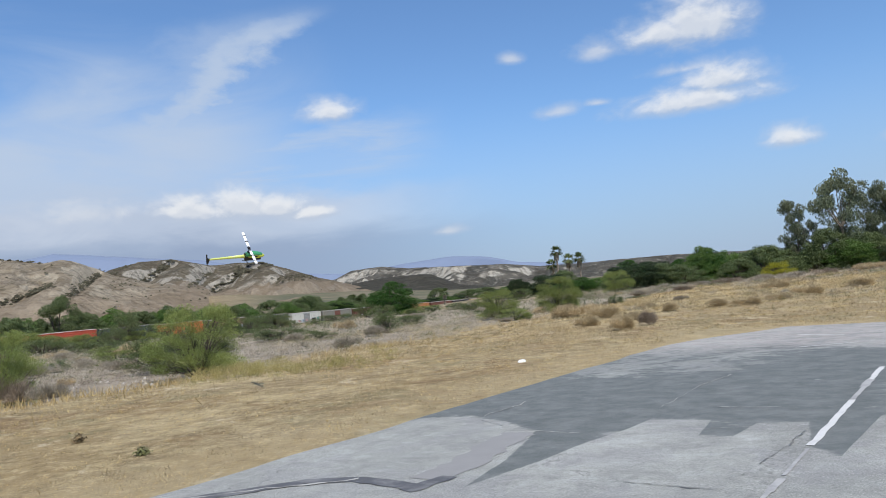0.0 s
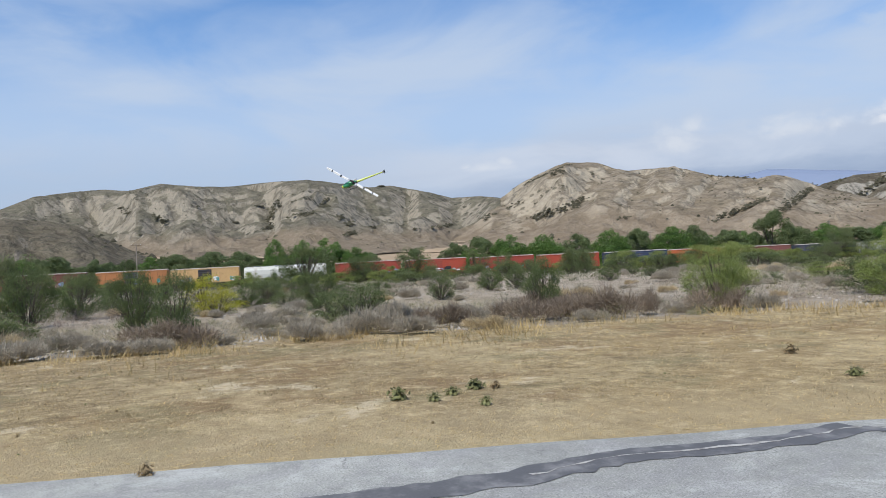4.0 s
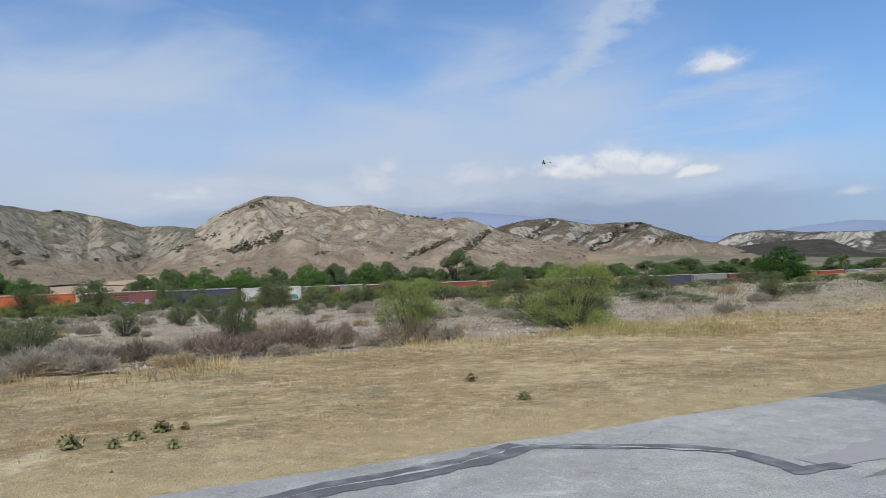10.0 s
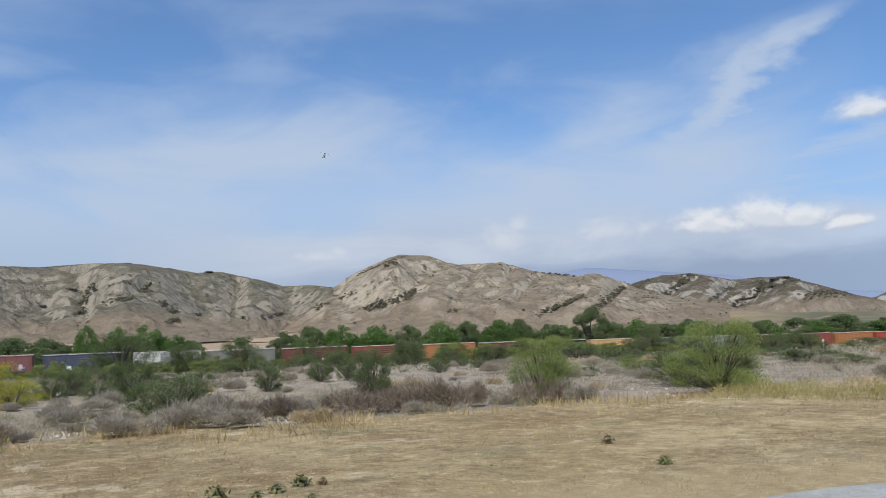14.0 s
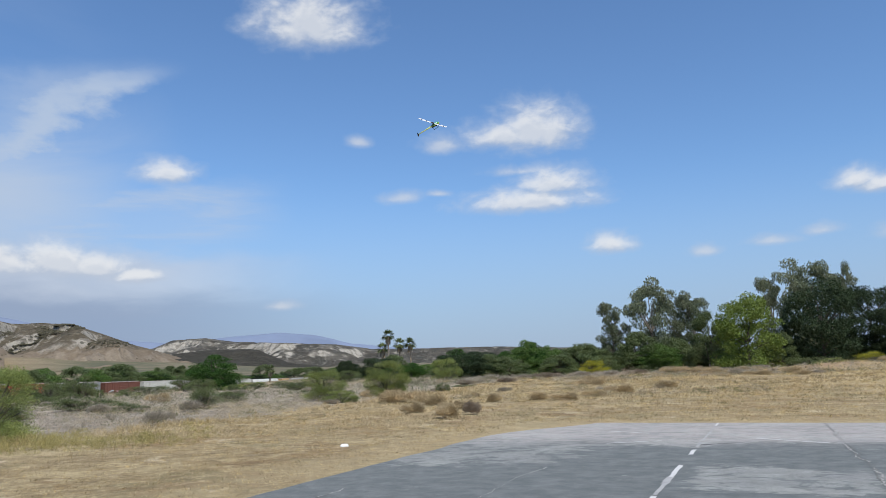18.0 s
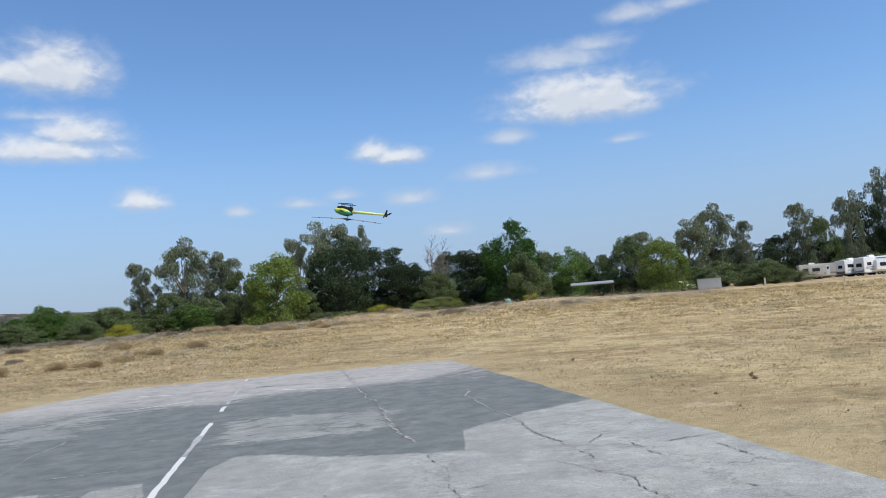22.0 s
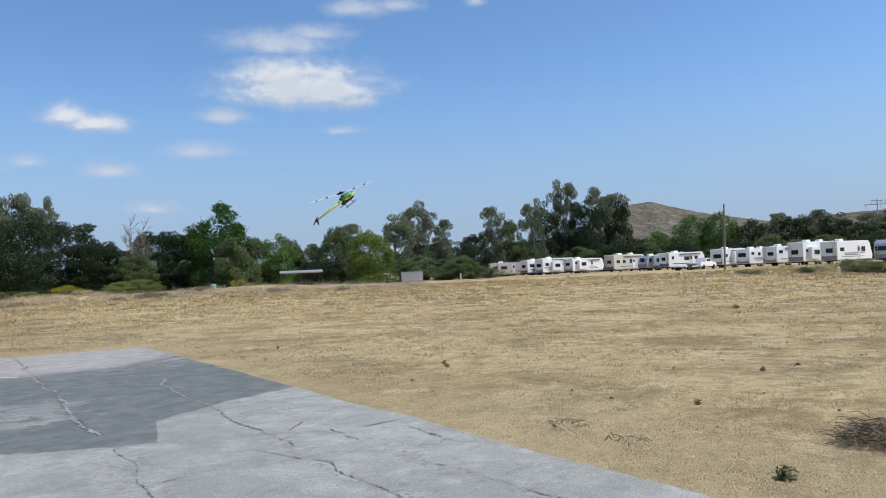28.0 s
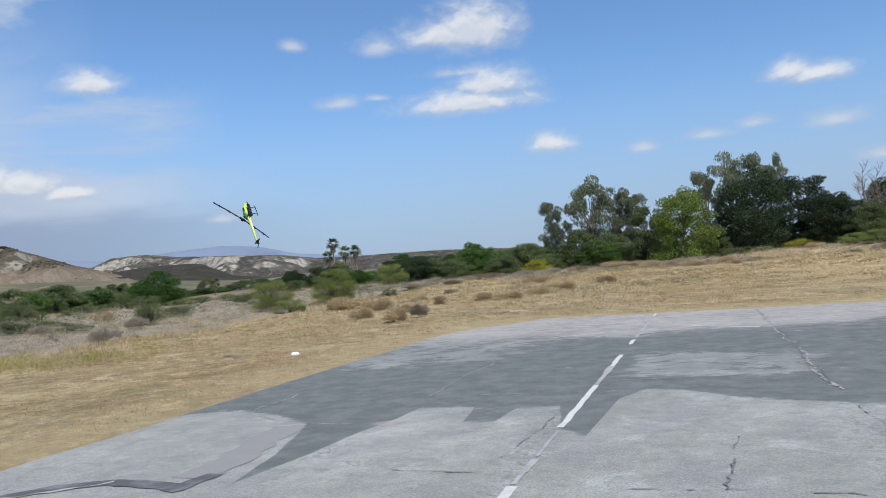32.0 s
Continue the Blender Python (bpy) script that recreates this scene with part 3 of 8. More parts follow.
def hill_material(name, tints, bare=0.0, scale=1.0, brushy=0.0, apron=None):
    """Eroded pale slopes, dry grass and dark brush."""
    mat = bpy.data.materials.new(name)
    mat.use_nodes = True
    q = Net(mat.node_tree)
    pos = q.n("ShaderNodeTexCoord").outputs["Object"]
    nz = q.n("ShaderNodeSeparateXYZ", {0: q.n("ShaderNodeNewGeometry").outputs["Normal"]}).outputs[2]
    big, mid, fine = q.noise(pos, 0.006 * scale, 5, 0.6, 0.4), q.noise(pos, 0.045 * scale, 7, 0.68, 0.5), q.noise(pos, 0.16 * scale, 5, 0.7)
    z = q.n("ShaderNodeSeparateXYZ", {0: pos}).outputs[2]
    grass, soil, pale, brush = tints
    col = q.mix(q.ramp(mid, 0.4, 0.62), grass, soil)
    steep = q.m("ADD", q.ramp(nz, 0.93, 0.72), q.m("MULTIPLY", q.m("SUBTRACT", mid, 0.5), 1.6))
    col = q.mix(q.m("MULTIPLY", q.ramp(q.m("ADD", steep, q.m("ADD", bare, q.m("MULTIPLY", q.m("SUBTRACT", big, 0.5), 1.4))), 0.45, 0.95), 0.9), col, pale)
    dots = q.n("ShaderNodeTexVoronoi", {"Vector": pos, "Scale": 0.085 * scale, "Randomness": 1.0}).outputs["Distance"]
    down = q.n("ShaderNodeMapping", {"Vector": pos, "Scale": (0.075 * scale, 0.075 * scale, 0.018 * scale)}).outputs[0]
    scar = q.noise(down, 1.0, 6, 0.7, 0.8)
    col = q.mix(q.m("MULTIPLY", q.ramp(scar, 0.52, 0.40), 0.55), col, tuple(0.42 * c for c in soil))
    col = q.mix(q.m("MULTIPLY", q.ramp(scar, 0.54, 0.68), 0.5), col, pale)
    spots = q.m("MULTIPLY", q.ramp(dots, 0.26, 0.16), q.ramp(big, 0.42, 0.6))
    spots = q.m("MAXIMUM", spots, q.m("MULTIPLY", q.ramp(q.m("ADD", q.m("MULTIPLY", mid, 0.6), q.m("MULTIPLY", fine, 0.4)), 0.56 - brushy, 0.63 - brushy), 0.8))
    col = q.mix(q.m("MULTIPLY", spots, 0.75), col, brush)
    if apron:      # smooth dry grass on the lower slopes
        low = q.ramp(q.m("ADD", z, q.m("MULTIPLY", q.m("SUBTRACT", big, 0.5), 60.0)), apron[1], apron[0])
        col = q.mix(q.m("MULTIPLY", low, 0.8), col, q.mix(q.ramp(mid, 0.4, 0.62), (0.228, 0.178, 0.124), (0.29, 0.232, 0.165)))
    tone = q.m("ADD", 0.5, q.m("MULTIPLY", q.m("ADD", fine, q.noise(pos, 0.4 * scale, 4, 0.7)), 0.5))
    col = q.mix(1.0, col, q.n("ShaderNodeCombineColor", {0: tone, 1: tone, 2: tone}).outputs[0], "MULTIPLY")
    b = q.n("ShaderNodeBsdfPrincipled", {"Base Color": col, "Roughness": 0.95, "Specular IOR Level": 0.05})
    rel = q.n("ShaderNodeBump", {"Strength": 0.8, "Distance": 11.0 / scale, "Height": q.m("ADD", q.m("ADD", mid, q.m("MULTIPLY", scar, 0.8)), q.m("MULTIPLY", fine, 0.35))})
    q.t.links.new(rel.outputs[0], b.inputs["Normal"])
    q.n("ShaderNodeOutputMaterial", {"Surface": b.outputs[0]})
    return mat


def hills(name, table, foot, crest, mat, label, seed, step_az=0.12, rows=90, gully=0.75, wave=120.0, creases=()):
    """A range whose skyline follows the table of azimuth and elevation."""
    az = np.arange(table[-1][0], table[0][0] + step_az, step_az)
    s = np.concatenate([np.linspace(0, 1, rows), np.linspace(1.05, 1.8, 10)])
    ss, aa = np.meshgrid(s, az, indexing="ij")
    top = profile(aa, table)
    rc = crest * (1 + 0.16 * (fbm(aa / 5, aa * 0 + seed, seed, 3) - 0.5) * 2)
    rf = foot * (1 + 0.05 * (fbm(aa / 3, aa * 0 + 7, seed, 3) - 0.5))
    r = rf + (rc - rf) * ss
    x, y = -np.sin(np.radians(aa)) * r, np.cos(np.radians(aa)) * r
    H = rc * np.tan(np.radians(top)) + 1.6
    shape = np.where(ss < 1, step(ss * 0.93 + 0.07 * ss * ss, -0.12, 1.02), 1 - (ss - 1) * 0.7)
    wx, wy = x + 70 * (fbm(x / 190, y / 190, seed + 3, 3) - 0.5), y + 70 * (fbm(x / 190, y / 190, seed + 9, 3) - 0.5)
    cut = 1 - fbm(wx / wave, wy / wave, seed + 1, 4, True)
    spur = (fbm(wx / (wave * 2.4), wy / (wave * 2.4), seed + 5, 2) - 0.5)
    depth = np.clip(4 * ss * (1 - ss), 0, 1) ** 0.7
    z0 = ground_z(x * rf / r, y * rf / r) - 2
    z = z0 + (H - z0) * np.clip(shape - depth * (gully * cut - 0.22 * spur - 0.1), 0, 1.5)
    el = np.degrees(np.arctan2(z - 1.6, r))
    edge = np.where(abs(ss - 1) < 0.02, 0.0, 0.04 + 0.25 * depth)
    el = np.minimum(el, top - edge * top / 6 + 0.10 * (fbm(aa * 2.2, aa * 0, seed + 2, 4) - 0.5))
    for a0, e0, a1, e1, w, deep in creases:      # hollows that run down the slope
        u = np.clip(((aa - a0) * (a1 - a0) + (el - e0) * (e1 - e0)) / ((a1 - a0) ** 2 + (e1 - e0) ** 2), 0, 1)
        off = np.hypot(aa - a0 - u * (a1 - a0), el - e0 - u * (e1 - e0))
        el = el - deep * np.exp(-(off / w) ** 2) * (ss < 0.97)
    z = np.where(ss <= 1.0, np.tan(np.radians(el)) * r + 1.6, z)
    P = np.stack([x, y, z], -1)
    ob = part(name, grid_mesh(name, P[:, ::-1]), mat)
    tagged(ob, label, "hill", kind="structure")
    return P


# hollows: azimuth and elevation of both ends, half width, depth in degrees
CREASES_A = [(63.2, 6.3, 62.5, 4.8, 0.9, 0.5), (62.5, 4.8, 62.9, 3.3, 0.7, 0.5), (58.8, 5.3, 61.3, 4.0, 0.5, 0.35), (67.5, 5.9, 66.6, 4.0, 0.6, 0.3), (56.0, 5.7, 55.2, 3.2, 0.5, 0.3), (71.0, 6.0, 70.3, 3.6, 0.6, 0.35), (52.6, 5.4, 53.3, 3.2, 0.5, 0.3), (75.0, 5.8, 74.2, 4.0, 0.5, 0.3)]
CREASES_B = [(46.8, 4.6, 48.9, 2.8, 0.5, 0.3), (39.8, 4.7, 43.4, 3.2, 0.6, 0.4), (38.4, 6.2, 40.4, 4.6, 0.5, 0.3), (35.6, 5.9, 37.0, 3.6, 0.6, 0.35), (33.0, 5.6, 34.6, 3.4, 0.5, 0.3), (27.9, 3.9, 31.2, 2.2, 0.4, 0.35), (24.9, 4.3, 27.0, 2.6, 0.4, 0.35), (31.0, 5.2, 32.4, 3.8, 0.4, 0.25), (44.2, 5.6, 46.2, 4.0, 0.4, 0.25)]
CREASES_C = [(20.3, 4.5, 22.6, 2.9, 0.4, 0.35), (17.6, 3.8, 19.0, 2.7, 0.4, 0.3), (14.6, 4.0, 17.7, 2.3, 0.5, 0.4), (12.6, 3.2, 14.0, 2.2, 0.4, 0.3)]
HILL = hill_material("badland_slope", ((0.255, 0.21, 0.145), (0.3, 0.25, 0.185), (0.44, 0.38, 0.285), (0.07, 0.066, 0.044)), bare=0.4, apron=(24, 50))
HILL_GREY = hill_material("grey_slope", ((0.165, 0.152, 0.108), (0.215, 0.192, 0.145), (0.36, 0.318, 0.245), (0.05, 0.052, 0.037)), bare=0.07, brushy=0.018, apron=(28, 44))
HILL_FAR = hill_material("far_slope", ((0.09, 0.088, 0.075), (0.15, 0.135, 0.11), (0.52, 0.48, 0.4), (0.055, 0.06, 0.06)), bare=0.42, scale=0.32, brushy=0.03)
# Cloud shadow over the east range goes into these tints, besides thicker brush.
HILL_SHADED_BRUSHY = hill_material("shaded_brushy_slope", ((0.13, 0.11, 0.075), (0.165, 0.14, 0.105), (0.42, 0.385, 0.32), (0.05, 0.052, 0.036)), bare=0.22, brushy=0.035, apron=(36, 62))
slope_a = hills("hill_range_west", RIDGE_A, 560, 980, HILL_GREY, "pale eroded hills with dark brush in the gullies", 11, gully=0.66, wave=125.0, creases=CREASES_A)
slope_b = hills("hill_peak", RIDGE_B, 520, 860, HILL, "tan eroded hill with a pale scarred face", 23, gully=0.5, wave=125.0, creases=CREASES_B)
slope_c = hills("hill_range_east", RIDGE_C, 720, 1250, HILL_SHADED_BRUSHY, "eroded hills with dark brush and painted cloud shade", 31, gully=0.8, creases=CREASES_C)
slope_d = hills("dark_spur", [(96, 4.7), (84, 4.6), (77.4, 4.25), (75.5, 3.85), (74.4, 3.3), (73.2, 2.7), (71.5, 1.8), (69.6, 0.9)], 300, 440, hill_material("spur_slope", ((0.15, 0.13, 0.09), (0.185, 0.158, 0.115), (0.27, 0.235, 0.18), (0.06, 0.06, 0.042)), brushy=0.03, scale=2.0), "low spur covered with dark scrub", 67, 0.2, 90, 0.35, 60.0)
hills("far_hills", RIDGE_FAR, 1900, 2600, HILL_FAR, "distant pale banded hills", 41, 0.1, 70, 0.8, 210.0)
HILL_PALE = hill_material("pale_shrub_slope", ((0.17, 0.155, 0.115), (0.21, 0.19, 0.145), (0.42, 0.395, 0.33), (0.055, 0.058, 0.04)), bare=0.1, brushy=0.03)
hills("hill_right", RIDGE_RIGHT, 620, 1000, HILL_PALE, "brown hill with scattered shrubs", 53, 0.2, 50, 0.4)
# A low ridge under cloud shadow; the shade is put into its tints.
HILL_CLOUD_SHADE = hill_material("cloud_shade_slope", ((0.075, 0.07, 0.055), (0.085, 0.075, 0.06), (0.13, 0.115, 0.09), (0.05, 0.05, 0.04)), brushy=0.1)
hills("dark_foothill", [(13, 0.8), (9, 1.7), (6.5, 2.05), (4.5, 2.12), (2.8, 2.12), (2.1, 2.04), (1.0, 1.54), (0.0, 1.1), (-2.0, 0.81), (-5, 0.4)], 1000, 1450, HILL_CLOUD_SHADE, "low foothill with cloud shadow put into its colour", 57, 0.12, 40, 0.3)
# The blue of distance haze is put into this base colour.
HAZE_TINT = surface("haze_tinted_mountain", (0.19, 0.235, 0.325), 1.0, vary=0.1, scale=0.002)
hills("far_mountain", [(70, 2.0), (50, 4.0), (36, 4.6), (30.5, 5.0), (27.5, 5.5), (24, 5.1), (18, 4.4), (12, 3.0), (8, 2.6), (4, 3.0), (0.6, 3.22), (-2.2, 2.95), (-4.2, 2.35), (-8, 1.9), (-16, 1.5), (-30, 1.0)], 3700, 4400, HAZE_TINT,
      "mountain under cloud, coloured blue for haze", 61, 0.4, 20, 0.2, 500.0)


# ---- runway ----
def runway():
    rng = random.Random(5)
    mat = bpy.data.materials.new("old_asphalt")
    mat.use_nodes = True
    q = Net(mat.node_tree)
    pos = q.n("ShaderNodeTexCoord").outputs["Object"]       # x across, y along
    xyz = q.n("ShaderNodeSeparateXYZ", {0: pos}).outputs
    big, mid, fine, grit = q.noise(pos, 0.35, 5, 0.6), q.noise(pos, 2.4, 5, 0.65), q.noise(pos, 30, 4, 0.7), q.noise(pos, 140, 2, 0.6)
    worn = q.mix(q.ramp(big, 0.35, 0.65), (0.258, 0.262, 0.238), (0.335, 0.338, 0.305))
    worn = q.mix(q.m("MULTIPLY", q.ramp(q.noise(pos, 0.22, 4, 0.6, 0.6), 0.46, 0.62), 0.6), worn, (0.2, 0.202, 0.185))
    worn = q.mix(q.m("MULTIPLY", q.ramp(mid, 0.5, 0.72), 0.5), worn, (0.375, 0.385, 0.365))
    mottle = q.n("ShaderNodeTexNoise", {"Vector": pos, "Scale": 1.7, "Detail": 10.0, "Roughness": 0.72, "Distortion": 0.5}).outputs[0]
    worn = q.mix(q.m("MULTIPLY", q.ramp(mottle, 0.5, 0.4), 0.55), worn, (0.19, 0.193, 0.18))
    worn = q.mix(q.m("MULTIPLY", q.ramp(mottle, 0.54, 0.64), 0.5), worn, (0.43, 0.435, 0.41))
    worn = q.mix(q.m("MULTIPLY", q.ramp(q.noise(pos, 1.0, 6, 0.7, 0.8), 0.52, 0.4), 0.5), worn, (0.24, 0.238, 0.235))
    worn = q.mix(q.m("MULTIPLY", q.ramp(q.noise(pos, 46, 5, 0.75), 0.5, 0.64), 0.55), worn, (0.44, 0.43, 0.4))
    worn = q.mix(q.m("MULTIPLY", q.ramp(q.noise(pos, 60, 5, 0.75), 0.5, 0.38), 0.8), worn, (0.15, 0.148, 0.14))
    seal = q.mix(q.ramp(mid, 0.35, 0.7), (0.112, 0.122, 0.117), (0.162, 0.171, 0.163))
    # the sealed far part: its near edge steps back and forth across the runway
    def bent_line(pairs):
        out = pairs[0][1]
        for (x0, y0), (x1, y1) in zip(pairs, pairs[1:]): out = q.m("ADD", out, q.m("MULTIPLY", q.m("MULTIPLY", q.m("SUBTRACT", xyz[0], x0), 1 / (x1 - x0), clamp=True), y1 - y0))
        return out

    wav = q.m("ADD", q.m("MULTIPLY", q.m("SUBTRACT", q.noise(pos, 2.0, 3, 0.6), 0.5), 0.35), q.m("MULTIPLY", q.m("SUBTRACT", q.noise(pos, 12, 4, 0.65), 0.5), 0.3))
    start = q.m("ADD", wav, bent_line([(-6.8, 8.75), (-6.0, 9.0), (-5.5, 8.75), (-4.55, 8.1), (-4.1, 6.7), (-3.9, 5.6), (-3.72, 6.6), (-3.64, 7.6), (-3.5, 8.2), (-3.45, 8.85), (-2.75, 8.9), (-2.62, 8.0), (-2.28, 7.97), (-2.22, 8.65), (-1.72, 8.8), (-1.5, 7.6), (-1.2, 7.3),
                                       (-1.1, 9.2), (-0.85, 9.8), (-0.4, 9.75), (0.2, 9.1), (1.3, 8.6), (1.7, 8.5), (1.95, 9.85), (3.0, 10.7), (4.3, 11.4)]))
    sealed = q.ramp(q.m("SUBTRACT", xyz[1], start), -0.05, 0.08)
    ends = q.m("ADD", bent_line([(-6.8, 18.4), (-3.9, 17.9), (-1.7, 16.2), (-0.3, 17.5), (0.9, 17.2), (2.7, 17.5), (3.4, 18.3), (4.3, 19.8)]), q.m("MULTIPLY", q.m("SUBTRACT", mid, 0.5), 3.0))
    sealed = q.m("MULTIPLY", sealed, q.ramp(q.m("SUBTRACT", xyz[1], ends), 0.12, -0.12))
    scuff = q.n("ShaderNodeMapping", {"Vector": pos, "Rotation": (0, 0, 0.5), "Scale": (0.75, 1.25, 1)}).outputs[0]
    rubbed = q.m("MULTIPLY", q.m("MULTIPLY", q.ramp(xyz[0], -1.5, -1.0), q.ramp(xyz[0], 1.8, 0.9)), q.m("MULTIPLY", q.ramp(xyz[1], 10.2, 11.2), q.ramp(xyz[1], 14.2, 12.8)))
    rubbed = q.m("MAXIMUM", q.m("MULTIPLY", rubbed, 1.0), q.m("MULTIPLY", q.ramp(xyz[0], -2.2, -4.2), q.ramp(xyz[1], 11.5, 14.5)))
    brushed = q.noise(q.n("ShaderNodeMapping", {"Vector": pos, "Rotation": (0, 0, 0.75), "Scale": (1.1, 2.1, 1)}).outputs[0], 2.6, 9, 0.74, 0.8)
    scuffs = q.m("ADD", q.m("MULTIPLY", q.noise(scuff, 0.9, 9, 0.72, 0.6), 0.6), q.m("MULTIPLY", brushed, 0.4))
    scuffs = q.ramp(q.m("ADD", scuffs, q.m("MULTIPLY", rubbed, 0.12)), 0.575, 0.625)
    sealed = q.m("MULTIPLY", sealed, q.m("SUBTRACT", 1.0, q.m("MULTIPLY", scuffs, 0.72)))
    seam = 0.0
    for c, w in ((1.2, 0.4), (2.7, 0.3), (-1.65, 0.35), (3.4, 0.25), (-3.6, 0.2)):
        near = q.ramp(q.m("ABSOLUTE", q.m("ADD", q.m("SUBTRACT", xyz[0], c), q.m("MULTIPLY", q.m("SUBTRACT", q.noise(pos, 0.8, 3, 0.6), 0.5), 0.7))), w, 0.0)
        seam = q.m("MAXIMUM", seam, near)
    crumbs = q.ramp(q.noise(pos, 11, 6, 0.8), 0.5, 0.6)
    worn = q.mix(q.m("MULTIPLY", q.m("MULTIPLY", seam, crumbs), 0.6), worn, (0.13, 0.128, 0.12))
    worn = q.mix(q.m("MULTIPLY", q.m("MULTIPLY", seam, q.ramp(q.noise(pos, 8, 5, 0.8), 0.54, 0.64)), 0.4), worn, (0.42, 0.41, 0.38))
    col = q.mix(sealed, worn, seal)
    pink = q.m("MULTIPLY", q.ramp(xyz[1], 15.5, 19.5), q.ramp(mid, 0.35, 0.6))
    col = q.mix(q.m("MULTIPLY", pink, 0.6), col, (0.38, 0.335, 0.31))
    # hairline crazing
    web = q.n("ShaderNodeTexVoronoi", {"Vector": q.n("ShaderNodeVectorMath", {0: pos, 1: q.n("ShaderNodeVectorMath", {0: q.noise(pos, 3, 3, 0.6, out=1), 1: (0.5, 0.5, 0)}, operation="MULTIPLY").outputs[0]}, operation="ADD").outputs[0], "Scale": 1.3}, feature="DISTANCE_TO_EDGE").outputs["Distance"]
    hair = q.m("MULTIPLY", q.ramp(web, 0.010, 0.003), q.ramp(big, 0.45, 0.6))
    hair = q.m("MULTIPLY", hair, q.ramp(q.noise(pos, 2.6, 4, 0.6), 0.46, 0.58))
    col = q.mix(q.m("MULTIPLY", hair, 0.65), col, (0.11, 0.11, 0.105))
    tone = q.m("ADD", 0.4, q.m("ADD", q.m("MULTIPLY", q.m("SUBTRACT", q.m("ADD", q.noise(pos, 7, 6, 0.8), q.m("MULTIPLY", q.noise(pos, 2.2, 5, 0.7), 0.4)), 0.22), 0.75), q.m("ADD", q.m("MULTIPLY", fine, 0.4), q.m("MULTIPLY", grit, 0.32))))
    col = q.mix(1.0, col, q.n("ShaderNodeCombineColor", {0: tone, 1: tone, 2: tone}).outputs[0], "MULTIPLY")
    b = q.n("ShaderNodeBsdfPrincipled", {"Base Color": col, "Roughness": 0.85, "Specular IOR Level": 0.25})
    rel = q.n("ShaderNodeBump", {"Strength": 0.5, "Distance": 0.01, "Height": q.m("ADD", fine, grit)})
    q.t.links.new(rel.outputs[0], b.inputs["Normal"])
    q.n("ShaderNodeOutputMaterial", {"Surface": b.outputs[0]})
    # slab with ragged edges, built along its own axes
    turn = pose(0, 0, 0, 0, 0, -33.65)
    rows = np.arange(-60, 23.6, 0.35)
    ragged = lambda t, sd: 0.22 * (fbm(np.array([t / 1.3]), np.array([sd]), 4, 4)[0] - 0.5)
    mb = Mb()
    left = [(-6.8 + 1.9 * float(step(t, 18.4, 23.6)) ** 1.3 + ragged(t, 0.3), t) for t in rows]
    right = [(4.36 - 0.06 * t / 10 + ragged(t, 8.1), t) for t in rows]
    n = len(rows)
    v = []
    for (a, t), (c, u) in zip(left, right):
        u2 = min(u, 22.3 + (4.4 - c) * 0.2) if u > 22 else u
        v += [(a, t, -0.06), (a, t, 0.0), (c, u2, 0.0), (c, u2, -0.06)]
    f = []
    for i in range(n - 1):
        o = 4 * i
        f += [(o + 1, o + 2, o + 6, o + 5), (o, o + 1, o + 5, o + 4), (o + 2, o + 3, o + 7, o + 6)]
    o = 4 * (n - 1)
    f += [(o, o + 1, o + 2, o + 3), (3, 2, 1, 0)]
    mb.add(v, f)
    slab = part("runway", mb, mat)
    slab.matrix_basis = turn
    tagged(slab, "weathered grey asphalt model runway with dark sealed patch", "runway", kind="structure")

    def streak(name, pts, width, material, label="", z=0.004, jag=0.35, thick=0.0):
        """A narrow flat strip with an uneven outline on the slab."""
        p = []
        for (a0, n0), (a1, n1) in zip(pts, pts[1:]):
            m = max(2, int(math.hypot(a1 - a0, n1 - n0) / 0.12))
            p += [(a0 + (a1 - a0) * i / m, n0 + (n1 - n0) * i / m) for i in range(m)]
        p.append(pts[-1])
        L, R = [], []
        for i, (a, nn) in enumerate(p):
            a2, n2 = p[min(i + 1, len(p) - 1)]
            a1, n1 = p[max(i - 1, 0)]
            d = Vector((n2 - n1, a2 - a1, 0)).normalized()
            s = Vector((d.y, -d.x, 0))
            c = Vector((nn, a, z)) + s * rng.uniform(-1, 1) * width * jag
            w = width * (0.5 + rng.uniform(-1, 1) * jag * 0.5)
            L.append(c - s * w)
            R.append(c + s * w)
        e = len(L)
        mb = Mb().add(L + R, [(i, e + i, e + i + 1, i + 1) for i in range(e - 1)])
        ob = part(name, mb, material, slab, label)
        return ob

    for a0, a1, w, coat in ((21.8, 22.8, 0.05, LINE_PAINT), (16.2, 17.3, 0.07, WORN_PAINT), (14.95, 15.8, 0.08, LINE_PAINT), (12.0, 13.4, 0.075, LINE_PAINT), (11.3, 12.0, 0.1, WORN_PAINT), (10.3, 11.3, 0.06, WORN_PAINT), (7.64, 10.25, 0.07, LINE_PAINT),
                            (6.5, 7.5, 0.03, WORN_PAINT), (6.0, 6.4, 0.06, WORN_PAINT), (4.7, 5.6, 0.085, LINE_PAINT), (5.65, 6.0, 0.04, WORN_PAINT), (17.6, 21.6, 0.05, WORN_PAINT), (1.2, 3.0, 0.08, WORN_PAINT)):
        streak("centre_line_dash", [(a0, -1.5), (a1, -1.5)], w, coat, "worn white painted centre line dash", 0.006, 0.12)
    streak("cross_line", [(18.17, -0.45), (17.15, 0.9)], 0.08, LINE_PAINT, "worn white painted line", 0.006, 0.2)
    streak("cross_line", [(17.0, -3.4), (17.62, -2.35)], 0.07, LINE_PAINT, "worn white painted line", 0.006, 0.2)
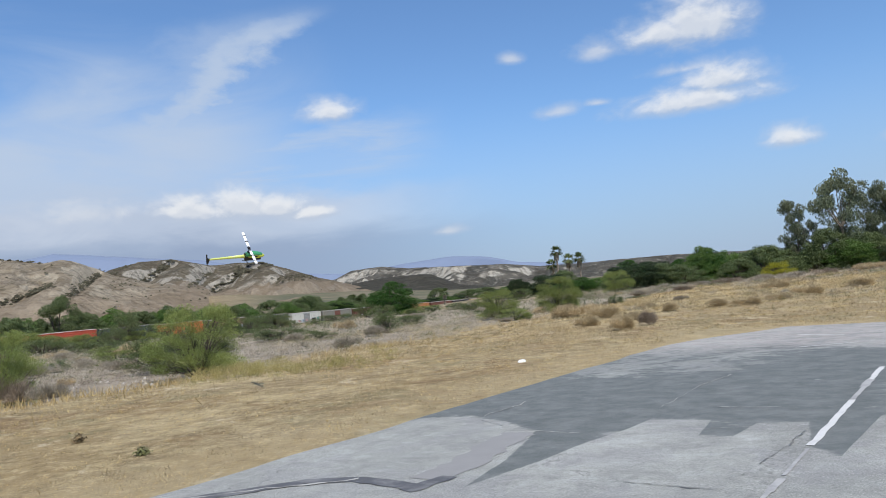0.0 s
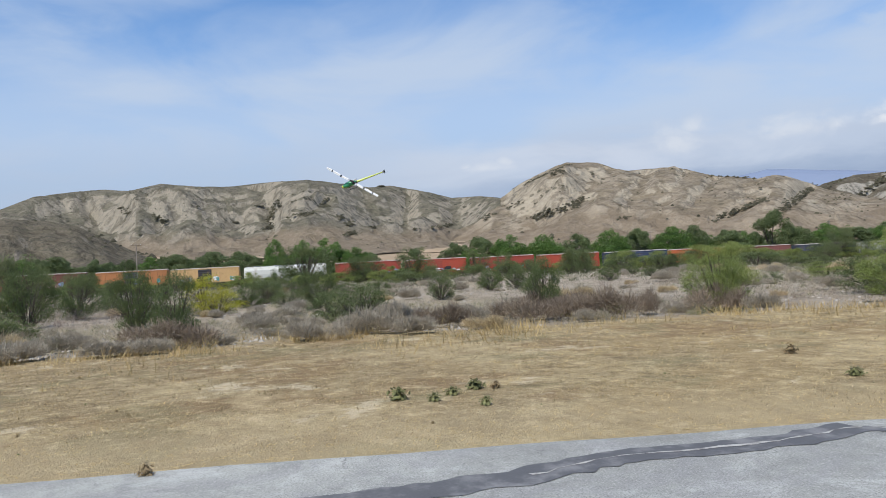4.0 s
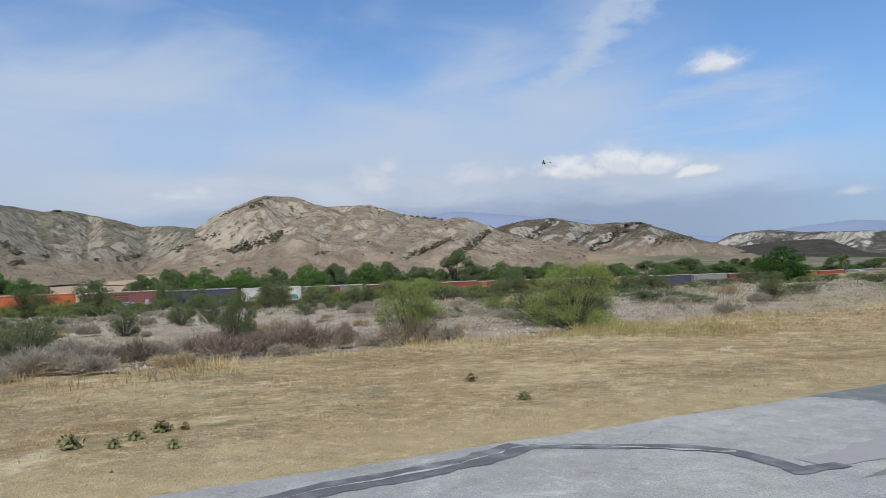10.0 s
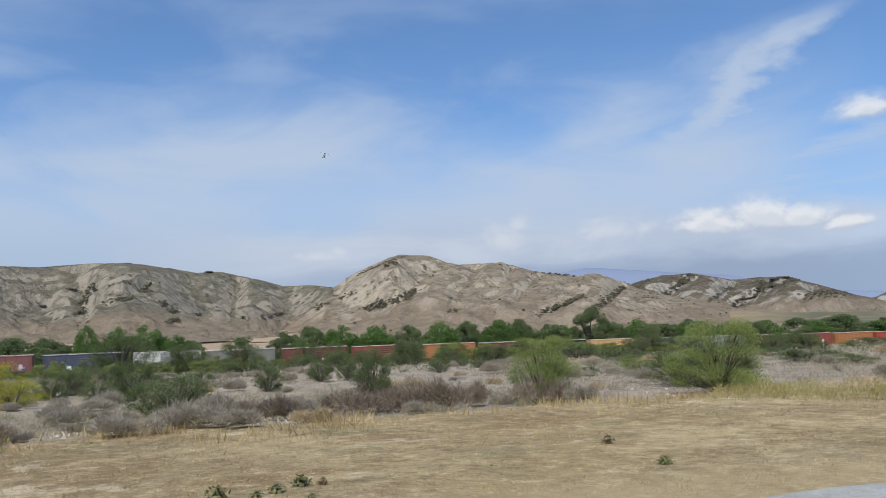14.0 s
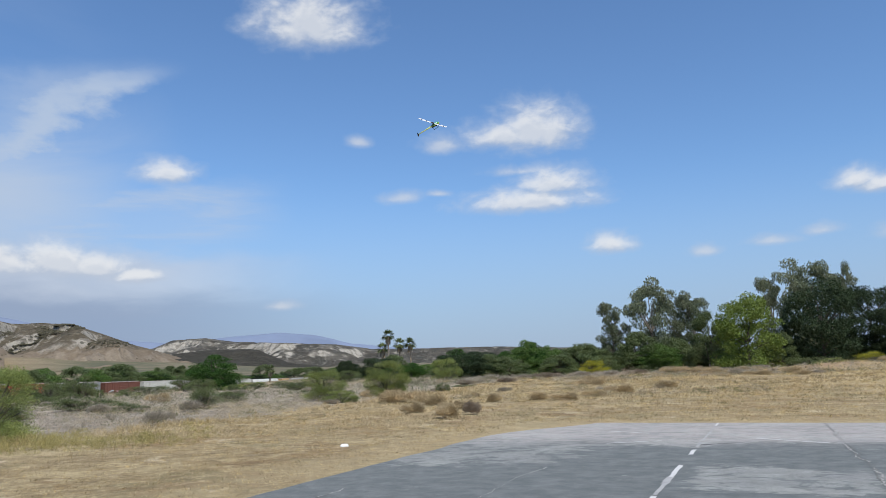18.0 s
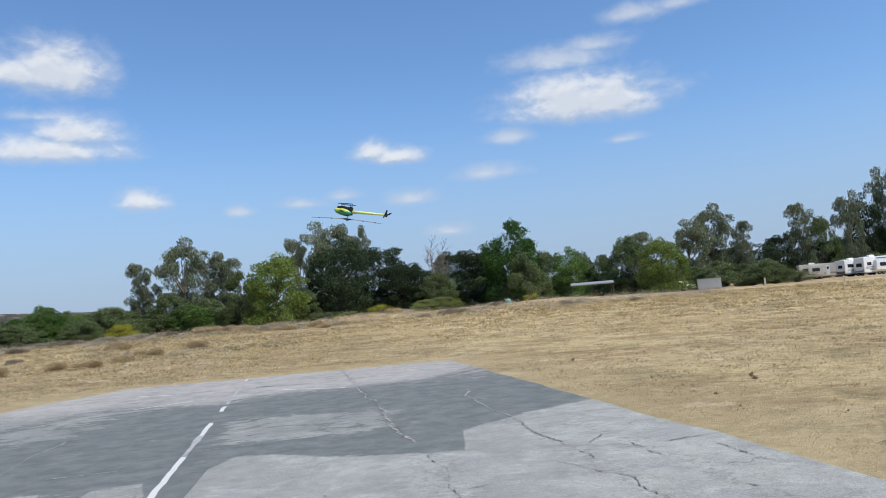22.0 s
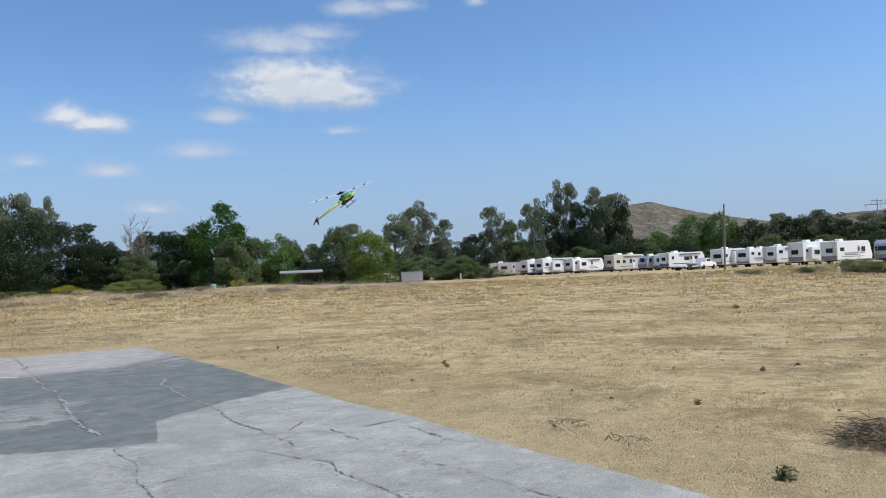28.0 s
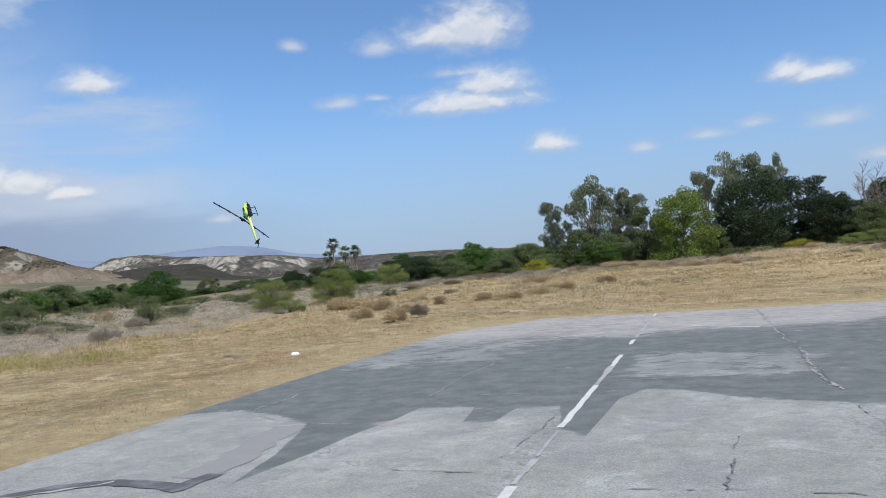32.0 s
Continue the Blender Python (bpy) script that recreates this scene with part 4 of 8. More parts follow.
    streak("cross_line", [(20.2, -3.95), (19.5, -2.85)], 0.08, LINE_PAINT, "worn white painted line", 0.006, 0.25)
    tar = surface("crack_sealer", (0.1, 0.1, 0.102), 0.7, vary=0.35, scale=3, second=(0.18, 0.178, 0.175))
    gap = surface("open_crack", (0.17, 0.168, 0.157), 1.0, vary=0.3, scale=8)
    chalk = surface("crack_filler", (0.4, 0.39, 0.36), 0.9, vary=0.3, scale=8, second=(0.2, 0.19, 0.18))
    streak("sealer_band", [(-0.6, -5.4), (1.2, -5.8), (1.9, -6.15), (2.6, -6.2), (3.4, -6.25), (4.3, -6.55)], 0.42, tar, "black poured crack sealer", 0.005, 0.1)
    streak("sealer_band", [(4.3, -6.5), (4.6, -6.25), (5.0, -5.9), (5.4, -5.6), (5.6, -5.1), (5.55, -4.7), (5.5, -4.3)], 0.2, tar, "black poured crack sealer", 0.0055, 0.07)
    streak("sealer_band", [(5.35, -4.35), (5.5, -4.3), (5.9, -4.27)], 0.2, tar, "black poured crack sealer", 0.006, 0.1)
    streak("sealer_patch", [(5.75, -4.42), (6.4, -4.36), (7.0, -4.55), (7.95, -4.68)], 0.42, surface("thin_sealer", (0.262, 0.256, 0.246), 0.85, vary=0.2, scale=3), "thin dark sealer", 0.0045, 0.12)
    for pts in ([(1.2, -5.8), (1.9, -6.15), (2.6, -6.2), (3.4, -6.25), (4.3, -6.55)], [(4.4, -6.5), (5.0, -5.9), (5.6, -5.1)]):
        streak("crack_in_sealer", pts, 0.035, chalk, "", 0.008, 0.9)
    streak("sealer_band", [(16.75, -1.5), (17.3, -0.7)], 0.07, tar, "black poured crack sealer", 0.005, 0.3)

    def broken(name, pts, width, material, z, keep=0.65, jag=1.0):
        """A line that comes and goes, as short pieces."""
        for (a0, n0), (a1, n1) in zip(pts, pts[1:]):
            m = max(2, int(math.hypot(a1 - a0, n1 - n0) / 0.11))
            path = [(a0 + (a1 - a0) * i / m, n0 + (n1 - n0) * i / m) for i in range(m + 1)]
            sway = [0.22 * (fbm(np.array([p * 1.7]), np.array([r * 1.7]), 33, 4)[0] - 0.5) for p, r in path]
            path = [(p + s * (n1 - n0 != 0) * 0.6, r + s) for (p, r), s in zip(path, sway)]
            i = 0
            while i < m:
                run = rng.randint(2, 8)
                if rng.random() < keep and i + 1 < len(path): streak(name, path[i:i + run + 1], width * rng.uniform(0.4, 1.3), material, "", z, jag)
                i += run

    broken("filled_crack", [(22.2, 1.1), (18, 1.13), (15.6, 1.13), (12.7, 1.28), (10.8, 1.15), (9.4, 1.26)], 0.044, chalk, 0.0065, 0.85, 0.8)
    for pts in ([(10.2, -5.9), (9.9, -5.8), (9.2, -5.9), (8.7, -5.7), (8.1, -4.6), (8.0, -3.9), (8.1, -3.5), (8.5, -2.2)], [(9.65, -3.65), (10.9, -3.67), (11.7, -3.65), (12.9, -3.6)], [(9.67, -3.5), (9.73, -2.7), (9.75, -2.15)], [(10.6, -1.3), (10.7, 0.0), (10.8, 1.05)], [(15.5, 2.6), (14.6, 3.0), (13.0, 2.75), (12.1, 2.75), (10.3, 2.73)]):
        broken("filled_crack", pts, 0.018, chalk, 0.0065, 0.7, 0.7)
    for pts in ([(22.2, 1.1), (16, 1.2), (10.3, 1.23), (8.5, 1.28), (7.3, 1.29), (6.5, 1.22), (5.3, 1.06), (4.2, 1.05)], [(10.3, 2.73), (9.1, 2.71), (7.9, 2.71), (7.35, 2.76)], [(7.4, 2.42), (6.7, 2.58), (6.4, 2.71), (6.07, 2.63), (5.4, 2.65), (4.2, 2.7)], [(7.4, 3.98), (6.9, 3.98), (6.35, 4.02)],
                [(5.9, 3.31), (5.5, 3.45), (5.0, 3.45), (4.6, 3.52), (3.4, 3.6)], [(8.0, 3.37), (6.9, 3.3)], [(6.75, 1.28), (6.84, 1.66)], [(8.04, 2.9), (8.55, 3.31)], [(7.74, 3.68), (7.78, 4.27)], [(5.36, 1.41), (5.02, 1.4)], [(5.41, 1.72), (5.22, 1.72)], [(5.26, 3.86), (5.22, 4.04)], [(8.05, -0.94), (8.11, -0.4)], [(9.9, 0.04), (8.6, 0.1), (7.2, 0.13), (6.4, 0.05), (5.6, 0.0), (4.6, 0.05)], [(5.55, -0.75), (5.6, 0.2), (5.5, 1.0)], [(6.0, -3.4), (6.05, -2.6), (6.0, -1.8)], [(9.1, -1.63), (6.74, -1.73), (6.3, -1.79)]):
        broken("open_crack", pts, 0.009, gap, 0.0075, 0.8, 1.8)


runway()


# ---- plants ----
def leaf_cloud(rng, lumps, count, size, droop=0.0, thin=0.55):
    """Many small leaves on the shells of lumps, as one mesh."""
    w = np.array([l[3] * l[4] * l[5] for l in lumps]) ** (2 / 3)
    pick = rng.choice(len(lumps), count, p=w / w.sum())
    L = np.array(lumps)[pick]
    d = rng.normal(size=(count, 3))
    d /= np.linalg.norm(d, axis=1)[:, None]
    rad = rng.uniform(0.4, 1.0, count) ** 0.6 * (1 + 0.35 * rng.random(count) ** 4)
    c = L[:, :3] + d * L[:, 3:] * rad[:, None]
    u = rng.normal(size=(count, 3)) + d * 0.2
    u[:, 2] -= droop
    u /= np.linalg.norm(u, axis=1)[:, None]
    n = d * 0.9 + rng.normal(size=(count, 3)) * 0.8
    v = np.cross(n, u)
    v /= np.linalg.norm(v, axis=1)[:, None] + 1e-9
    s = size * rng.uniform(0.6, 1.4, (count, 1))
    P = np.stack([c - u * s, c - v * s * thin, c + u * s, c + v * s * thin], 1)
    return P.reshape(-1, 3)


def spray_leaves(rng, clumps, count, size, thin):
    """Slim leaves in feathery clumps at the ends of branches, thinner towards the foot."""
    n = len(clumps)
    w = clumps[:, 3] ** 2
    pick = rng.choice(n, count, p=w / w.sum())
    C = clumps[pick]
    on_stem = rng.random(count) < 0.22
    d = rng.normal(size=(count, 3))
    d *= (rng.random(count) ** 0.45 / np.linalg.norm(d, axis=1))[:, None]
    u = (0.35 + 0.65 * rng.random(count))[:, None]
    stem = np.concatenate([C[:, :2] * u ** 1.3, C[:, 2:3] * u], 1) + rng.normal(size=(count, 3)) * 0.025
    c = np.where(on_stem[:, None], stem, C[:, :3] + d * C[:, 3:4] * (1, 1, 0.8))
    c[:, 2] = abs(c[:, 2])
    out = C[:, :3] / np.linalg.norm(C[:, :3], axis=1)[:, None]
    u = out * 0.6 + d * 0.5 + rng.normal(size=(count, 3)) * 0.5 + (0, 0, 0.35)
    u /= np.linalg.norm(u, axis=1)[:, None]
    v = np.cross(rng.normal(size=(count, 3)), u)
    v /= np.linalg.norm(v, axis=1)[:, None] + 1e-9
    s = size * rng.uniform(0.6, 1.4, (count, 1))
    return np.stack([c - u * s, c - v * s * thin, c + u * s, c + v * s * thin], 1).reshape(-1, 3)


def quads(name, P):
    me = bpy.data.meshes.new(name)
    me.from_pydata(P.tolist(), [], np.arange(len(P)).reshape(-1, 4).tolist())
    return me


def tree_kind(name, label, leaf, bark, seed, shape, leaves, size, category="tree"):
    """A unit tree, one high and about one wide: a tapered trunk with limbs and a lumpy crown."""
    rng = np.random.default_rng(seed)
    lumps = []
    if shape == "euc":
        for i in range(40):
            h = rng.uniform(0.34, 0.95)
            r = 0.40 * math.sin(math.pi * min(1, (h - 0.22) / 0.86)) ** 0.7
            a = rng.uniform(0, 6.28)
            q = rng.uniform(0.25, 1)
            lumps.append((math.cos(a) * r * q, math.sin(a) * r * q, h - 0.02, rng.uniform(0.07, 0.14), rng.uniform(0.07, 0.14), rng.uniform(0.04, 0.075)))
        for i in range(6):
            a = rng.uniform(0, 6.28)
            lumps.append((math.cos(a) * 0.25, math.sin(a) * 0.25, rng.uniform(0.06, 0.3), 0.22, 0.22, 0.11))
    elif shape == "oak":
        for i in range(46):
            h = rng.uniform(0.06, 0.93)
            r = 0.38 * math.sqrt(max(0.05, 1 - ((h - 0.42) / 0.56) ** 2))
            a = rng.uniform(0, 6.28)
            lumps.append((math.cos(a) * r, math.sin(a) * r, h, rng.uniform(0.08, 0.15), rng.uniform(0.08, 0.15), rng.uniform(0.05, 0.09)))
        lumps += [(0, 0, h, 0.34, 0.34, 0.16) for h in (0.2, 0.45, 0.7)]
    elif shape == "round":
        for i in range(48):
            h = rng.uniform(0.04, 0.92)
            r = 0.36 * (max(0.02, 1 - max(0, (h - 0.3) / 0.62) ** 2)) ** 0.6
            a = rng.uniform(0, 6.28)
            lumps.append((math.cos(a) * r, math.sin(a) * r, h, rng.uniform(0.07, 0.14), rng.uniform(0.07, 0.14), rng.uniform(0.05, 0.09)))
        lumps += [(0, 0, h, 0.3, 0.3, 0.18) for h in (0.15, 0.4, 0.65)]
    elif shape == "willow":
        for i in range(44):
            h = rng.uniform(0.05, 0.93)
            r = 0.40 * (max(0.02, 1 - max(0, (h - 0.25) / 0.72) ** 1.6)) ** 0.8
            a = rng.uniform(0, 6.28)
            lumps.append((math.cos(a) * r, math.sin(a) * r, h, rng.uniform(0.07, 0.14), rng.uniform(0.07, 0.14), rng.uniform(0.06, 0.11)))
    elif shape == "spray":       # open airy shrub
        for i in range(44):
            a, h = rng.uniform(0, 6.28), rng.uniform(0.1, 0.92)
            q = 0.43 * math.sqrt(max(0.06, 1 - ((h - 0.42) / 0.56) ** 2)) * rng.uniform(0.35, 1) ** 0.5
            lumps.append((math.cos(a) * q, math.sin(a) * q, h, rng.uniform(0.09, 0.17)))
    thing = new(name)
    thing.empty_display_size = 0.1
    wood = Mb()
    lean = rng.uniform(-0.04, 0.04, 2)
    trunks = 1 if shape in ("euc", "oak", "round") else 4 if shape == "willow" else 2
    tw = 0.022 if shape in ("euc", "oak", "round") else 0.012
    for t in range(trunks):
        a = rng.uniform(0, 6.28)
        off = 0.0 if trunks == 1 else 0.10
        top = (lean[0] * 2 + math.cos(a) * off * 2.2, lean[1] * 2 + math.sin(a) * off * 2.2, 0.72)
        wood.tube([(math.cos(a) * off * 0.2, math.sin(a) * off * 0.2, -0.03), (lean[0] + math.cos(a) * off, lean[1] + math.sin(a) * off, 0.3), top], [tw, tw * 0.72, tw * 0.25], 6)
    for l in lumps[:14] if shape != "spray" else ():
        h0 = min(l[2] * 0.6, 0.6)
        wood.tube([(lean[0] * 2 * h0, lean[1] * 2 * h0, h0), (l[0] * 0.55, l[1] * 0.55, (h0 + l[2]) / 2 + 0.03), (l[0] * 0.95, l[1] * 0.95, l[2])], [tw * 0.5, tw * 0.3, tw * 0.1], 4)
    for l in lumps if shape == "spray" else ():
        wood.tube([(l[0] * 0.06, l[1] * 0.06, -0.02), (l[0] * 0.42, l[1] * 0.42, l[2] * 0.5), (l[0], l[1], l[2])], [0.009, 0.006, 0.002], 4)
        for j in range(3):
            e = rng.normal(size=3) * 0.08
            wood.tube([(l[0] * 0.5, l[1] * 0.5, l[2] * 0.55), (l[0] * 0.85 + e[0], l[1] * 0.85 + e[1], max(0.05, l[2] * 0.8 + e[2]))], [0.004, 0.0015], 3)
    part("trunk", wood, bark, thing)
    if shape == "spray": me = quads("crown", spray_leaves(rng, np.array(lumps), leaves, size, 0.24))
    else: me = quads("crown", leaf_cloud(rng, lumps, leaves, size, 0.5 if shape in ("euc", "willow") else 0.1, 0.5))
    part("crown", me, leaf, thing)
    tagged(thing, label, category)
    return thing


KINDS = {
    "e": [tree_kind("eucalyptus_tree", "tall grey-green eucalyptus tree with open crown", LEAF_EUC, BARK, 100 + i, "euc", 17000, 0.013) for i in range(3)],
    "o": [tree_kind("dark_tree", "dense dark green tree at the field's margin", LEAF_DARK, BARK_DARK, 120 + i, "oak", 17000, 0.014) for i in range(2)],
    "r": [tree_kind("green_tree", "full bright green leafy tree", LEAF_GREEN, BARK_DARK, 140 + i, "round", 17000, 0.014) for i in range(2)],
    "l": [tree_kind("light_green_tree", "full yellow-green leafy tree behind the field", LEAF_FRESH, BARK_DARK, 150, "round", 17000, 0.014)],
    "g": [tree_kind("broadleaf_tree", "deep green broadleaf tree with dense crown", foliage("deep_leaf", (0.045, 0.1, 0.022), (0.065, 0.13, 0.03)), BARK_DARK, 160, "round", 17000, 0.014)],
    "w": [tree_kind("willow_thicket", "grey-green willow thicket with several stems", LEAF_OLIVE, BARK_DARK, 180 + i, "willow", 15000, 0.0145) for i in range(3)],
    "p": [tree_kind("palo_verde_bush", "airy yellow-green palo verde bush", LEAF_LIME, BARK_DARK, 200 + i, "spray", 42000, 0.0105, "bush") for i in range(2)],
    "b": [tree_kind("green_bush", "dull green desert bush in the dry wash", LEAF_DUSTY, BARK_DARK, 220 + i, "spray", 9000, 0.0185, "bush") for i in range(3)],
    "d": [tree_kind("leafy_bush", "dark green leafy bush beside the dry grass", LEAF_BUSH, BARK_DARK, 260 + i, "spray", 15000, 0.015, "bush") for i in range(2)],
    "y": [tree_kind("flowering_bush", "bush with bright yellow flowers", LEAF_YELLOW, BARK_DARK, 240, "spray", 8000, 0.017, "bush")],
}
used = {}


def plant(kind, az, el_top, half, d, group, seed):
    """Sets a tree so that its top stands at that elevation, seen from the runway."""
    rng = random.Random(seed)
    x, y, _ = polar(az, d)
    z = float(ground_z(x, y)) - 0.05
    high = 1.6 + d * math.tan(radians(el_top)) - z
    wide = 2 * d * math.tan(radians(half)) * (1.25 if kind in "pbyd" else 1.12)
    src = rng.choice(KINDS[kind])
    m = pose(x, y, z, 0, 0, rng.uniform(0, 360))
    if src in used: ob = copy_thing(src, m)
    else:
        ob = src
        ob.matrix_basis = m
    used[src] = used.get(src, 0) + 1
    ob.scale = (wide, wide, high * 1.02)
    ob["group"] = group
    return ob


TREES_1 = [(-12.5, 1.6, 1.9, 120, 'o'), (-14.5, 1.2, 1.7, 125, 'w'), (-17.3, 2.0, 1.5, 140, 'g'), (-15.7, 1.0, 1.7, 120, 'w'), (-19.4, 1.0, 1.5, 130, 'w'), (-21.0, 1.7, 1.9, 135, 'w'), (-22.4, 1.3, 1.2, 140, 'w'), (-23.3, 4.6, 1.3, 150, 'e'),
           (-25.9, 6.1, 1.9, 150, 'e'), (-27.8, 4.8, 1.2, 155, 'e'), (-28.8, 5.1, 1.2, 155, 'e'), (-29.8, 3.6, 1.5, 140, 'w'), (-32.2, 4.8, 2.4, 132, 'l'), (-34.2, 1.9, 1.2, 135, 'w'), (-34.0, 6.0, 1.2, 165, 'e'), (-36.1, 6.8, 1.9, 160, 'e'), (-36.9, 5.5, 2.3, 140, 'o')]
TREES_2 = [(-38.1, 6.3, 1.2, 160, 'e'), (-39.9, 5.0, 1.9, 150, 'o'), (-41.4, 3.5, 1.7, 145, 'o'), (-42.8, 3.0, 1.5, 145, 'o'), (-45.2, 4.1, 1.7, 150, 'o'), (-46.6, 4.1, 1.5, 150, 'o'), (-49.4, 5.8, 2.4, 140, 'g'), (-47.7, 4.2, 1.2, 150, 'o'),
           (-50.4, 3.3, 1.7, 135, 'w'), (-51.7, 3.2, 1.5, 140, 'w'), (-53.4, 3.5, 1.6, 140, 'r'), (-54.3, 3.0, 1.2, 150, 'w'), (-43.8, 2.4, 1.6, 140, 'w'), (-30.6, 2.4, 1.6, 150, 'o'), (-25.0, 2.4, 1.8, 145, 'w'), (-55.8, 2.6, 1.4, 150, 'w')]
TREES_3 = [(-57.7, 3.8, 1.5, 140, 'w'), (-60.0, 3.6, 1.9, 132, 'l'), (-58.3, 4.0, 1.5, 160, 'e'), (-62.0, 4.5, 1.7, 160, 'e'), (-63.4, 5.4, 1.6, 165, 'e'), (-65.3, 4.1, 1.0, 165, 'e'), (-66.5, 2.4, 1.5, 170, 'o'), (-67.8, 3.0, 1.2, 165, 'o'),
           (-69.1, 4.8, 1.2, 165, 'e'), (-70.3, 3.7, 1.2, 165, 'w'), (-72.0, 5.2, 1.0, 170, 'e'), (-73.0, 5.0, 1.2, 180, 'o'), (-74.3, 6.5, 1.2, 190, 'e'), (-75.7, 5.2, 1.2, 180, 'o'), (-77.2, 5.8, 1.7, 190, 'e'), (-78.1, 4.9, 1.0, 190, 'o'), (-66.6, 1.3, 1.5, 140, 'w')]
TREES_4 = [(-78.9, 2.0, 1.7, 185, 'o'), (-80.7, 2.3, 1.9, 190, 'r'), (-83.1, 3.3, 1.7, 190, 'r'), (-84.9, 3.4, 1.5, 190, 'r'), (-86.8, 2.9, 1.3, 190, 'o'), (-88.4, 3.1, 1.2, 200, 'e'), (-89.7, 3.0, 1.2, 200, 'o'), (-90.8, 3.2, 1.2, 200, 'e'),
           (-92.0, 2.9, 1.2, 200, 'o'), (-93.3, 2.2, 1.3, 195, 'o'), (-94.6, 2.9, 1.5, 200, 'e'), (-96.0, 2.6, 1.5, 200, 'o'), (-97.7, 2.3, 1.7, 200, 'o'), (-64.0, 2.6, 1.8, 170, 'o'), (-71.0, 2.4, 1.9, 175, 'o'), (-76.0, 2.6, 2.0, 195, 'o')]
TREES_5 = [(69.0, 1.7, 1.7, 230, 'w'), (66.7, 1.8, 1.7, 235, 'w'), (64.4, 1.5, 1.5, 230, 'w'), (62.5, 2.5, 0.9, 225, 'r'), (60.6, 2.4, 1.2, 228, 'r'), (58.8, 2.5, 1.5, 230, 'r'), (56.8, 1.7, 1.2, 225, 'r'), (52.5, 1.4, 1.0, 228, 'w'),
           (49.8, 1.7, 1.2, 232, 'w'), (47.7, 2.0, 1.5, 235, 'w'), (45.6, 2.1, 1.5, 230, 'r'), (43.1, 2.0, 1.7, 232, 'r'), (40.7, 1.9, 1.5, 235, 'w'), (38.3, 2.0, 1.5, 230, 'r'), (36.3, 2.0, 1.2, 235, 'w'), (34.0, 2.0, 1.7, 232, 'r')]
TREES_6 = [(32.5, 2.0, 1.2, 240, 'w'), (30.3, 1.5, 1.7, 245, 'w'), (27.5, 2.7, 1.6, 250, 'w'), (26.0, 1.5, 1.5, 255, 'w'), (24.3, 1.6, 1.5, 262, 'r'), (22.7, 1.2, 1.7, 270, 'w'), (76.8, 1.8, 1.7, 225, 'w'), (74.7, 1.4, 1.2, 220, 'w'),
           (78.7, 1.7, 1.7, 228, 'r'), (20.3, 1.3, 1.8, 285, 'w'), (18.2, 1.2, 1.7, 295, 'r'), (16.2, 1.1, 1.7, 305, 'r'), (13.7, 1.2, 1.7, 320, 'w'), (11.3, 1.3, 1.9, 330, 'w'), (9.2, 0.8, 1.5, 345, 'r')]
TREES_7 = [(5.2, 1.8, 1.9, 115, 'g'), (-4.2, 1.1, 0.9, 230, 'o'), (-6.0, 0.6, 1.5, 220, 'w'), (-10.2, 0.8, 1.7, 200, 'w'), (-12.3, 1.6, 1.9, 170, 'o'), (-14.0, 1.4, 1.9, 165, 'o'), (-16.1, 1.0, 1.7, 160, 'w'), (-8.2, 0.7, 1.3, 210, 'w'), (-6.25, 1.32, 1.3, 190, 'o'), (-4.0, 1.2, 0.6, 185, 'o'), (-7.5, 1.4, 1.2, 195, 'w'), (-8.7, 0.8, 1.1, 180, 'g'), (-2.7, 0.5, 0.9, 200, 'w'), (-12.2, 1.7, 1.5, 150, 'g'), (1.8, 1.0, 0.8, 440, 'w')]
BUSH_1 = [(77.6, 1.0, 0.9, 110, 'b'), (75.4, 0.8, 1.2, 100, 'b'), (72.0, 1.0, 1.6, 29, 'd'), (69.5, 0.6, 1.5, 21, 'd'), (66.6, -0.8, 1.5, 38, 'y'), (62.4, 0.4, 0.7, 120, 'b'), (59.7, 0.2, 1.3, 40, 'd'), (56.4, 1.0, 0.9, 150, 'd'),
          (52.1, -0.2, 1.9, 90, 'b'), (43.4, 0.5, 1.3, 26, 'd'), (40.7, 0.8, 0.8, 150, 'b'), (37.7, 0.1, 1.2, 120, 'b'), (34.6, 0.2, 1.1, 130, 'b'), (31.1, 0.65, 2.1, 25, 'p'), (28.6, 0.2, 1.5, 120, 'p'), (26.7, -0.4, 1.7, 110, 'b'), (25.1, -0.6, 1.7, 110, 'b')]
BUSH_2 = [(24.2, 0.3, 0.7, 130, 'b'), (79.3, 2.1, 1.7, 60, 'b'), (19.1, 1.35, 2.75, 28.5, 'p'), (-2.5, 0.45, 1.4, 56, 'p'), (-6.9, 0.95, 1.5, 57, 'p'), (13.4, -0.8, 1.9, 60, 'b'), (28.6, -0.0, 1.7, 105, 'b'), (9.3, -0.2, 1.7, 140, 'b'),
          (23.5, 1.4, 1.0, 150, 'b'), (0.4, -0.3, 1.2, 120, 'b'), (-11.2, 1.0, 1.0, 100, 'p'), (-22.0, 0.5, 0.8, 112, 'y'), (-39.6, 0.4, 1.0, 114, 'y'), (-44.2, 0.6, 1.2, 114, 'p'), (-42.8, 0.5, 1.0, 115, 'p'), (-37.2, 0.1, 0.9, 114, 'p'), (-50.6, 0.3, 0.6, 118, 'y'), (-36.0, 0.2, 1.2, 125, 'b')]
TREES_2 += [(-17.0, 2.1, 1.5, 138, 'r'), (-15.7, 1.4, 1.3, 141, 'g'), (-20.0, 1.4, 1.4, 144, 'w'), (-21.4, 1.6, 1.2, 147, 'w'), (-18.6, 1.3, 1.2, 150, 'w'), (-14.8, 0.5, 1.2, 153, 'g')]
BUSH_2 += [(-21.7, 0.5, 0.8, 112, 'y')]
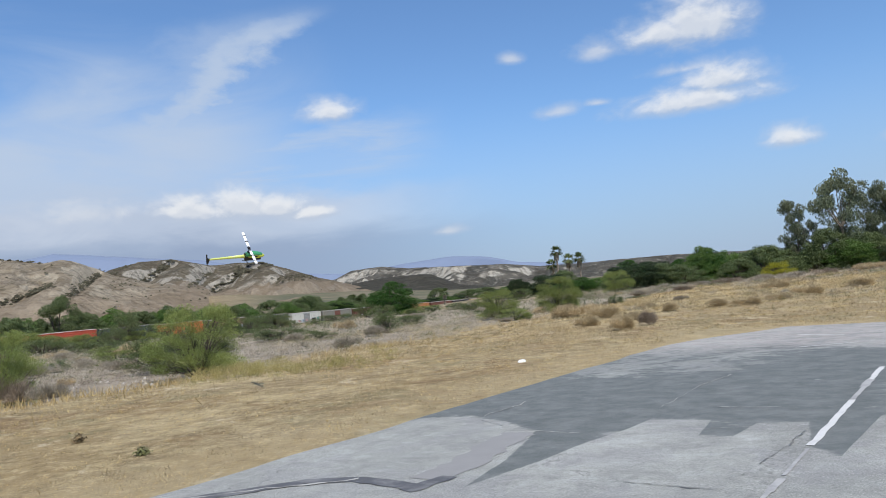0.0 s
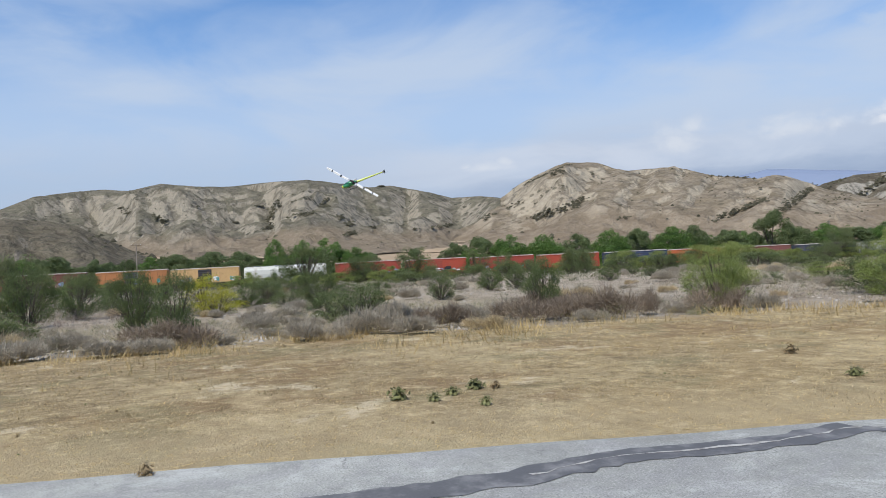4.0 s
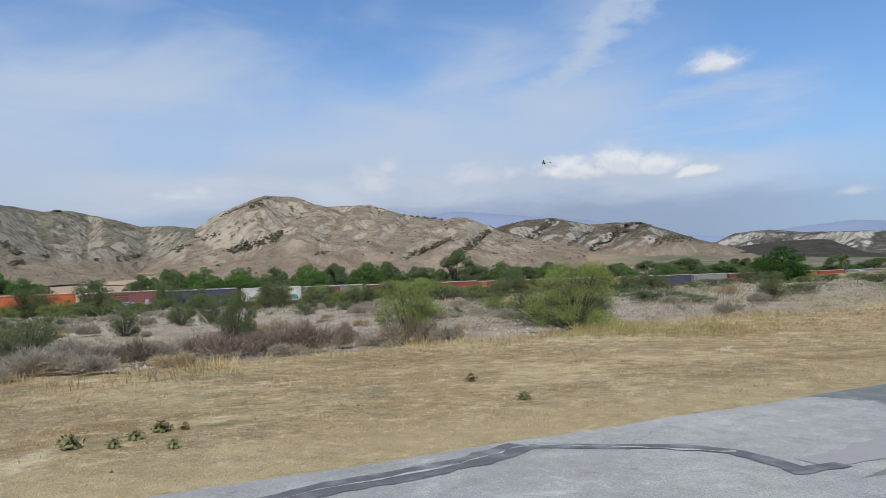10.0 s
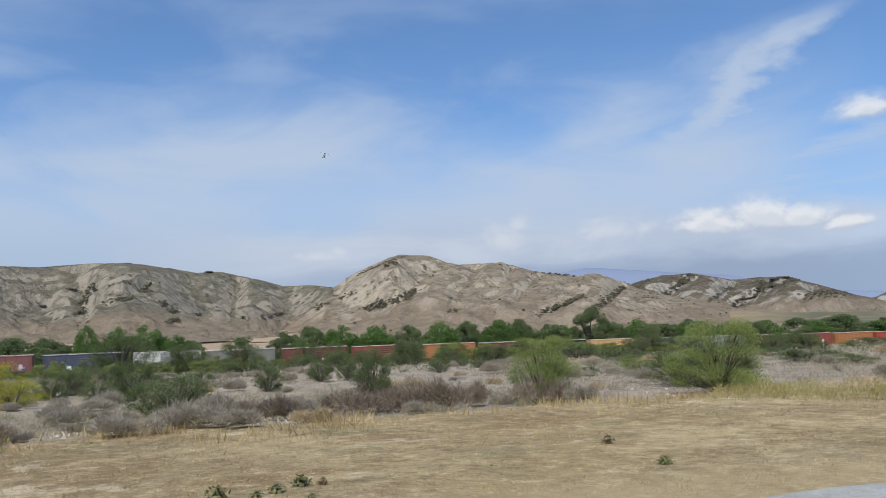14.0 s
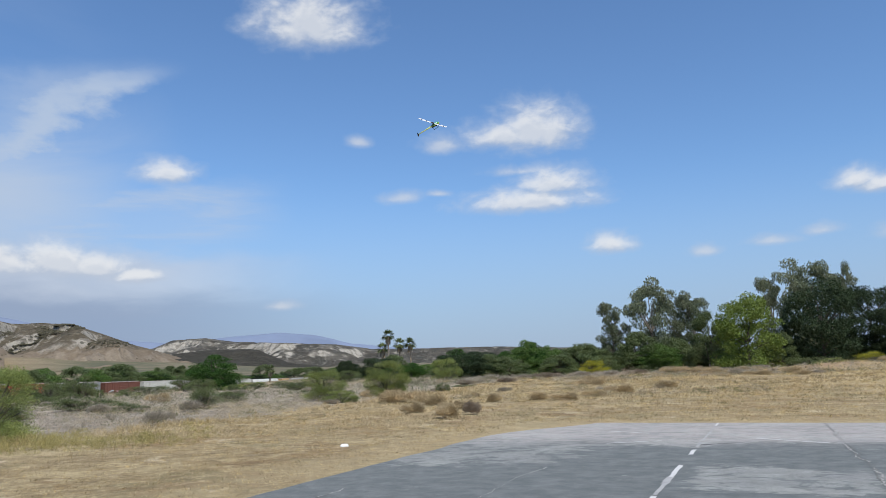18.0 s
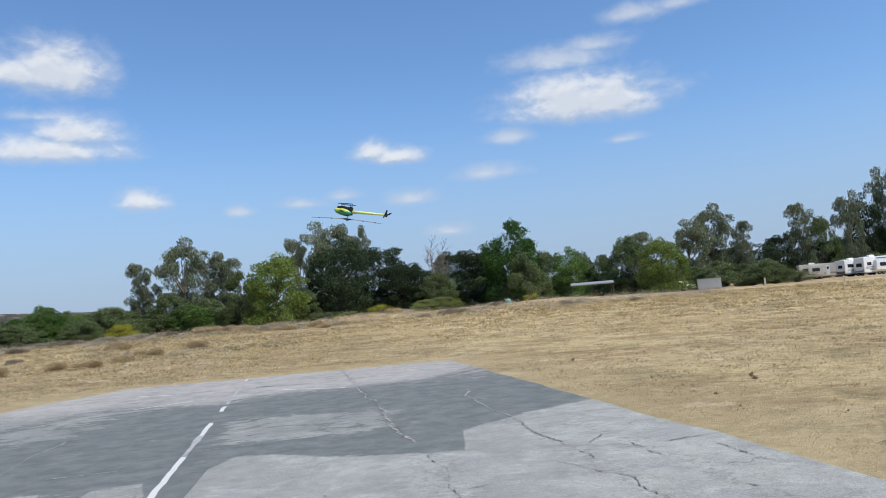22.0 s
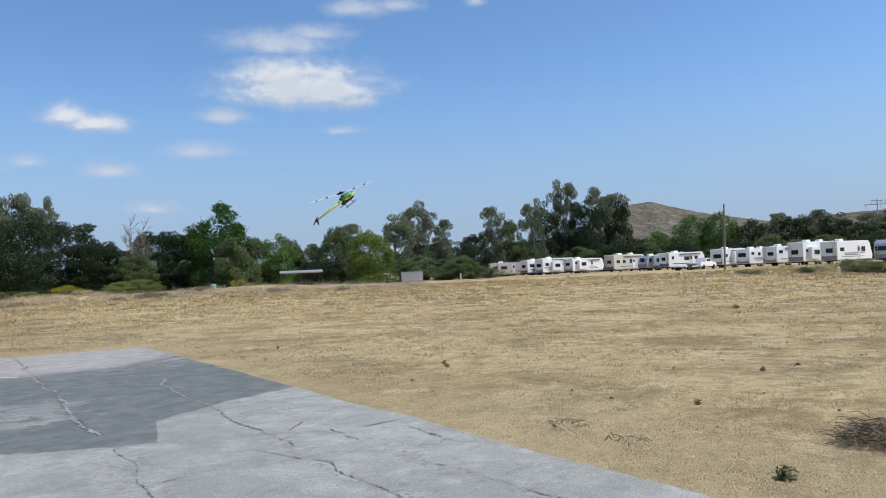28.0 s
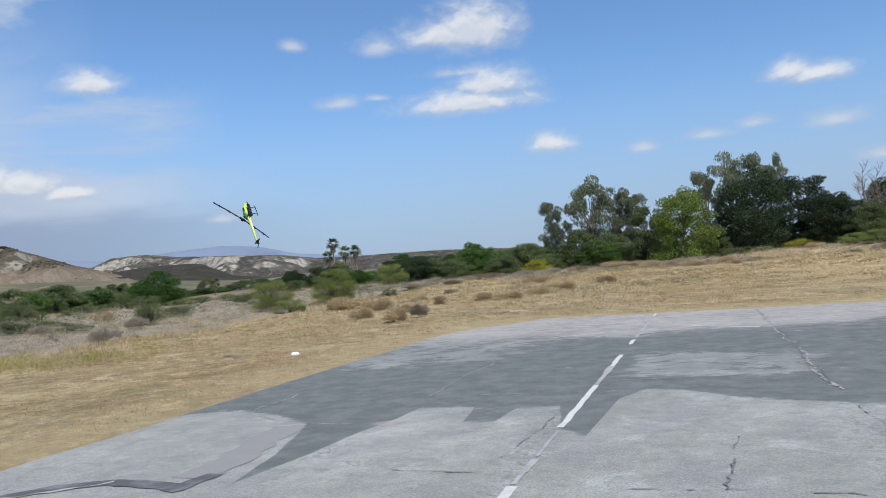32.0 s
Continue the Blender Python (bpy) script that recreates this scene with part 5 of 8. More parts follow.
for i, (a, e, w, d, kind) in enumerate(TREES_1 + TREES_2 + TREES_3 + TREES_4): plant(kind, a, e, w, d + (22 if a < -67.5 else 0), "trees behind the field", i)
rng = random.Random(71)
for i in range(44):
    a = -18.5 - i * 1.82 + rng.uniform(-0.5, 0.5)
    plant(rng.choice("wwr" if a > -30 else "wwo"), a, rng.uniform(0.9, 1.9), rng.uniform(1.2, 1.9), (150 if a > -67.5 else 192) + rng.uniform(-12, 4), "low trees behind the field", 600 + i)
for i in range(58):
    a = 80 - i * 1.1 + rng.uniform(-0.4, 0.4)
    if 50.5 < a < 55: continue
    off = (RAIL_D + rng.uniform(26, 60)) / max(0.35, math.cos(radians(a - RAIL_AZ)))
    plant(rng.choice("wwr"), a, rng.uniform(0.95, 1.75) * (1 if a > 20 else 0.75), rng.uniform(0.9, 1.5), min(off, 420), "trees behind the railway", 700 + i)
for i in range(24):
    a = 11 - i * 1.05 + rng.uniform(-0.3, 0.3)
    plant(rng.choice("wwro"), a, rng.uniform(0.3, 0.75), rng.uniform(0.9, 1.4), rng.uniform(170, 260) if a < -5 else 225 / math.cos(radians(RAIL_AZ - a)), "low trees before the far hills", 800 + i)
for i in range(30):
    a = rng.uniform(5, 25)
    plant(rng.choice("wwr"), a, rng.uniform(0.75, 1.25), rng.uniform(0.7, 1.2), 205 / math.cos(radians(RAIL_AZ - a)) + rng.uniform(15, 110), "trees behind the railway", 850 + i)
for i, row in enumerate(TREES_5 + TREES_6 + TREES_7): plant(row[4], *row[:4], "trees behind the railway", 200 + i)
rng = random.Random(70)
BUSH_3 = []
while len(BUSH_3) < 28:
    a, d = rng.uniform(-12, 82), rng.uniform(24, 110)
    x, y, _ = polar(a, d)
    if x * ACROSS[0] + y * ACROSS[1] < -22 - 0.1 * (x * ALONG[0] + y * ALONG[1]): BUSH_3.append((a, math.degrees(math.atan2(rng.uniform(0.5, 1.5) - 1.7, d)), math.degrees(math.atan2(rng.uniform(0.5, 1.3), d)), d, "b"))
for i in range(50): BUSH_3.append((rng.uniform(14, 82), rng.uniform(-0.35, 0.25), rng.uniform(0.5, 1.1), rng.uniform(115, 172), rng.choice("bbdpp")))
for i in range(42):
    a, d = rng.uniform(-13, 26), rng.uniform(48, 130)
    BUSH_3.append((a, math.degrees(math.atan2(rng.uniform(0.4, 1.3) - 1.8, d)), math.degrees(math.atan2(rng.uniform(0.5, 1.5), d)), d, rng.choice("bbdp")))
BUSH_3 += [(67.5, 0.2, 1.6, 42, "y"), (75.5, 0.6, 1.5, 45, "d"), (78.5, 1.2, 1.6, 38, "d"), (64.5, -0.5, 1.0, 48, "d"), (61.8, -1.1, 1.1, 44, "b"), (57.5, -0.9, 1.0, 52, "d"), (47.0, -0.4, 0.9, 55, "d")]
BUSH_3 += [(-93.2, -0.2, 1.3, 74, "b"), (-90.5, -0.6, 0.9, 78, "b"), (-94.5, -0.4, 1.2, 70, "b"), (-67.3, 0.6, 1.3, 140, "b"), (-68.6, 0.4, 1.0, 138, "b"), (-86.6, -0.6, 0.8, 82, "b"), (-65.8, 0.5, 1.2, 140, "b")]
BUSH_3 += [(56.2, 1.0, 1.5, 150, "d"), (52.5, 1.5, 1.3, 165, "b"), (60.4, 1.9, 1.9, 150, "d"), (43.7, -0.4, 1.5, 165, "d"), (40.7, 0.9, 1.2, 150, "b"), (37.5, 0.5, 1.1, 165, "d"), (34.7, -0.0, 0.9, 150, "d"), (32.0, 0.4, 1.7, 165, "b"), (29.1, 0.1, 1.1, 150, "d"), (26.9, -0.4, 1.3, 165, "d"), (24.6, 0.3, 1.1, 150, "b"), (47.9, 1.2, 0.9, 165, "d"), (46.0, 0.8, 0.8, 150, "d")]
BUSH_3 += [(15.5 - 0.95 * i, 0.15 + 0.45 * ((i * 7) % 5) / 4, 0.95, 100 + 9 * ((i * 5) % 7), "ddbd"[i % 4]) for i in range(13) if not 7 < 15.5 - 0.95 * i < 13]
BUSH_3 += [(37.6, 0.5, 1.2, 165, "p"), (34.8, 0.35, 1.2, 162, "p"), (32.0, 0.65, 1.3, 160, "p"), (29.4, 0.45, 1.4, 160, "p"), (28.0, 0.1, 1.1, 158, "b"), (26.6, 0.0, 1.2, 160, "p"), (24.4, 0.0, 1.2, 160, "p"), (23.8, 0.6, 1.0, 170, "d"), (22.4, 0.4, 1.2, 172, "d"), (20.8, 0.3, 1.2, 175, "d"), (17.4, 0.35, 1.1, 180, "d"), (15.8, 0.3, 1.2, 180, "d"),
           (14.0, 0.2, 1.2, 185, "d"), (13.2, 0.1, 0.8, 190, "d"), (2.6, -0.2, 1.0, 120, "p"), (0.4, -0.2, 0.7, 125, "d"), (-4.1, 0.4, 0.9, 150, "d"), (56.0, 0.6, 1.0, 165, "d"), (52.8, 0.0, 1.3, 165, "p"), (49.9, -0.2, 0.6, 165, "p"), (40.6, 0.8, 1.1, 168, "d")]
for i, row in enumerate(BUSH_1 + BUSH_2 + BUSH_3): plant(row[4], *row[:4], "bushes in the wash", 400 + i)


def dry_bush_kind(seed, twig, label, thin=0.006):
    """A dome of dead twigs, one wide."""
    rng = np.random.default_rng(seed)
    n = 9000
    lump = rng.normal(size=(9, 3)) * (0.2, 0.2, 0.05) + (0, 0, 0.12)
    c = lump[rng.integers(0, 9, n)]
    d = rng.normal(size=(n, 3))
    d /= np.linalg.norm(d, axis=1)[:, None]
    d[:, 2] = abs(d[:, 2])
    b = c + d * (0.24 * rng.uniform(0.2, 1, n) ** 0.5)[:, None]
    e = b + (d * 0.7 + rng.normal(size=(n, 3)) * 0.6 + (0, 0, 0.35)) * rng.uniform(0.02, 0.085, n)[:, None]
    b[:, 2] = np.maximum(b[:, 2], 0.0)
    e[:, 2] = np.maximum(e[:, 2], 0.0)
    w = rng.normal(size=(n, 3)) * thin
    P = np.stack([b - w, b + w, e + w * 0.3, e - w * 0.3], 1).reshape(-1, 3)
    thing = part("dry_bush", quads("dry_bush", P), twig)
    return tagged(thing, label, "bush")


def brush():
    rng = random.Random(77)
    kinds = [dry_bush_kind(1, TWIG_GREY, "grey dead brush in the stony wash", 0.0032), dry_bush_kind(2, TWIG_GREY, "grey dead brush in the stony wash", 0.003), dry_bush_kind(3, TWIG_DARK, "dark leafless bush in the dry wash", 0.003),
             dry_bush_kind(4, STRAW_DULL, "clump of tall straw-coloured dry grass", 0.0035)]
    first = set()
    spots = [(43.6, 25.5, 2.6, 1.0, 2), (41.6, 24.5, 2.2, 0.9, 2), (38.9, 23, 1.7, 1.0, 2), (36.0, 26, 1.0, 0.9, 2), (31.3, 24.6, 1.5, 1.0, 2), (69.6, 20.5, 2.2, 0.8, 2), (50.2, 23, 1.4, 0.8, 2), (54, 24, 1.8, 0.9, 0), (-7.5, 44, 2.4, 0.8, 3)]
    spots += [(-11.4, 28.5, 1.3, 0.55, 3), (-10.3, 39.7, 1.6, 0.6, 3), (-13.0, 30.0, 0.8, 0.6, 2), (-14.5, 41.1, 1.1, 0.5, 3), (-17.8, 42.2, 1.3, 0.45, 3), (-20.0, 41.6, 1.5, 0.4, 3), (-22.0, 44.5, 1.2, 0.4, 3), (-23.8, 50.2, 1.6, 0.5, 3), (-12.5, 77.5, 2.2, 0.7, 0), (-14.2, 100, 3.0, 0.8, 0),
              (-15.6, 82.9, 2.0, 0.6, 2), (-17.0, 100, 2.8, 0.8, 0), (-18.6, 96, 3.2, 0.8, 2), (-20.8, 104, 3.8, 0.9, 0), (-22.7, 100, 3.2, 0.9, 0), (-27.1, 102, 3.8, 0.9, 3), (-24.7, 105, 2.8, 0.8, 2), (-29.0, 98, 2.7, 0.8, 3), (-31.8, 94, 3.2, 0.8, 3), (-9.0, 33, 1.2, 0.45, 3), (-12.0, 35, 1.3, 0.4, 3)]
    while len(spots) < 215:
        az, d = rng.uniform(-14, 84), 18 + 75 * rng.random() ** 1.6
        x, y, _ = polar(az, d)
        n, al = x * ACROSS[0] + y * ACROSS[1], x * ALONG[0] + y * ALONG[1]
        if n > -18.5 - 0.1 * al or (14 < az < 25 and d < 27): continue
        dense = step(az, 14, 50)
        if rng.random() > 0.25 + 0.75 * dense: continue
        w = rng.uniform(0.5, 1.35) * (0.8 + d / 90)
        spots.append((az, d, w, w * rng.uniform(0.3, 0.5), rng.choice((0, 0, 0, 1, 1, 1, 3))))
    for j in range(40):      # scrub along the far margin of the field
        az = rng.uniform(-58, -9)
        d = rng.uniform(78, 112) if az < -30 else rng.uniform(50, 110)
        w = rng.uniform(0.9, 2.4)
        spots.append((az, d, w, w * rng.uniform(0.22, 0.36), rng.choice((0, 1, 3, 3, 2))))
    for az, d, w, h, kind in spots:
        x, y, _ = polar(az, d)
        m = pose(x, y, float(ground_z(x, y)) - 0.02, 0, 0, rng.uniform(0, 360))
        src = kinds[kind]
        if kind in first: ob = copy_thing(src, m)
        else:
            ob = src
            ob.matrix_basis = m
            first.add(kind)
        ob.scale = (w, w * rng.uniform(0.8, 1.2), h * 2)
        ob["group"] = "dry brush"
    # farther brush, too small to tell apart
    r2 = np.random.default_rng(5)
    sets = []
    for i in range(1150):
        az, d = r2.uniform(-16, 84), 60 + 125 * r2.random()
        x, y, _ = polar(az, d)
        n, al = x * ACROSS[0] + y * ACROSS[1], x * ALONG[0] + y * ALONG[1]
        if n > -19 - 0.1 * al or x * RAIL_OUT.x + y * RAIL_OUT.y > 188: continue
        w = r2.uniform(1.0, 3.2)
        lumps = [(x + r2.normal() * w * 0.3, y + r2.normal() * w * 0.3, float(ground_z(x, y)) + w * 0.08, w * 0.35, w * 0.35, w * r2.uniform(0.16, 0.3)) for _q in range(3)]
        sets.append(leaf_cloud(r2, lumps, 150, 0.085, -0.4, 0.25))
    close, mixed = [], []
    for i in range(1500):
        az, d = r2.uniform(-12, 84), 19 + 45 * r2.random() ** 1.3
        x, y, _ = polar(az, d)
        n, al = x * ACROSS[0] + y * ACROSS[1], x * ALONG[0] + y * ALONG[1]
        if n > -19.6 - 0.1 * al + r2.normal() * 0.5 or fbm(np.array([x / 5]), np.array([y / 5]), 61, 3)[0] < (0.42 if az > 34 else 0.5): continue
        w = r2.uniform(0.35, 1.3)
        lumps = [(x + r2.normal() * w * 0.3, y + r2.normal() * w * 0.3, float(ground_z(x, y)) + w * 0.1, w * 0.35, w * 0.35, w * r2.uniform(0.2, 0.4)) for _q in range(3)]
        (close if r2.random() < 0.8 else mixed).append(leaf_cloud(r2, lumps, 190, 0.05, -0.9, 0.09))
    for i in range(900):
        az, d = r2.uniform(-34, -6), 42 + 62 * r2.random() ** 0.8
        x, y, _ = polar(az, d)
        if fbm(np.array([x / 8]), np.array([y / 5]), 62, 3)[0] < 0.46 + 0.12 * (az < -22): continue
        w = r2.uniform(0.5, 1.5)
        lumps = [(x + r2.normal() * w * 0.4, y + r2.normal() * w * 0.4, float(ground_z(x, y)) + w * 0.04, w * 0.4, w * 0.4, w * r2.uniform(0.22, 0.45)) for _q in range(3)]
        (close if r2.random() < 0.7 else mixed).append(leaf_cloud(r2, lumps, 110, 0.06, -0.6, 0.14))
    for i in range(1500):
        az, d = r2.uniform(-14, 34), 34 + 90 * r2.random()
        x, y, _ = polar(az, d)
        n, al = x * ACROSS[0] + y * ACROSS[1], x * ALONG[0] + y * ALONG[1]
        if n > -21 - 0.1 * al + r2.normal(): continue
        w = r2.uniform(0.6, 1.8)
        lumps = [(x + r2.normal() * w * 0.4, y + r2.normal() * w * 0.4, float(ground_z(x, y)) + w * 0.06, w * 0.4, w * 0.4, w * r2.uniform(0.18, 0.36)) for _q in range(3)]
        (close if r2.random() < 0.62 else mixed).append(leaf_cloud(r2, lumps, 120, 0.065, -0.6, 0.13))
    mounds = []
    for i in range(900):
        az, d = r2.uniform(-30, 14), 23 + 45 * r2.random()
        x, y, _ = polar(az, d)
        n, al = x * ACROSS[0] + y * ACROSS[1], x * ALONG[0] + y * ALONG[1]
        if (n > -8.5 and al < 27) or fbm(np.array([x / 4]), np.array([y / 4]), 63, 3)[0] < 0.5 + 0.1 * (n > -14): continue
        w = r2.uniform(0.4, 1.2)
        lumps = [(x + r2.normal() * w * 0.4, y + r2.normal() * w * 0.4, float(ground_z(x, y)) + w * 0.03, w * 0.4, w * 0.4, w * r2.uniform(0.15, 0.34)) for _q in range(3)]
        mounds.append(leaf_cloud(r2, lumps, 170, 0.05, -0.9, 0.1))
    tall = []
    for i in range(150):
        az, d = r2.uniform(6, 19), r2.uniform(21.5, 29)
        x, y, _ = polar(az, d)
        if fbm(np.array([x / 2.5]), np.array([y / 2.5]), 65, 3)[0] < 0.47: continue
        tall.append(leaf_cloud(r2, [(x + r2.normal() * 0.2, y + r2.normal() * 0.2, float(ground_z(x, y)) + 0.1, 0.2, 0.2, r2.uniform(0.14, 0.26)) for _q in range(3)], 170, 0.06, -1.4, 0.07))
    tagged(part("yellow_grass", quads("yellow_grass", np.concatenate(tall)), foliage("yellow_grass_blade", (0.33, 0.29, 0.11), (0.42, 0.36, 0.15))), "tall yellow-green grass at the edge of the wash", "grass", kind="stuff")
    weedy = []
    for i in range(420):
        az, d = -84 - 15 * r2.random() ** 0.7, r2.uniform(74, 112)
        x, y, _ = polar(az, d)
        if fbm(np.array([x / 6]), np.array([y / 6]), 64, 3)[0] < 0.46: continue
        w = r2.uniform(0.5, 1.5)
        weedy.append(leaf_cloud(r2, [(x + r2.normal() * w * 0.5, y + r2.normal() * w * 0.5, float(ground_z(x, y)) + w * 0.1, w * 0.4, w * 0.4, w * r2.uniform(0.25, 0.5)) for _q in range(3)], 120, 0.07, -0.9, 0.14))
    tagged(part("green_weeds", quads("green_weeds", np.concatenate(weedy)), foliage("green_weed", (0.2, 0.21, 0.085), (0.29, 0.27, 0.12))), "tall dull green weeds before the trailers", "weeds", kind="stuff")
    r3 = np.random.default_rng(19)
    mauve, rusty, fringe = [], [], []
    for i in range(1300):
        az, d = r3.uniform(14, 80), 22 + 62 * r3.random() ** 1.1
        x, y, _ = polar(az, d)
        n, al = x * ACROSS[0] + y * ACROSS[1], x * ALONG[0] + y * ALONG[1]
        if n > -20.6 - 0.1 * al or fbm(np.array([x / 6]), np.array([y / 6]), 66, 3)[0] < (0.47 if az > 36 else 0.53): continue
        w = r3.uniform(0.6, 2.0)
        lumps = [(x + r3.normal() * w * 0.3, y + r3.normal() * w * 0.3, float(ground_z(x, y)) + w * 0.1, w * 0.32, w * 0.32, w * r3.uniform(0.22, 0.42)) for _q in range(3)]
        (mauve if r3.random() < 0.72 else rusty).append(leaf_cloud(r3, lumps, 260, 0.05, -1.0, 0.07))
    for i in range(900):
        az, d = r3.uniform(2, 78), 15 + 30 * r3.random()
        x, y, _ = polar(az, d)
        n, al = x * ACROSS[0] + y * ACROSS[1], x * ALONG[0] + y * ALONG[1]
        if abs(n + 18.9 + 0.1 * al) > 1.0 + 0.5 * abs(r3.normal()) or fbm(np.array([x / 2]), np.array([y / 2]), 68, 3)[0] < 0.47: continue
        w = r3.uniform(0.12, 0.34)
        fringe.append(leaf_cloud(r3, [(x, y, float(ground_z(x, y)) + w * 0.5, w * 0.6, w * 0.6, w * r3.uniform(0.5, 0.9))], 60, 0.035, -1.6, 0.12))
    tagged(part("mauve_brush", quads("mauve_brush", np.concatenate(mauve)), foliage("mauve_twig", (0.3, 0.25, 0.21), (0.38, 0.32, 0.275))), "twiggy mauve-grey dead brush in the wash", "brush", kind="stuff")
    tagged(part("russet_brush", quads("russet_brush", np.concatenate(rusty)), foliage("russet_twig", (0.15, 0.105, 0.08), (0.21, 0.15, 0.115))), "dark russet dead brush in the wash", "brush", kind="stuff")
    tagged(part("fringe_weeds", quads("fringe_weeds", np.concatenate(fringe)), foliage("fringe_weed", (0.27, 0.215, 0.1), (0.36, 0.29, 0.15))), "dry brown weeds along the edge of the wash", "weeds", kind="stuff")
    tagged(part("straw_mounds", quads("straw_mounds", np.concatenate(mounds)), STRAW_DULL), "low mounds of tan dry grass", "grass", kind="stuff")
    tagged(part("low_brush", quads("low_brush", np.concatenate(close)), foliage("grey_twig", (0.33, 0.285, 0.215), (0.43, 0.375, 0.285))), "low tangled grey-brown dead brush", "brush", kind="stuff")
    tagged(part("low_scrub", quads("low_scrub", np.concatenate(mixed)), WEED), "low grey-green scrub among dead brush", "scrub", kind="stuff")
    for i in range(900):
        az, d = r2.uniform(-64, -9), r2.uniform(84, 118)
        x, y, _ = polar(az, d)
        w = r2.uniform(0.5, 1.9)
        lumps = [(x + r2.normal() * w * 0.4, y + r2.normal() * w * 0.4, float(ground_z(x, y)) + w * 0.05, w * 0.4, w * 0.4, w * r2.uniform(0.2, 0.46)) for _q in range(3)]
        sets.insert(0 if r2.random() < 0.75 else len(sets), leaf_cloud(r2, lumps, 110, 0.07, -0.4, 0.25))
    half = len(sets) * 3 // 5
    tagged(part("far_brush", quads("far_brush", np.concatenate(sets[:half])), TWIG_GREY), "grey brush across the wide wash", "brush", kind="stuff")
    tagged(part("far_scrub", quads("far_scrub", np.concatenate(sets[half:])), LEAF_DUSTY), "dusty green scrub across the wide wash", "scrub", kind="stuff")


brush()


def grass():
    """Short dry stalks over the near field, taller along the wash."""
    rng = np.random.default_rng(9)

    def blades(name, x, y, h, w, mat, label, lie=0.45):
        n = len(x)
        z = ground_z(x, y) - 0.01
        a = rng.uniform(0, 6.28, n)
        bend = rng.normal(size=(n, 2)) * h[:, None] * lie
        b = np.stack([x, y, z], 1)
        s = np.stack([np.cos(a), np.sin(a), a * 0], 1) * w[:, None]
        t = b + np.stack([bend[:, 0], bend[:, 1], h], 1)
        P = np.stack([b - s, b + s, t + s * 0.25, t - s * 0.25], 1).reshape(-1, 3)
        tagged(part(name, quads(name, P), mat), label, "grass", kind="stuff")

    def field(n, lo, hi, az0, az1):
        d, a = lo + (hi - lo) * rng.random(n) ** 1.3, np.radians(rng.uniform(az0, az1, n))
        x, y = -np.sin(a) * d, np.cos(a) * d
        ac, al = x * ACROSS[0] + y * ACROSS[1], x * ALONG[0] + y * ALONG[1]
        clump = fbm(x / 1.1, y / 1.1, 21, 3) + 0.5 * fbm(x / 7, y / 7, 22, 2)
        keep = ((ac > 4.5) | (ac < -6.95) | (al > 23.6)) & (clump > rng.uniform(0.55, 0.95, n))
        return x[keep], y[keep], ac[keep], al[keep], d[keep]

    x, y, ac, al, d = field(150000, 5.5, 36, -100, 86)
    keep = ac > -19 - 0.1 * al
    x, y, d = x[keep], y[keep], d[keep]
    m = rng.random(len(x)) < 0.5
    for nm, sel, mat in (("dry_grass", m, STRAW), ("dull_grass", ~m, STRAW_DULL)):
        q = int(sel.sum())
        blades(nm, x[sel], y[sel], rng.uniform(0.01, 0.04, q), 0.0018 + 0.0002 * d[sel], mat, "short mown dry grass stubble", 0.8)
    for nm, mat, count, sd in (("dry_tufts", STRAW_DULL, 2600, 71), ("weedy_tufts", foliage("brown_weed", (0.29, 0.225, 0.125), (0.36, 0.285, 0.16)), 2200, 72)):
        a, d = np.radians(rng.uniform(-100, 84, count)), 9 + 85 * rng.random(count) ** 1.1
        cx, cy = -np.sin(a) * d, np.cos(a) * d
        ac, al = cx * ACROSS[0] + cy * ACROSS[1], cx * ALONG[0] + cy * ALONG[1]
        ok = ((ac > 5) | (ac < -7.4) | (al > 24.2)) & (ac > -18.5 - 0.1 * al) & (fbm(cx / 9, cy / 9, sd, 3) > 0.5) & ((d < 30) | (a > -0.2))
        cx, cy, d = np.repeat(cx[ok], 16), np.repeat(cy[ok], 16), np.repeat(d[ok], 16)
        spread = rng.normal(size=(2, len(cx))) * (0.05 + 0.002 * d)
        blades(nm, cx + spread[0], cy + spread[1], rng.uniform(0.015, 0.05, len(cx)) * (1 + d / 70), 0.003 + 0.0003 * d, mat, "scattered tufts of dry weeds on the field")
    count = 2400
    a, d = np.radians(rng.uniform(-102, -50, count)), 6 + 24 * rng.random(count) ** 1.2
    cx, cy = -np.sin(a) * d, np.cos(a) * d
    ok = (cx * ACROSS[0] + cy * ACROSS[1] > 4.8) & (fbm(cx / 2.5, cy / 2.5, 74, 3) > 0.48)
    cx, cy, d = np.repeat(cx[ok], 14), np.repeat(cy[ok], 14), np.repeat(d[ok], 14)
    spread = rng.normal(size=(2, len(cx))) * 0.07
    blades("brown_tufts", cx + spread[0], cy + spread[1], rng.uniform(0.006, 0.03, len(cx)), 0.003 + 0.00025 * d, foliage("rusty_weed", (0.36, 0.26, 0.145), (0.44, 0.33, 0.19)), "low rusty brown weeds in the dry grass", 1.0)
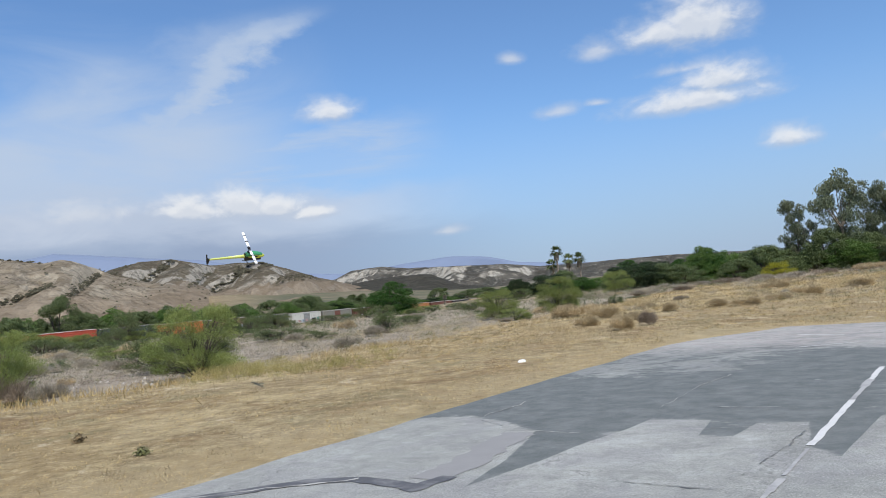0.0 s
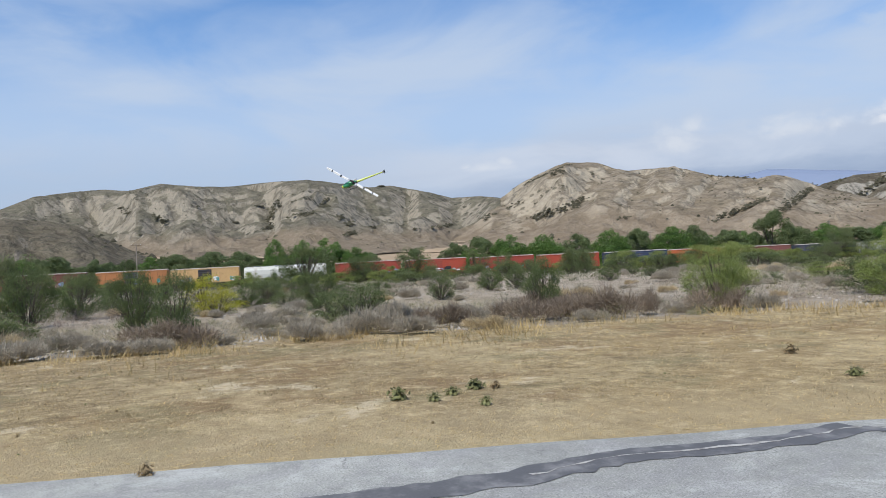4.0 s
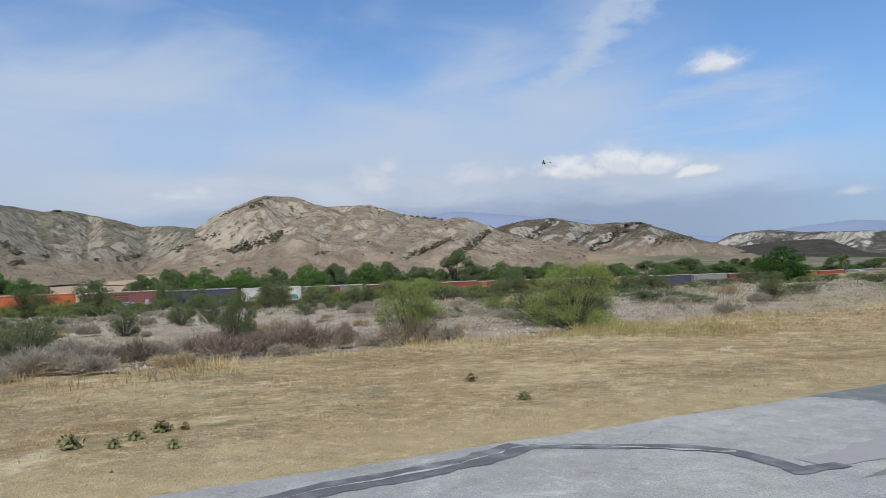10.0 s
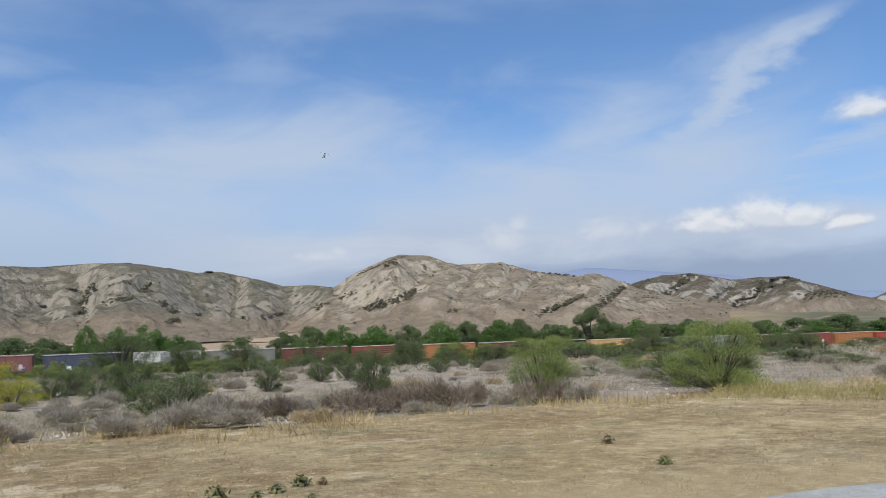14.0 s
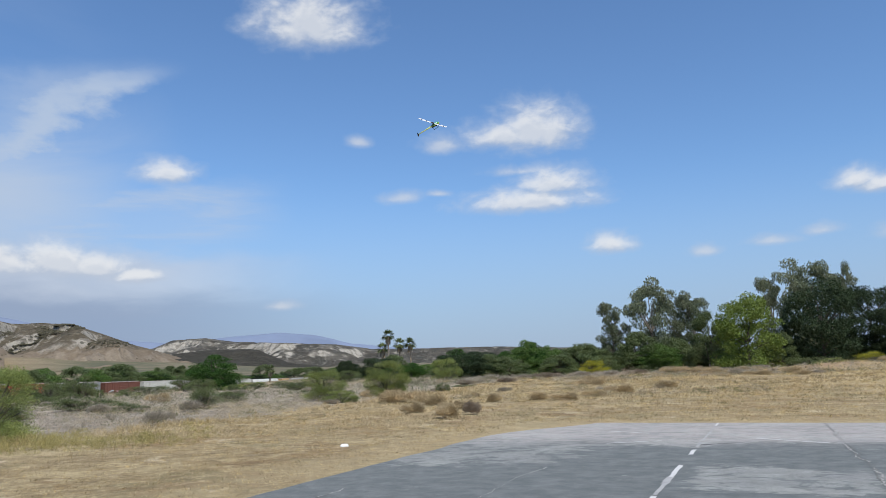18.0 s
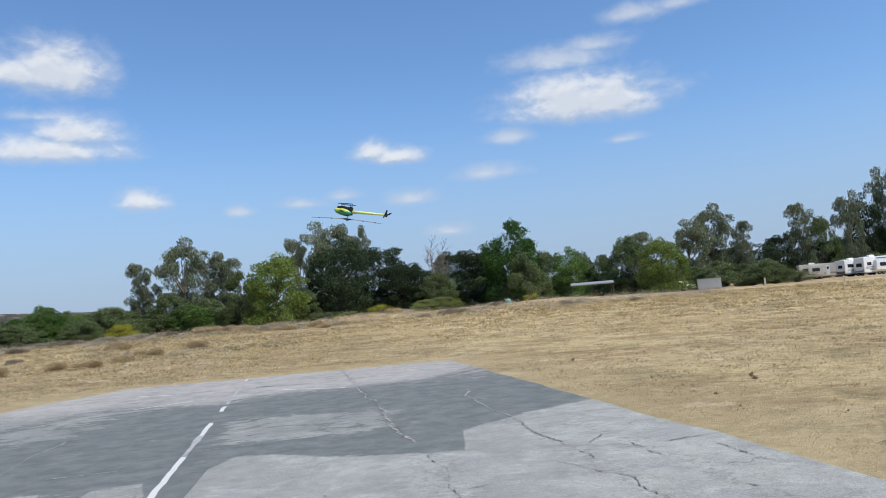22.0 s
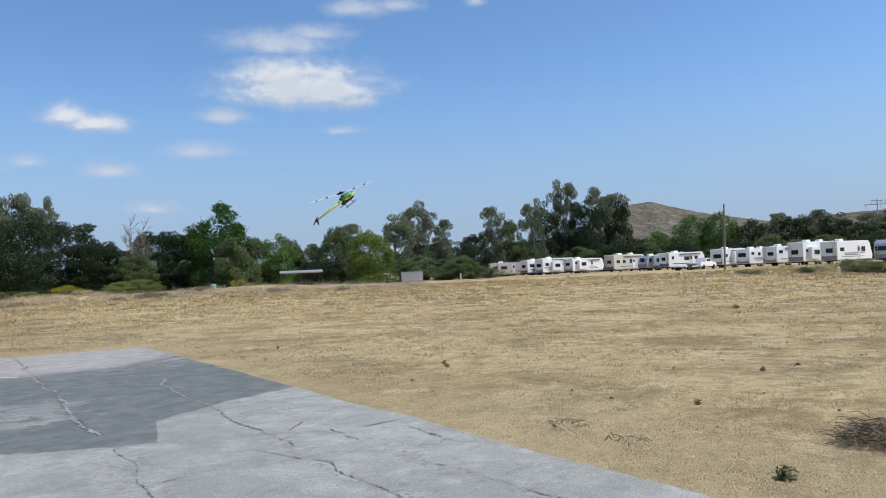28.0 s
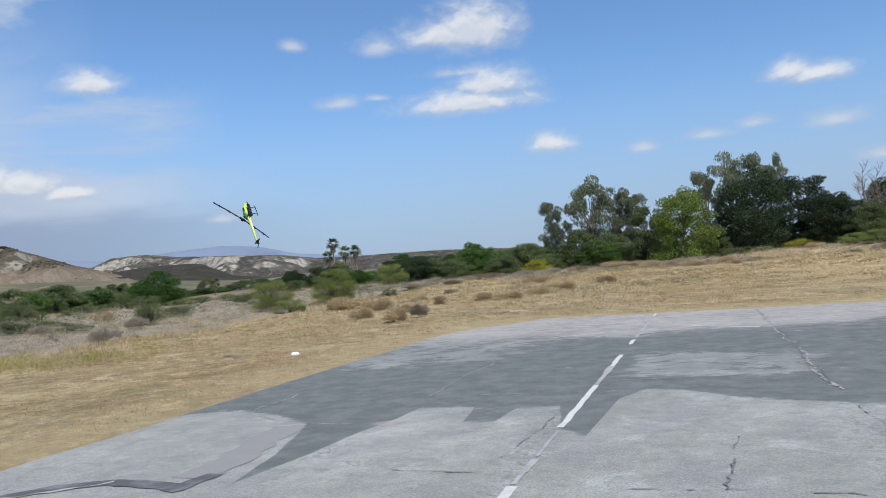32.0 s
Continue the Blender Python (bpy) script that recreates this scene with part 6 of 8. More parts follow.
    # straw clumps over the whole field, in drifts
    for nm, mat, count, sd, lo in (("straw_clumps", STRAW, 26000, 81, 0.44), ("pale_clumps", foliage("pale_straw", (0.56, 0.45, 0.26), (0.66, 0.54, 0.33)), 22000, 82, 0.46), ("brown_clumps", foliage("brown_straw", (0.25, 0.185, 0.1), (0.33, 0.25, 0.14)), 17000, 83, 0.52), ("olive_clumps", foliage("olive_straw", (0.2, 0.175, 0.085), (0.27, 0.23, 0.12)), 16000, 84, 0.52)):
        a, d = np.radians(rng.uniform(-102, 84, count)), 7 + 96 * rng.random(count) ** 1.15
        cx, cy = -np.sin(a) * d, np.cos(a) * d
        ac, al = cx * ACROSS[0] + cy * ACROSS[1], cx * ALONG[0] + cy * ALONG[1]
        ok = ((ac > 4.9) | (ac < -7.3) | (al > 24.0)) & (ac > -19.5 - 0.1 * al) & (0.6 * fbm(cx / 7, cy / 7, sd, 3) + 0.4 * fbm(cx / 1.3, cy / 1.3, sd + 9, 2) > lo + rng.normal(size=count) * 0.03)
        cx, cy, d = np.repeat(cx[ok], 9), np.repeat(cy[ok], 9), np.repeat(d[ok], 9)
        spread = rng.normal(size=(2, len(cx))) * (0.05 + 0.0028 * d)
        blades(nm, cx + spread[0], cy + spread[1], rng.uniform(0.3, 1.0, len(cx)) * (0.012 + 0.0022 * d), 0.002 + 0.00036 * d, mat, "low clumps of mown dry grass over the field", 0.9)
    x, y, ac, al, d = field(220000, 13, 70, -16, 86)
    e = ac + 18.6 + 0.1 * al
    keep = (np.abs(e) < rng.exponential(1.2, len(e)) + 0.3) & (fbm(x / 1.6, y / 1.6, 31, 3) > 0.46)
    blades("tall_dry_grass", x[keep], y[keep], rng.uniform(0.06, 0.3, keep.sum()), 0.004 + 0.0003 * d[keep], STRAW, "taller golden dry grass along the wash")


grass()


# ---- railway ----
def along_rail(s, out=0.0, up=0.0):
    p = RAIL_OUT * (RAIL_D + out) + RAIL_ALONG * s
    return Vector((p.x, p.y, rail_z(s) + up))


def railway():
    bed, rail = Mb(), [Mb(), Mb()]
    cut = [(-3.6, -1.1), (-1.9, -0.2), (1.9, -0.2), (3.6, -1.1)]
    ss = list(range(-620, 421, 20))
    for q in (bed,):
        q.loft([[along_rail(s, o, u) for o, u in cut] for s in ss])
    for m, o in zip(rail, (-0.72, 0.72)):
        m.loft([[along_rail(s, o + a, u) for a, u in ((-0.035, -0.18), (0.035, -0.18), (0.035, 0.0), (-0.035, 0.0))] for s in ss])
    track = part("railway_bed", bed, surface("ballast", (0.3, 0.28, 0.25), 0.95, vary=0.3, scale=1.5, bump=0.8, second=(0.2, 0.18, 0.16)))
    tagged(track, "grey stone ballast bed of the railway", "railway", kind="structure")
    for m in rail: part("rail", m, STEEL, track, "steel rail")
    tie = Mb().box(0, 0, 0, 0.24, 2.6, 0.1).mesh("sleeper")
    tie.materials.append(WOOD_POLE)
    rot = RAIL_AZ + 180
    for i in range(150):
        s = -110 + i * 1.25
        ob = new("sleeper", tie)
        ob.parent = track
        ob.matrix_basis = Matrix.Translation(along_rail(s, 0, -0.2)) @ pose(0, 0, 0, 0, 0, rot)


railway()
CAR_TURN = RAIL_AZ + 180


def paint(name, base, rust=(0.16, 0.09, 0.05)):
    return surface(name, base, 0.6, 0.0, 0.28, 0.6, second=tuple(0.55 * b + 0.45 * r for b, r in zip(base, rust)), amount=(0.5, 0.72), bump=0.15, bump_scale=6)


PAINTS = {"red": (0.3, 0.06, 0.04), "brick": (0.26, 0.07, 0.05), "scarlet": (0.37, 0.07, 0.04), "orange": (0.5, 0.125, 0.045), "rust": (0.38, 0.165, 0.065), "yellow": (0.52, 0.34, 0.155), "blue": (0.045, 0.062, 0.11), "slate": (0.06, 0.072, 0.1), "maroon": (0.2, 0.085, 0.075),
          "white": (0.52, 0.525, 0.475), "grey": (0.24, 0.25, 0.24), "brown": (0.15, 0.062, 0.045), "olive": (0.2, 0.2, 0.17), "black": (0.03, 0.03, 0.033)}
COAT = {n: paint("wagon_" + n, c) for n, c in PAINTS.items()}
TAGS = [surface("spray_" + n, c, 0.5, vary=0.15) for n, c in (("white", (0.7, 0.7, 0.7)), ("pink", (0.42, 0.24, 0.24)), ("blue", (0.2, 0.25, 0.36)), ("silver", (0.42, 0.45, 0.48)), ("black", (0.03, 0.03, 0.03)), ("teal", (0.1, 0.3, 0.28)))]


def truck(parent, x):
    """A two-axle bogie."""
    frame_mb = Mb()
    for y in (-1.0, 1.0):
        frame_mb.loft([[(x + a, y - 0.06, z) for a, z in ((-1.35, 0.42), (-0.5, 0.3), (0.5, 0.3), (1.35, 0.42), (1.35, 0.58), (0.45, 0.78), (-0.45, 0.78), (-1.35, 0.58))],
                       [(x + a, y + 0.06, z) for a, z in ((-1.35, 0.42), (-0.5, 0.3), (0.5, 0.3), (1.35, 0.42), (1.35, 0.58), (0.45, 0.78), (-0.45, 0.78), (-1.35, 0.58))]])
    frame_mb.box(x, 0, 0.45, 0.5, 2.0, 0.35)
    t = part("bogie", frame_mb, STEEL, parent)
    for dx in (-0.9, 0.9):
        for y in (-0.78, 0.78):
            w = Mb().tube([(x + dx, y - 0.07, 0.42), (x + dx, y + 0.07, 0.42)], [0.42, 0.42], 14)
            part("wheel", w, STEEL, t)


def spray(parent, rng, L, amount, high=1.9):
    """Blocks of spray paint on the lower half of the side."""
    for i in range(2 * amount):
        x, w = rng.uniform(-L / 2 + 1, L / 2 - 2), rng.uniform(0.4, 1.5)
        z, h = rng.uniform(1.15, 1.6), rng.uniform(0.35, high * 0.6)
        pts = []
        n = 14
        for j in range(n):
            a = 2 * math.pi * j / n
            r = rng.uniform(0.75, 1.1)
            pts.append((x + w / 2 * math.copysign(abs(math.cos(a)) ** 0.6, math.cos(a)) * r, z + h / 2 + h / 2 * math.copysign(abs(math.sin(a)) ** 0.6, math.sin(a)) * r))
        y = 1.56 + 0.002 * i
        part("graffiti", Mb().loft([[(a, y, b) for a, b in pts], [(a, y + 0.0015, b) for a, b in pts]]), rng.choice(TAGS), parent, "sprayed graffiti block")


def boxcar(colour, door, L, seed, tags, label):
    rng = random.Random(seed)
    car = new("boxcar")
    b = Mb().box(0, 0, 1.05, L, 2.9, 3.35)
    n = 15
    for i in range(n + 1):
        x = -L / 2 + 0.07 + (L - 0.14) * i / n
        if abs(x) < 1.7: continue
        for y in (-1.48, 1.48): b.box(x, y, 1.05, 0.1, 0.08, 3.3)
    for y in (-1.47, 1.47):
        for z in (1.02, 4.3): b.box(0, y, z, L, 0.1, 0.13)
    for x in (-L / 2, L / 2):
        for j in range(8): b.box(x, 0, 1.25 + j * 0.39, 0.09, 2.7, 0.13)
    body = part("body", b, COAT[colour], car)
    r = Mb().loft([[(x, y, z) for y, z in ((-1.5, 4.40), (-1.5, 4.47), (0, 4.68), (1.5, 4.47), (1.5, 4.40))] for x in (-L / 2 - 0.03, L / 2 + 0.03)])
    for i in range(12): r.loft([[(-L / 2 + 0.7 + i * (L - 1.4) / 11 + d, y, z) for y, z in ((-1.5, 4.48), (0, 4.69), (1.5, 4.48), (0, 4.72))] for d in (-0.04, 0.04)])
    part("roof", r, surface("roof_" + colour + str(seed), (0.42, 0.37, 0.31), 0.7, 0.2, 0.25, 1, second=tuple(0.5 * c for c in PAINTS[colour])), car, "dusty pale metal roof")
    for y in (-1.5, 1.5):
        face = [(0.0, 1.12)] + [(0.05 + 0.045 * (j % 4 in (1, 2)), 1.12 + 3.1 * j / 24) for j in range(25)] + [(0.0, 4.22)]
        d = Mb().loft([[(x, y + math.copysign(o, y), z) for o, z in face] for x in (-1.55, 1.55)])
        part("door", d, COAT[door], car)
    u = Mb().box(0, 0, 0.75, L - 0.4, 0.5, 0.32).box(0, 1.2, 0.85, L - 1.0, 0.12, 0.2).box(0, -1.2, 0.85, L - 1.0, 0.12, 0.2)
    for x in (-L / 2 - 0.3, L / 2 + 0.3): u.box(x, 0, 0.75, 0.9, 0.3, 0.25)
    part("underframe", u, STEEL, car)
    for x in (-L / 2 + 2.0, L / 2 - 2.0): truck(car, x)
    for sx in (-1, 1):
        lad = Mb()
        for z in range(7): lad.box(sx * (L / 2 - 0.5), 1.56, 1.2 + z * 0.42, 0.5, 0.03, 0.03)
        for q in (-0.25, 0.25): lad.box(sx * (L / 2 - 0.5) + q, 1.55, 1.1, 0.03, 0.03, 2.8)
        part("ladder", lad, COAT[colour], car)
    spray(car, rng, L, tags)
    return tagged(car, label, "boxcar", "cars of the freight train")


def hopper(L, colour, label):
    """A covered hopper with a rounded side and sloping bays."""
    car = new("hopper_car")
    arc = [(-1.5, 1.7), (-1.58, 2.6), (-1.5, 3.6), (-1.1, 4.25), (-0.6, 4.45), (0.6, 4.45), (1.1, 4.25), (1.5, 3.6), (1.58, 2.6), (1.5, 1.7)]
    b = Mb().loft([[(x, y * q, 2.6 + (z - 2.6) * k2) for y, z in arc] for x, q, k2 in ((-L / 2 + 0.5, 0.86, 0.9), (-L / 2 + 1.0, 0.99, 1), (0, 1, 1), (L / 2 - 1.0, 0.99, 1), (L / 2 - 0.5, 0.86, 0.9))])
    part("body", b, COAT[colour], car, smooth=False)
    for i in range(3):
        x = -L / 2 + L * (i + 0.5) / 3
        bay = Mb().loft([[(x + a, c, 1.72) for a, c in ((-2.4, -1.4), (2.4, -1.4), (2.4, 1.4), (-2.4, 1.4))], [(x + a, c, 0.55) for a, c in ((-0.6, -0.5), (0.6, -0.5), (0.6, 0.5), (-0.6, 0.5))]])
        part("discharge_bay", bay, COAT[colour], car)
    walkway = Mb().box(0, 0, 4.5, L - 1.6, 1.4, 0.06)
    for i in range(4): walkway.tube([(-L / 2 + 3 + i * (L - 6) / 3, 0, 4.4), (-L / 2 + 3 + i * (L - 6) / 3, 0, 4.62)], [0.3, 0.3], 10)
    part("roof_walkway", walkway, GREY_METAL, car)
    u = Mb()
    for sx in (-1, 1):
        u.box(sx * (L / 2 - 0.7), 0, 0.8, 2.0, 2.6, 0.25).box(sx * (L / 2 + 0.3), 0, 0.75, 0.8, 0.3, 0.25)
        for y in (-1.3, 1.3): u.tube([(sx * (L / 2 - 0.2), y, 1.0), (sx * (L / 2 - 1.1), y * 0.95, 2.3)], [0.06, 0.06], 6)
        for z in range(7): u.box(sx * (L / 2 - 0.25), 1.4, 1.1 + z * 0.42, 0.45, 0.03, 0.03)
    part("end_platform", u, STEEL, car)
    for x in (-L / 2 + 1.9, L / 2 - 1.9): truck(car, x)
    return tagged(car, label, "hopper car", "cars of the freight train")


# colour, door, front end and rear end along the train, graffiti blocks, label
CARS = [("brick", "brick", 36, 19, 2, "red boxcar of the freight train"), ("brown", "brown", 17.8, 1.2, 6, "brown boxcar with graffiti on its lower side"), ("rust", "slate", -1, -17.3, 3, "orange-brown boxcar with a dark sliding door"),
        ("yellow", "black", -18.1, -34, 6, "faded yellow boxcar with graffiti and a dark door"), ("white", "", -34.7, -55.4, 0, "off-white covered hopper car"), ("red", "red", -57.1, -73.2, 1, "red boxcar of the freight train"),
        ("scarlet", "red", -74.4, -89.6, 7, "red boxcar with a band of graffiti"), ("red", "brick", -91, -107, 8, "red boxcar with white graffiti lettering blocks"), ("scarlet", "scarlet", -108.4, -124.2, 1, "bright red boxcar with pale roof"),
        ("blue", "blue", -126, -142.6, 4, "dark blue boxcar with pale graffiti"), ("orange", "orange", -143.5, -159.6, 2, "orange boxcar with pale roof")]
CARS += [("maroon", "brown", -161.3, -177, 9, "maroon boxcar covered with graffiti"), ("slate", "slate", -179, -195.8, 5, "dark slate boxcar with graffiti"), ("white", "grey", -197.6, -212.4, 9, "white boxcar covered with dark graffiti"),
         ("olive", "brown", -213.4, -229.6, 4, "grey-olive boxcar with a brown door"), ("brown", "brown", -231.5, -247.4, 4, "brown-red boxcar with graffiti"), ("brick", "brown", -249, -266, 3, "brown-red boxcar with graffiti"),
         ("rust", "rust", -267.5, -282, 2, "orange-brown boxcar of the freight train"), ("brown", "brown", -283.5, -300, 3, "brown boxcar of the freight train"), ("black", "black", -301.5, -315.5, 0, "black boxcar of the freight train"), ("yellow", "yellow", -317, -336, 1, "pale yellow boxcar of the freight train")]
CARS += [("slate", "slate", -337.5, -353, 2, "slate grey boxcar of the freight train"), ("grey", "grey", -354.5, -371, 3, "grey boxcar with some graffiti"), ("brown", "brown", -372.5, -388, 2, "brown boxcar of the freight train"), ("brick", "brick", -389.5, -404.5, 2, "brick red boxcar of the freight train"),
         ("rust", "rust", -406, -422, 2, "orange-brown boxcar of the freight train"), ("scarlet", "red", -423.5, -440, 2, "red boxcar of the freight train"), ("grey", "white", -441.5, -459, 0, "pale grey boxcar of the freight train"), ("brown", "brown", -460.5, -477, 2, "brown boxcar of the freight train")]
CARS += [("white", "white", a, a - 20, 0, "white boxcar with pale roof") for a in (-478.5, -500, -521.5)] + [("white", "", -543, -563, 0, "off-white covered hopper car"), ("yellow", "yellow", -565, -571, 0, "short pale yellow boxcar")]
CARS += [("white", "white", a, a - 20, 0, "white boxcar with pale roof") for a in (-573, -595, -617)]
TRAIN_SPEED = 14.5
wagons = []
made = {}
for i, (c, d, front, rear, tags, label) in enumerate(CARS):
    L = abs(front - rear)
    key = (c, d, round(L), tags, label)
    if key in made: car = copy_thing(made[key], Matrix())
    else: car = made[key] = hopper(L, c, label) if not d else boxcar(c, d, L, 300 + i, tags, label)
    wagons.append((car, (front + rear) / 2))


def utility_pole(az, d, top_el, label, lamp=False):
    x, y, _ = polar(az, d)
    z = float(ground_z(x, y))
    h = 1.6 + d * math.tan(radians(top_el)) - z
    p = new("utility_pole")
    p.matrix_basis = pose(x, y, z, 0, 0, az)
    part("pole", Mb().tube([(0, 0, -0.3), (0, 0, h * 0.5), (0, 0, h)], [0.14, 0.12, 0.09], 10), surface("grey_pole_wood", (0.24, 0.205, 0.17), 0.9, vary=0.25, scale=3, bump=0.4), p)
    if lamp:
        part("lamp_arm", Mb().tube([(0, 0, h * 0.66), (0.35, -0.2, h * 0.68)], [0.04, 0.03], 6), GREY_METAL, p)
        part("lamp_head", Mb().loft([[(0.3 + a * q, -0.2 + b * q, h * 0.68 + c) for a, b in ((-0.2, -0.12), (0.2, -0.12), (0.2, 0.12), (-0.2, 0.12))] for q, c in ((1, 0), (1, 0.1), (0.6, 0.2))]), GREY_METAL, p)
    else:
        part("crossarm", Mb().box(0, 0, h - 0.7, 2.2, 0.1, 0.12), WOOD_POLE, p)
        for q in (-0.95, -0.4, 0.4, 0.95): part("insulator", Mb().tube([(q, 0, h - 0.58), (q, 0, h - 0.42)], [0.05, 0.035], 6), GREY_METAL, p)
    return tagged(p, label, "pole")


for a, d, e in ((71.8, 186, 2.64), (59.0, 262, 1.41), (35.5, 262, 1.82), (24.0, 285, 1.82)):
    utility_pole(a, d, e, "dark wooden utility pole beside the railway")["group"] = "poles beside the railway"
lamp_pole = utility_pole(-85.1, 104, 3.96, "tall wooden pole in front of parked trailers", True)
lamp_pole.matrix_basis = lamp_pole.matrix_basis @ pose(0, 0, 0, 0, 2.3, 0)


# ---- parked trailers ----
TRIMS = [surface("trim_" + n, c, 0.5, vary=0.1) for n, c in (("grey", (0.3, 0.3, 0.31)), ("tan", (0.42, 0.34, 0.25)), ("blue", (0.13, 0.17, 0.26)), ("brown", (0.2, 0.14, 0.1)))]
SHELLS = [WHITE_PAINT, surface("cream_shell", (0.66, 0.61, 0.52), 0.45, vary=0.1), surface("silver_shell", (0.55, 0.56, 0.57), 0.35, 0.35, 0.1)]


def camper(az, L, H, shell, trim, style, label, turn=-122.0, d=None):
    """A parked trailer: its rear corner stands at that azimuth; x runs from rear to front."""
    d = d or 165 + 1.9 * (az + 69)
    x, y, _ = polar(az, d)
    z = float(ground_z(x, y))
    c = new("travel_trailer" if style != "motorhome" else "motorhome")
    c.matrix_basis = pose(x, y, z, 0, 0, turn + 90)
    w, z0 = 2.45, 0.55
    if style == "fifth":
        side = [(0, z0), (L * 0.72, z0), (L * 0.74, 1.5), (L, 1.55), (L, H - 0.35), (L - 0.4, H), (0.1, H - 0.02), (0, H - 0.15)]
    elif style == "motorhome":
        side = [(0, z0), (L, z0), (L + 0.1, 1.2), (L - 0.15, 1.9), (L - 0.5, H - 0.25), (L - 0.8, H), (0.1, H), (0, H - 0.12)]
    elif style == "round":
        side = [(0.15, z0), (L - 0.2, z0), (L, 1.2), (L - 0.25, H - 0.6), (L - 0.9, H), (0.8, H), (0.25, H - 0.5), (0, 1.3)]
    else:
        side = [(0, z0), (L - 0.35, z0), (L, 1.15), (L - 0.1, H - 0.6), (L - 0.6, H), (0.08, H), (0, H - 0.1)]
    rng = random.Random(int(-az * 10))
    body = Mb().loft([[(a, y2, b) for a, b in side] for y2 in (-w / 2, w / 2)])
    part("shell", body, SHELLS[shell], c, bevel=0.04)
    for s in (-1, 1):
        y0 = s * (w / 2 + 0.012)
        for j in range(rng.randint(1, 3)): part("stripe", Mb().box(L * rng.uniform(0.36, 0.5), y0, 0.95 + 0.22 * j, L * rng.uniform(0.4, 0.75), 0.02, rng.uniform(0.05, 0.16)), TRIMS[trim if j else (trim + j) % 4], c, "painted side stripe")
        part("skirt", Mb().box(L * 0.45, s * (w / 2 - 0.05), 0.4, L * 0.84, 0.06, 0.3), TRIMS[0], c, "grey lower skirt")
        spot = 0.08
        while spot < 0.9:
            ww, hh = rng.uniform(0.45, 1.3), rng.uniform(0.4, 0.75)
            if not 0.52 < spot + ww / L / 2 < 0.7: part("side_window", Mb().box(L * spot + ww / 2, s * (w / 2 + 0.015), 2.25 - hh + rng.uniform(-0.1, 0.1), ww, 0.03, hh), DARK_GLASS, c)
            spot += ww / L + rng.uniform(0.08, 0.3)
        door = part("side_door", Mb().box(L * 0.61, s * (w / 2 + 0.014), 0.72, 0.66, 0.03, 1.8), SHELLS[(shell + 1) % 2], c)
        part("door_window", Mb().box(L * 0.61, s * (w / 2 + 0.035), 1.75, 0.36, 0.02, 0.5), DARK_GLASS, door)
        if style != "motorhome" and rng.random() < 0.6:
            q0 = L * rng.uniform(0.12, 0.3)
            bay = part("slide_out", Mb().box(q0 + 1.3, s * (w / 2 + 0.3), 0.85, 2.6, 0.6, 1.75), SHELLS[shell], c, "extended slide-out room", bevel=0.03)
            part("slide_window", Mb().box(q0 + 1.3, s * (w / 2 + 0.615), 1.5, 1.3, 0.03, 0.65), DARK_GLASS, bay)
        if rng.random() < 0.6: part("awning_roll", Mb().tube([(L * 0.3, s * (w / 2 + 0.1), H - 0.32), (L * 0.85, s * (w / 2 + 0.1), H - 0.32)], [0.09, 0.09], 8), TRIMS[rng.randint(0, 3)], c, "rolled awning")
        for q in (0.36, 0.46) if style != "motorhome" else (0.2, 0.82):
            wheel = part("wheel", Mb().tube([(L * q, s * (w / 2 - 0.22), 0.36), (L * q, s * (w / 2 - 0.02), 0.36)], [0.36, 0.36], 14), RUBBER, c)
            part("hub", Mb().tube([(L * q, s * (w / 2 - 0.03), 0.36), (L * q, s * (w / 2 - 0.005), 0.36)], [0.17, 0.17], 10), GREY_METAL, wheel)
    part("rear_window", Mb().box(-0.02, rng.uniform(-0.2, 0.2), 1.6, 0.03, rng.uniform(0.9, 1.7), rng.uniform(0.5, 0.75)), DARK_GLASS, c)
    part("rear_panel", Mb().box(-0.012, 0, 0.62, 0.02, 2.2, rng.uniform(0.25, 0.6)), TRIMS[trim], c)
    if rng.random() < 0.7:
        lad = Mb()
        side_y = rng.choice((-0.8, 0.8))
        for q in (-0.2, 0.2): lad.tube([(-0.09, side_y + q, 0.8), (-0.09, side_y + q, H + 0.1)], [0.025, 0.025], 5)
        for j in range(7): lad.box(-0.09, side_y, 0.95 + j * 0.3, 0.03, 0.4, 0.03)
        part("ladder", lad, GREY_METAL, c)
    for q in (-0.9, 0.9): part("tail_light", Mb().box(-0.02, q, 0.95, 0.03, 0.12, 0.25), COAT["red"], c)
    for q in (0.3, 0.66)[:rng.randint(1, 2)]:
        part("air_conditioner", Mb().loft([[(L * q + a * k2, b * k2, H + h) for a, b in ((-0.5, -0.35), (0.5, -0.35), (0.5, 0.35), (-0.5, 0.35))] for k2, h in ((1, -0.02), (1, 0.2), (0.8, 0.32))]), WHITE_PAINT, c)
    for j in range(rng.randint(1, 3)): part("roof_vent", Mb().box(L * (0.15 + 0.3 * j), rng.uniform(-0.5, 0.5), H - 0.04, 0.4, 0.4, 0.18), GREY_METAL, c)
    part("chassis", Mb().box(L * 0.45, 0, 0.38, L * 0.88, 1.5, 0.18).box(L * 0.08, 0, 0.0, 0.15, 0.15, 0.4), BLACK, c)
    return tagged(c, label, "motorhome" if style == "motorhome" else "trailer", "trailers parked beyond the field")


camper(-68.7, 8.2, 2.9, 1, 0, "trailer", "cream travel trailer parked beside green shrubs", -150)
camper(-71.2, 7.5, 3.1, 0, 3, "trailer", "white travel trailer with brown stripe")
camper(-72.3, 8.5, 3.3, 0, 0, "fifth", "white fifth-wheel trailer with grey rear")
camper(-74.4, 9.0, 2.9, 0, 0, "trailer", "long white travel trailer with grey rear", -118)
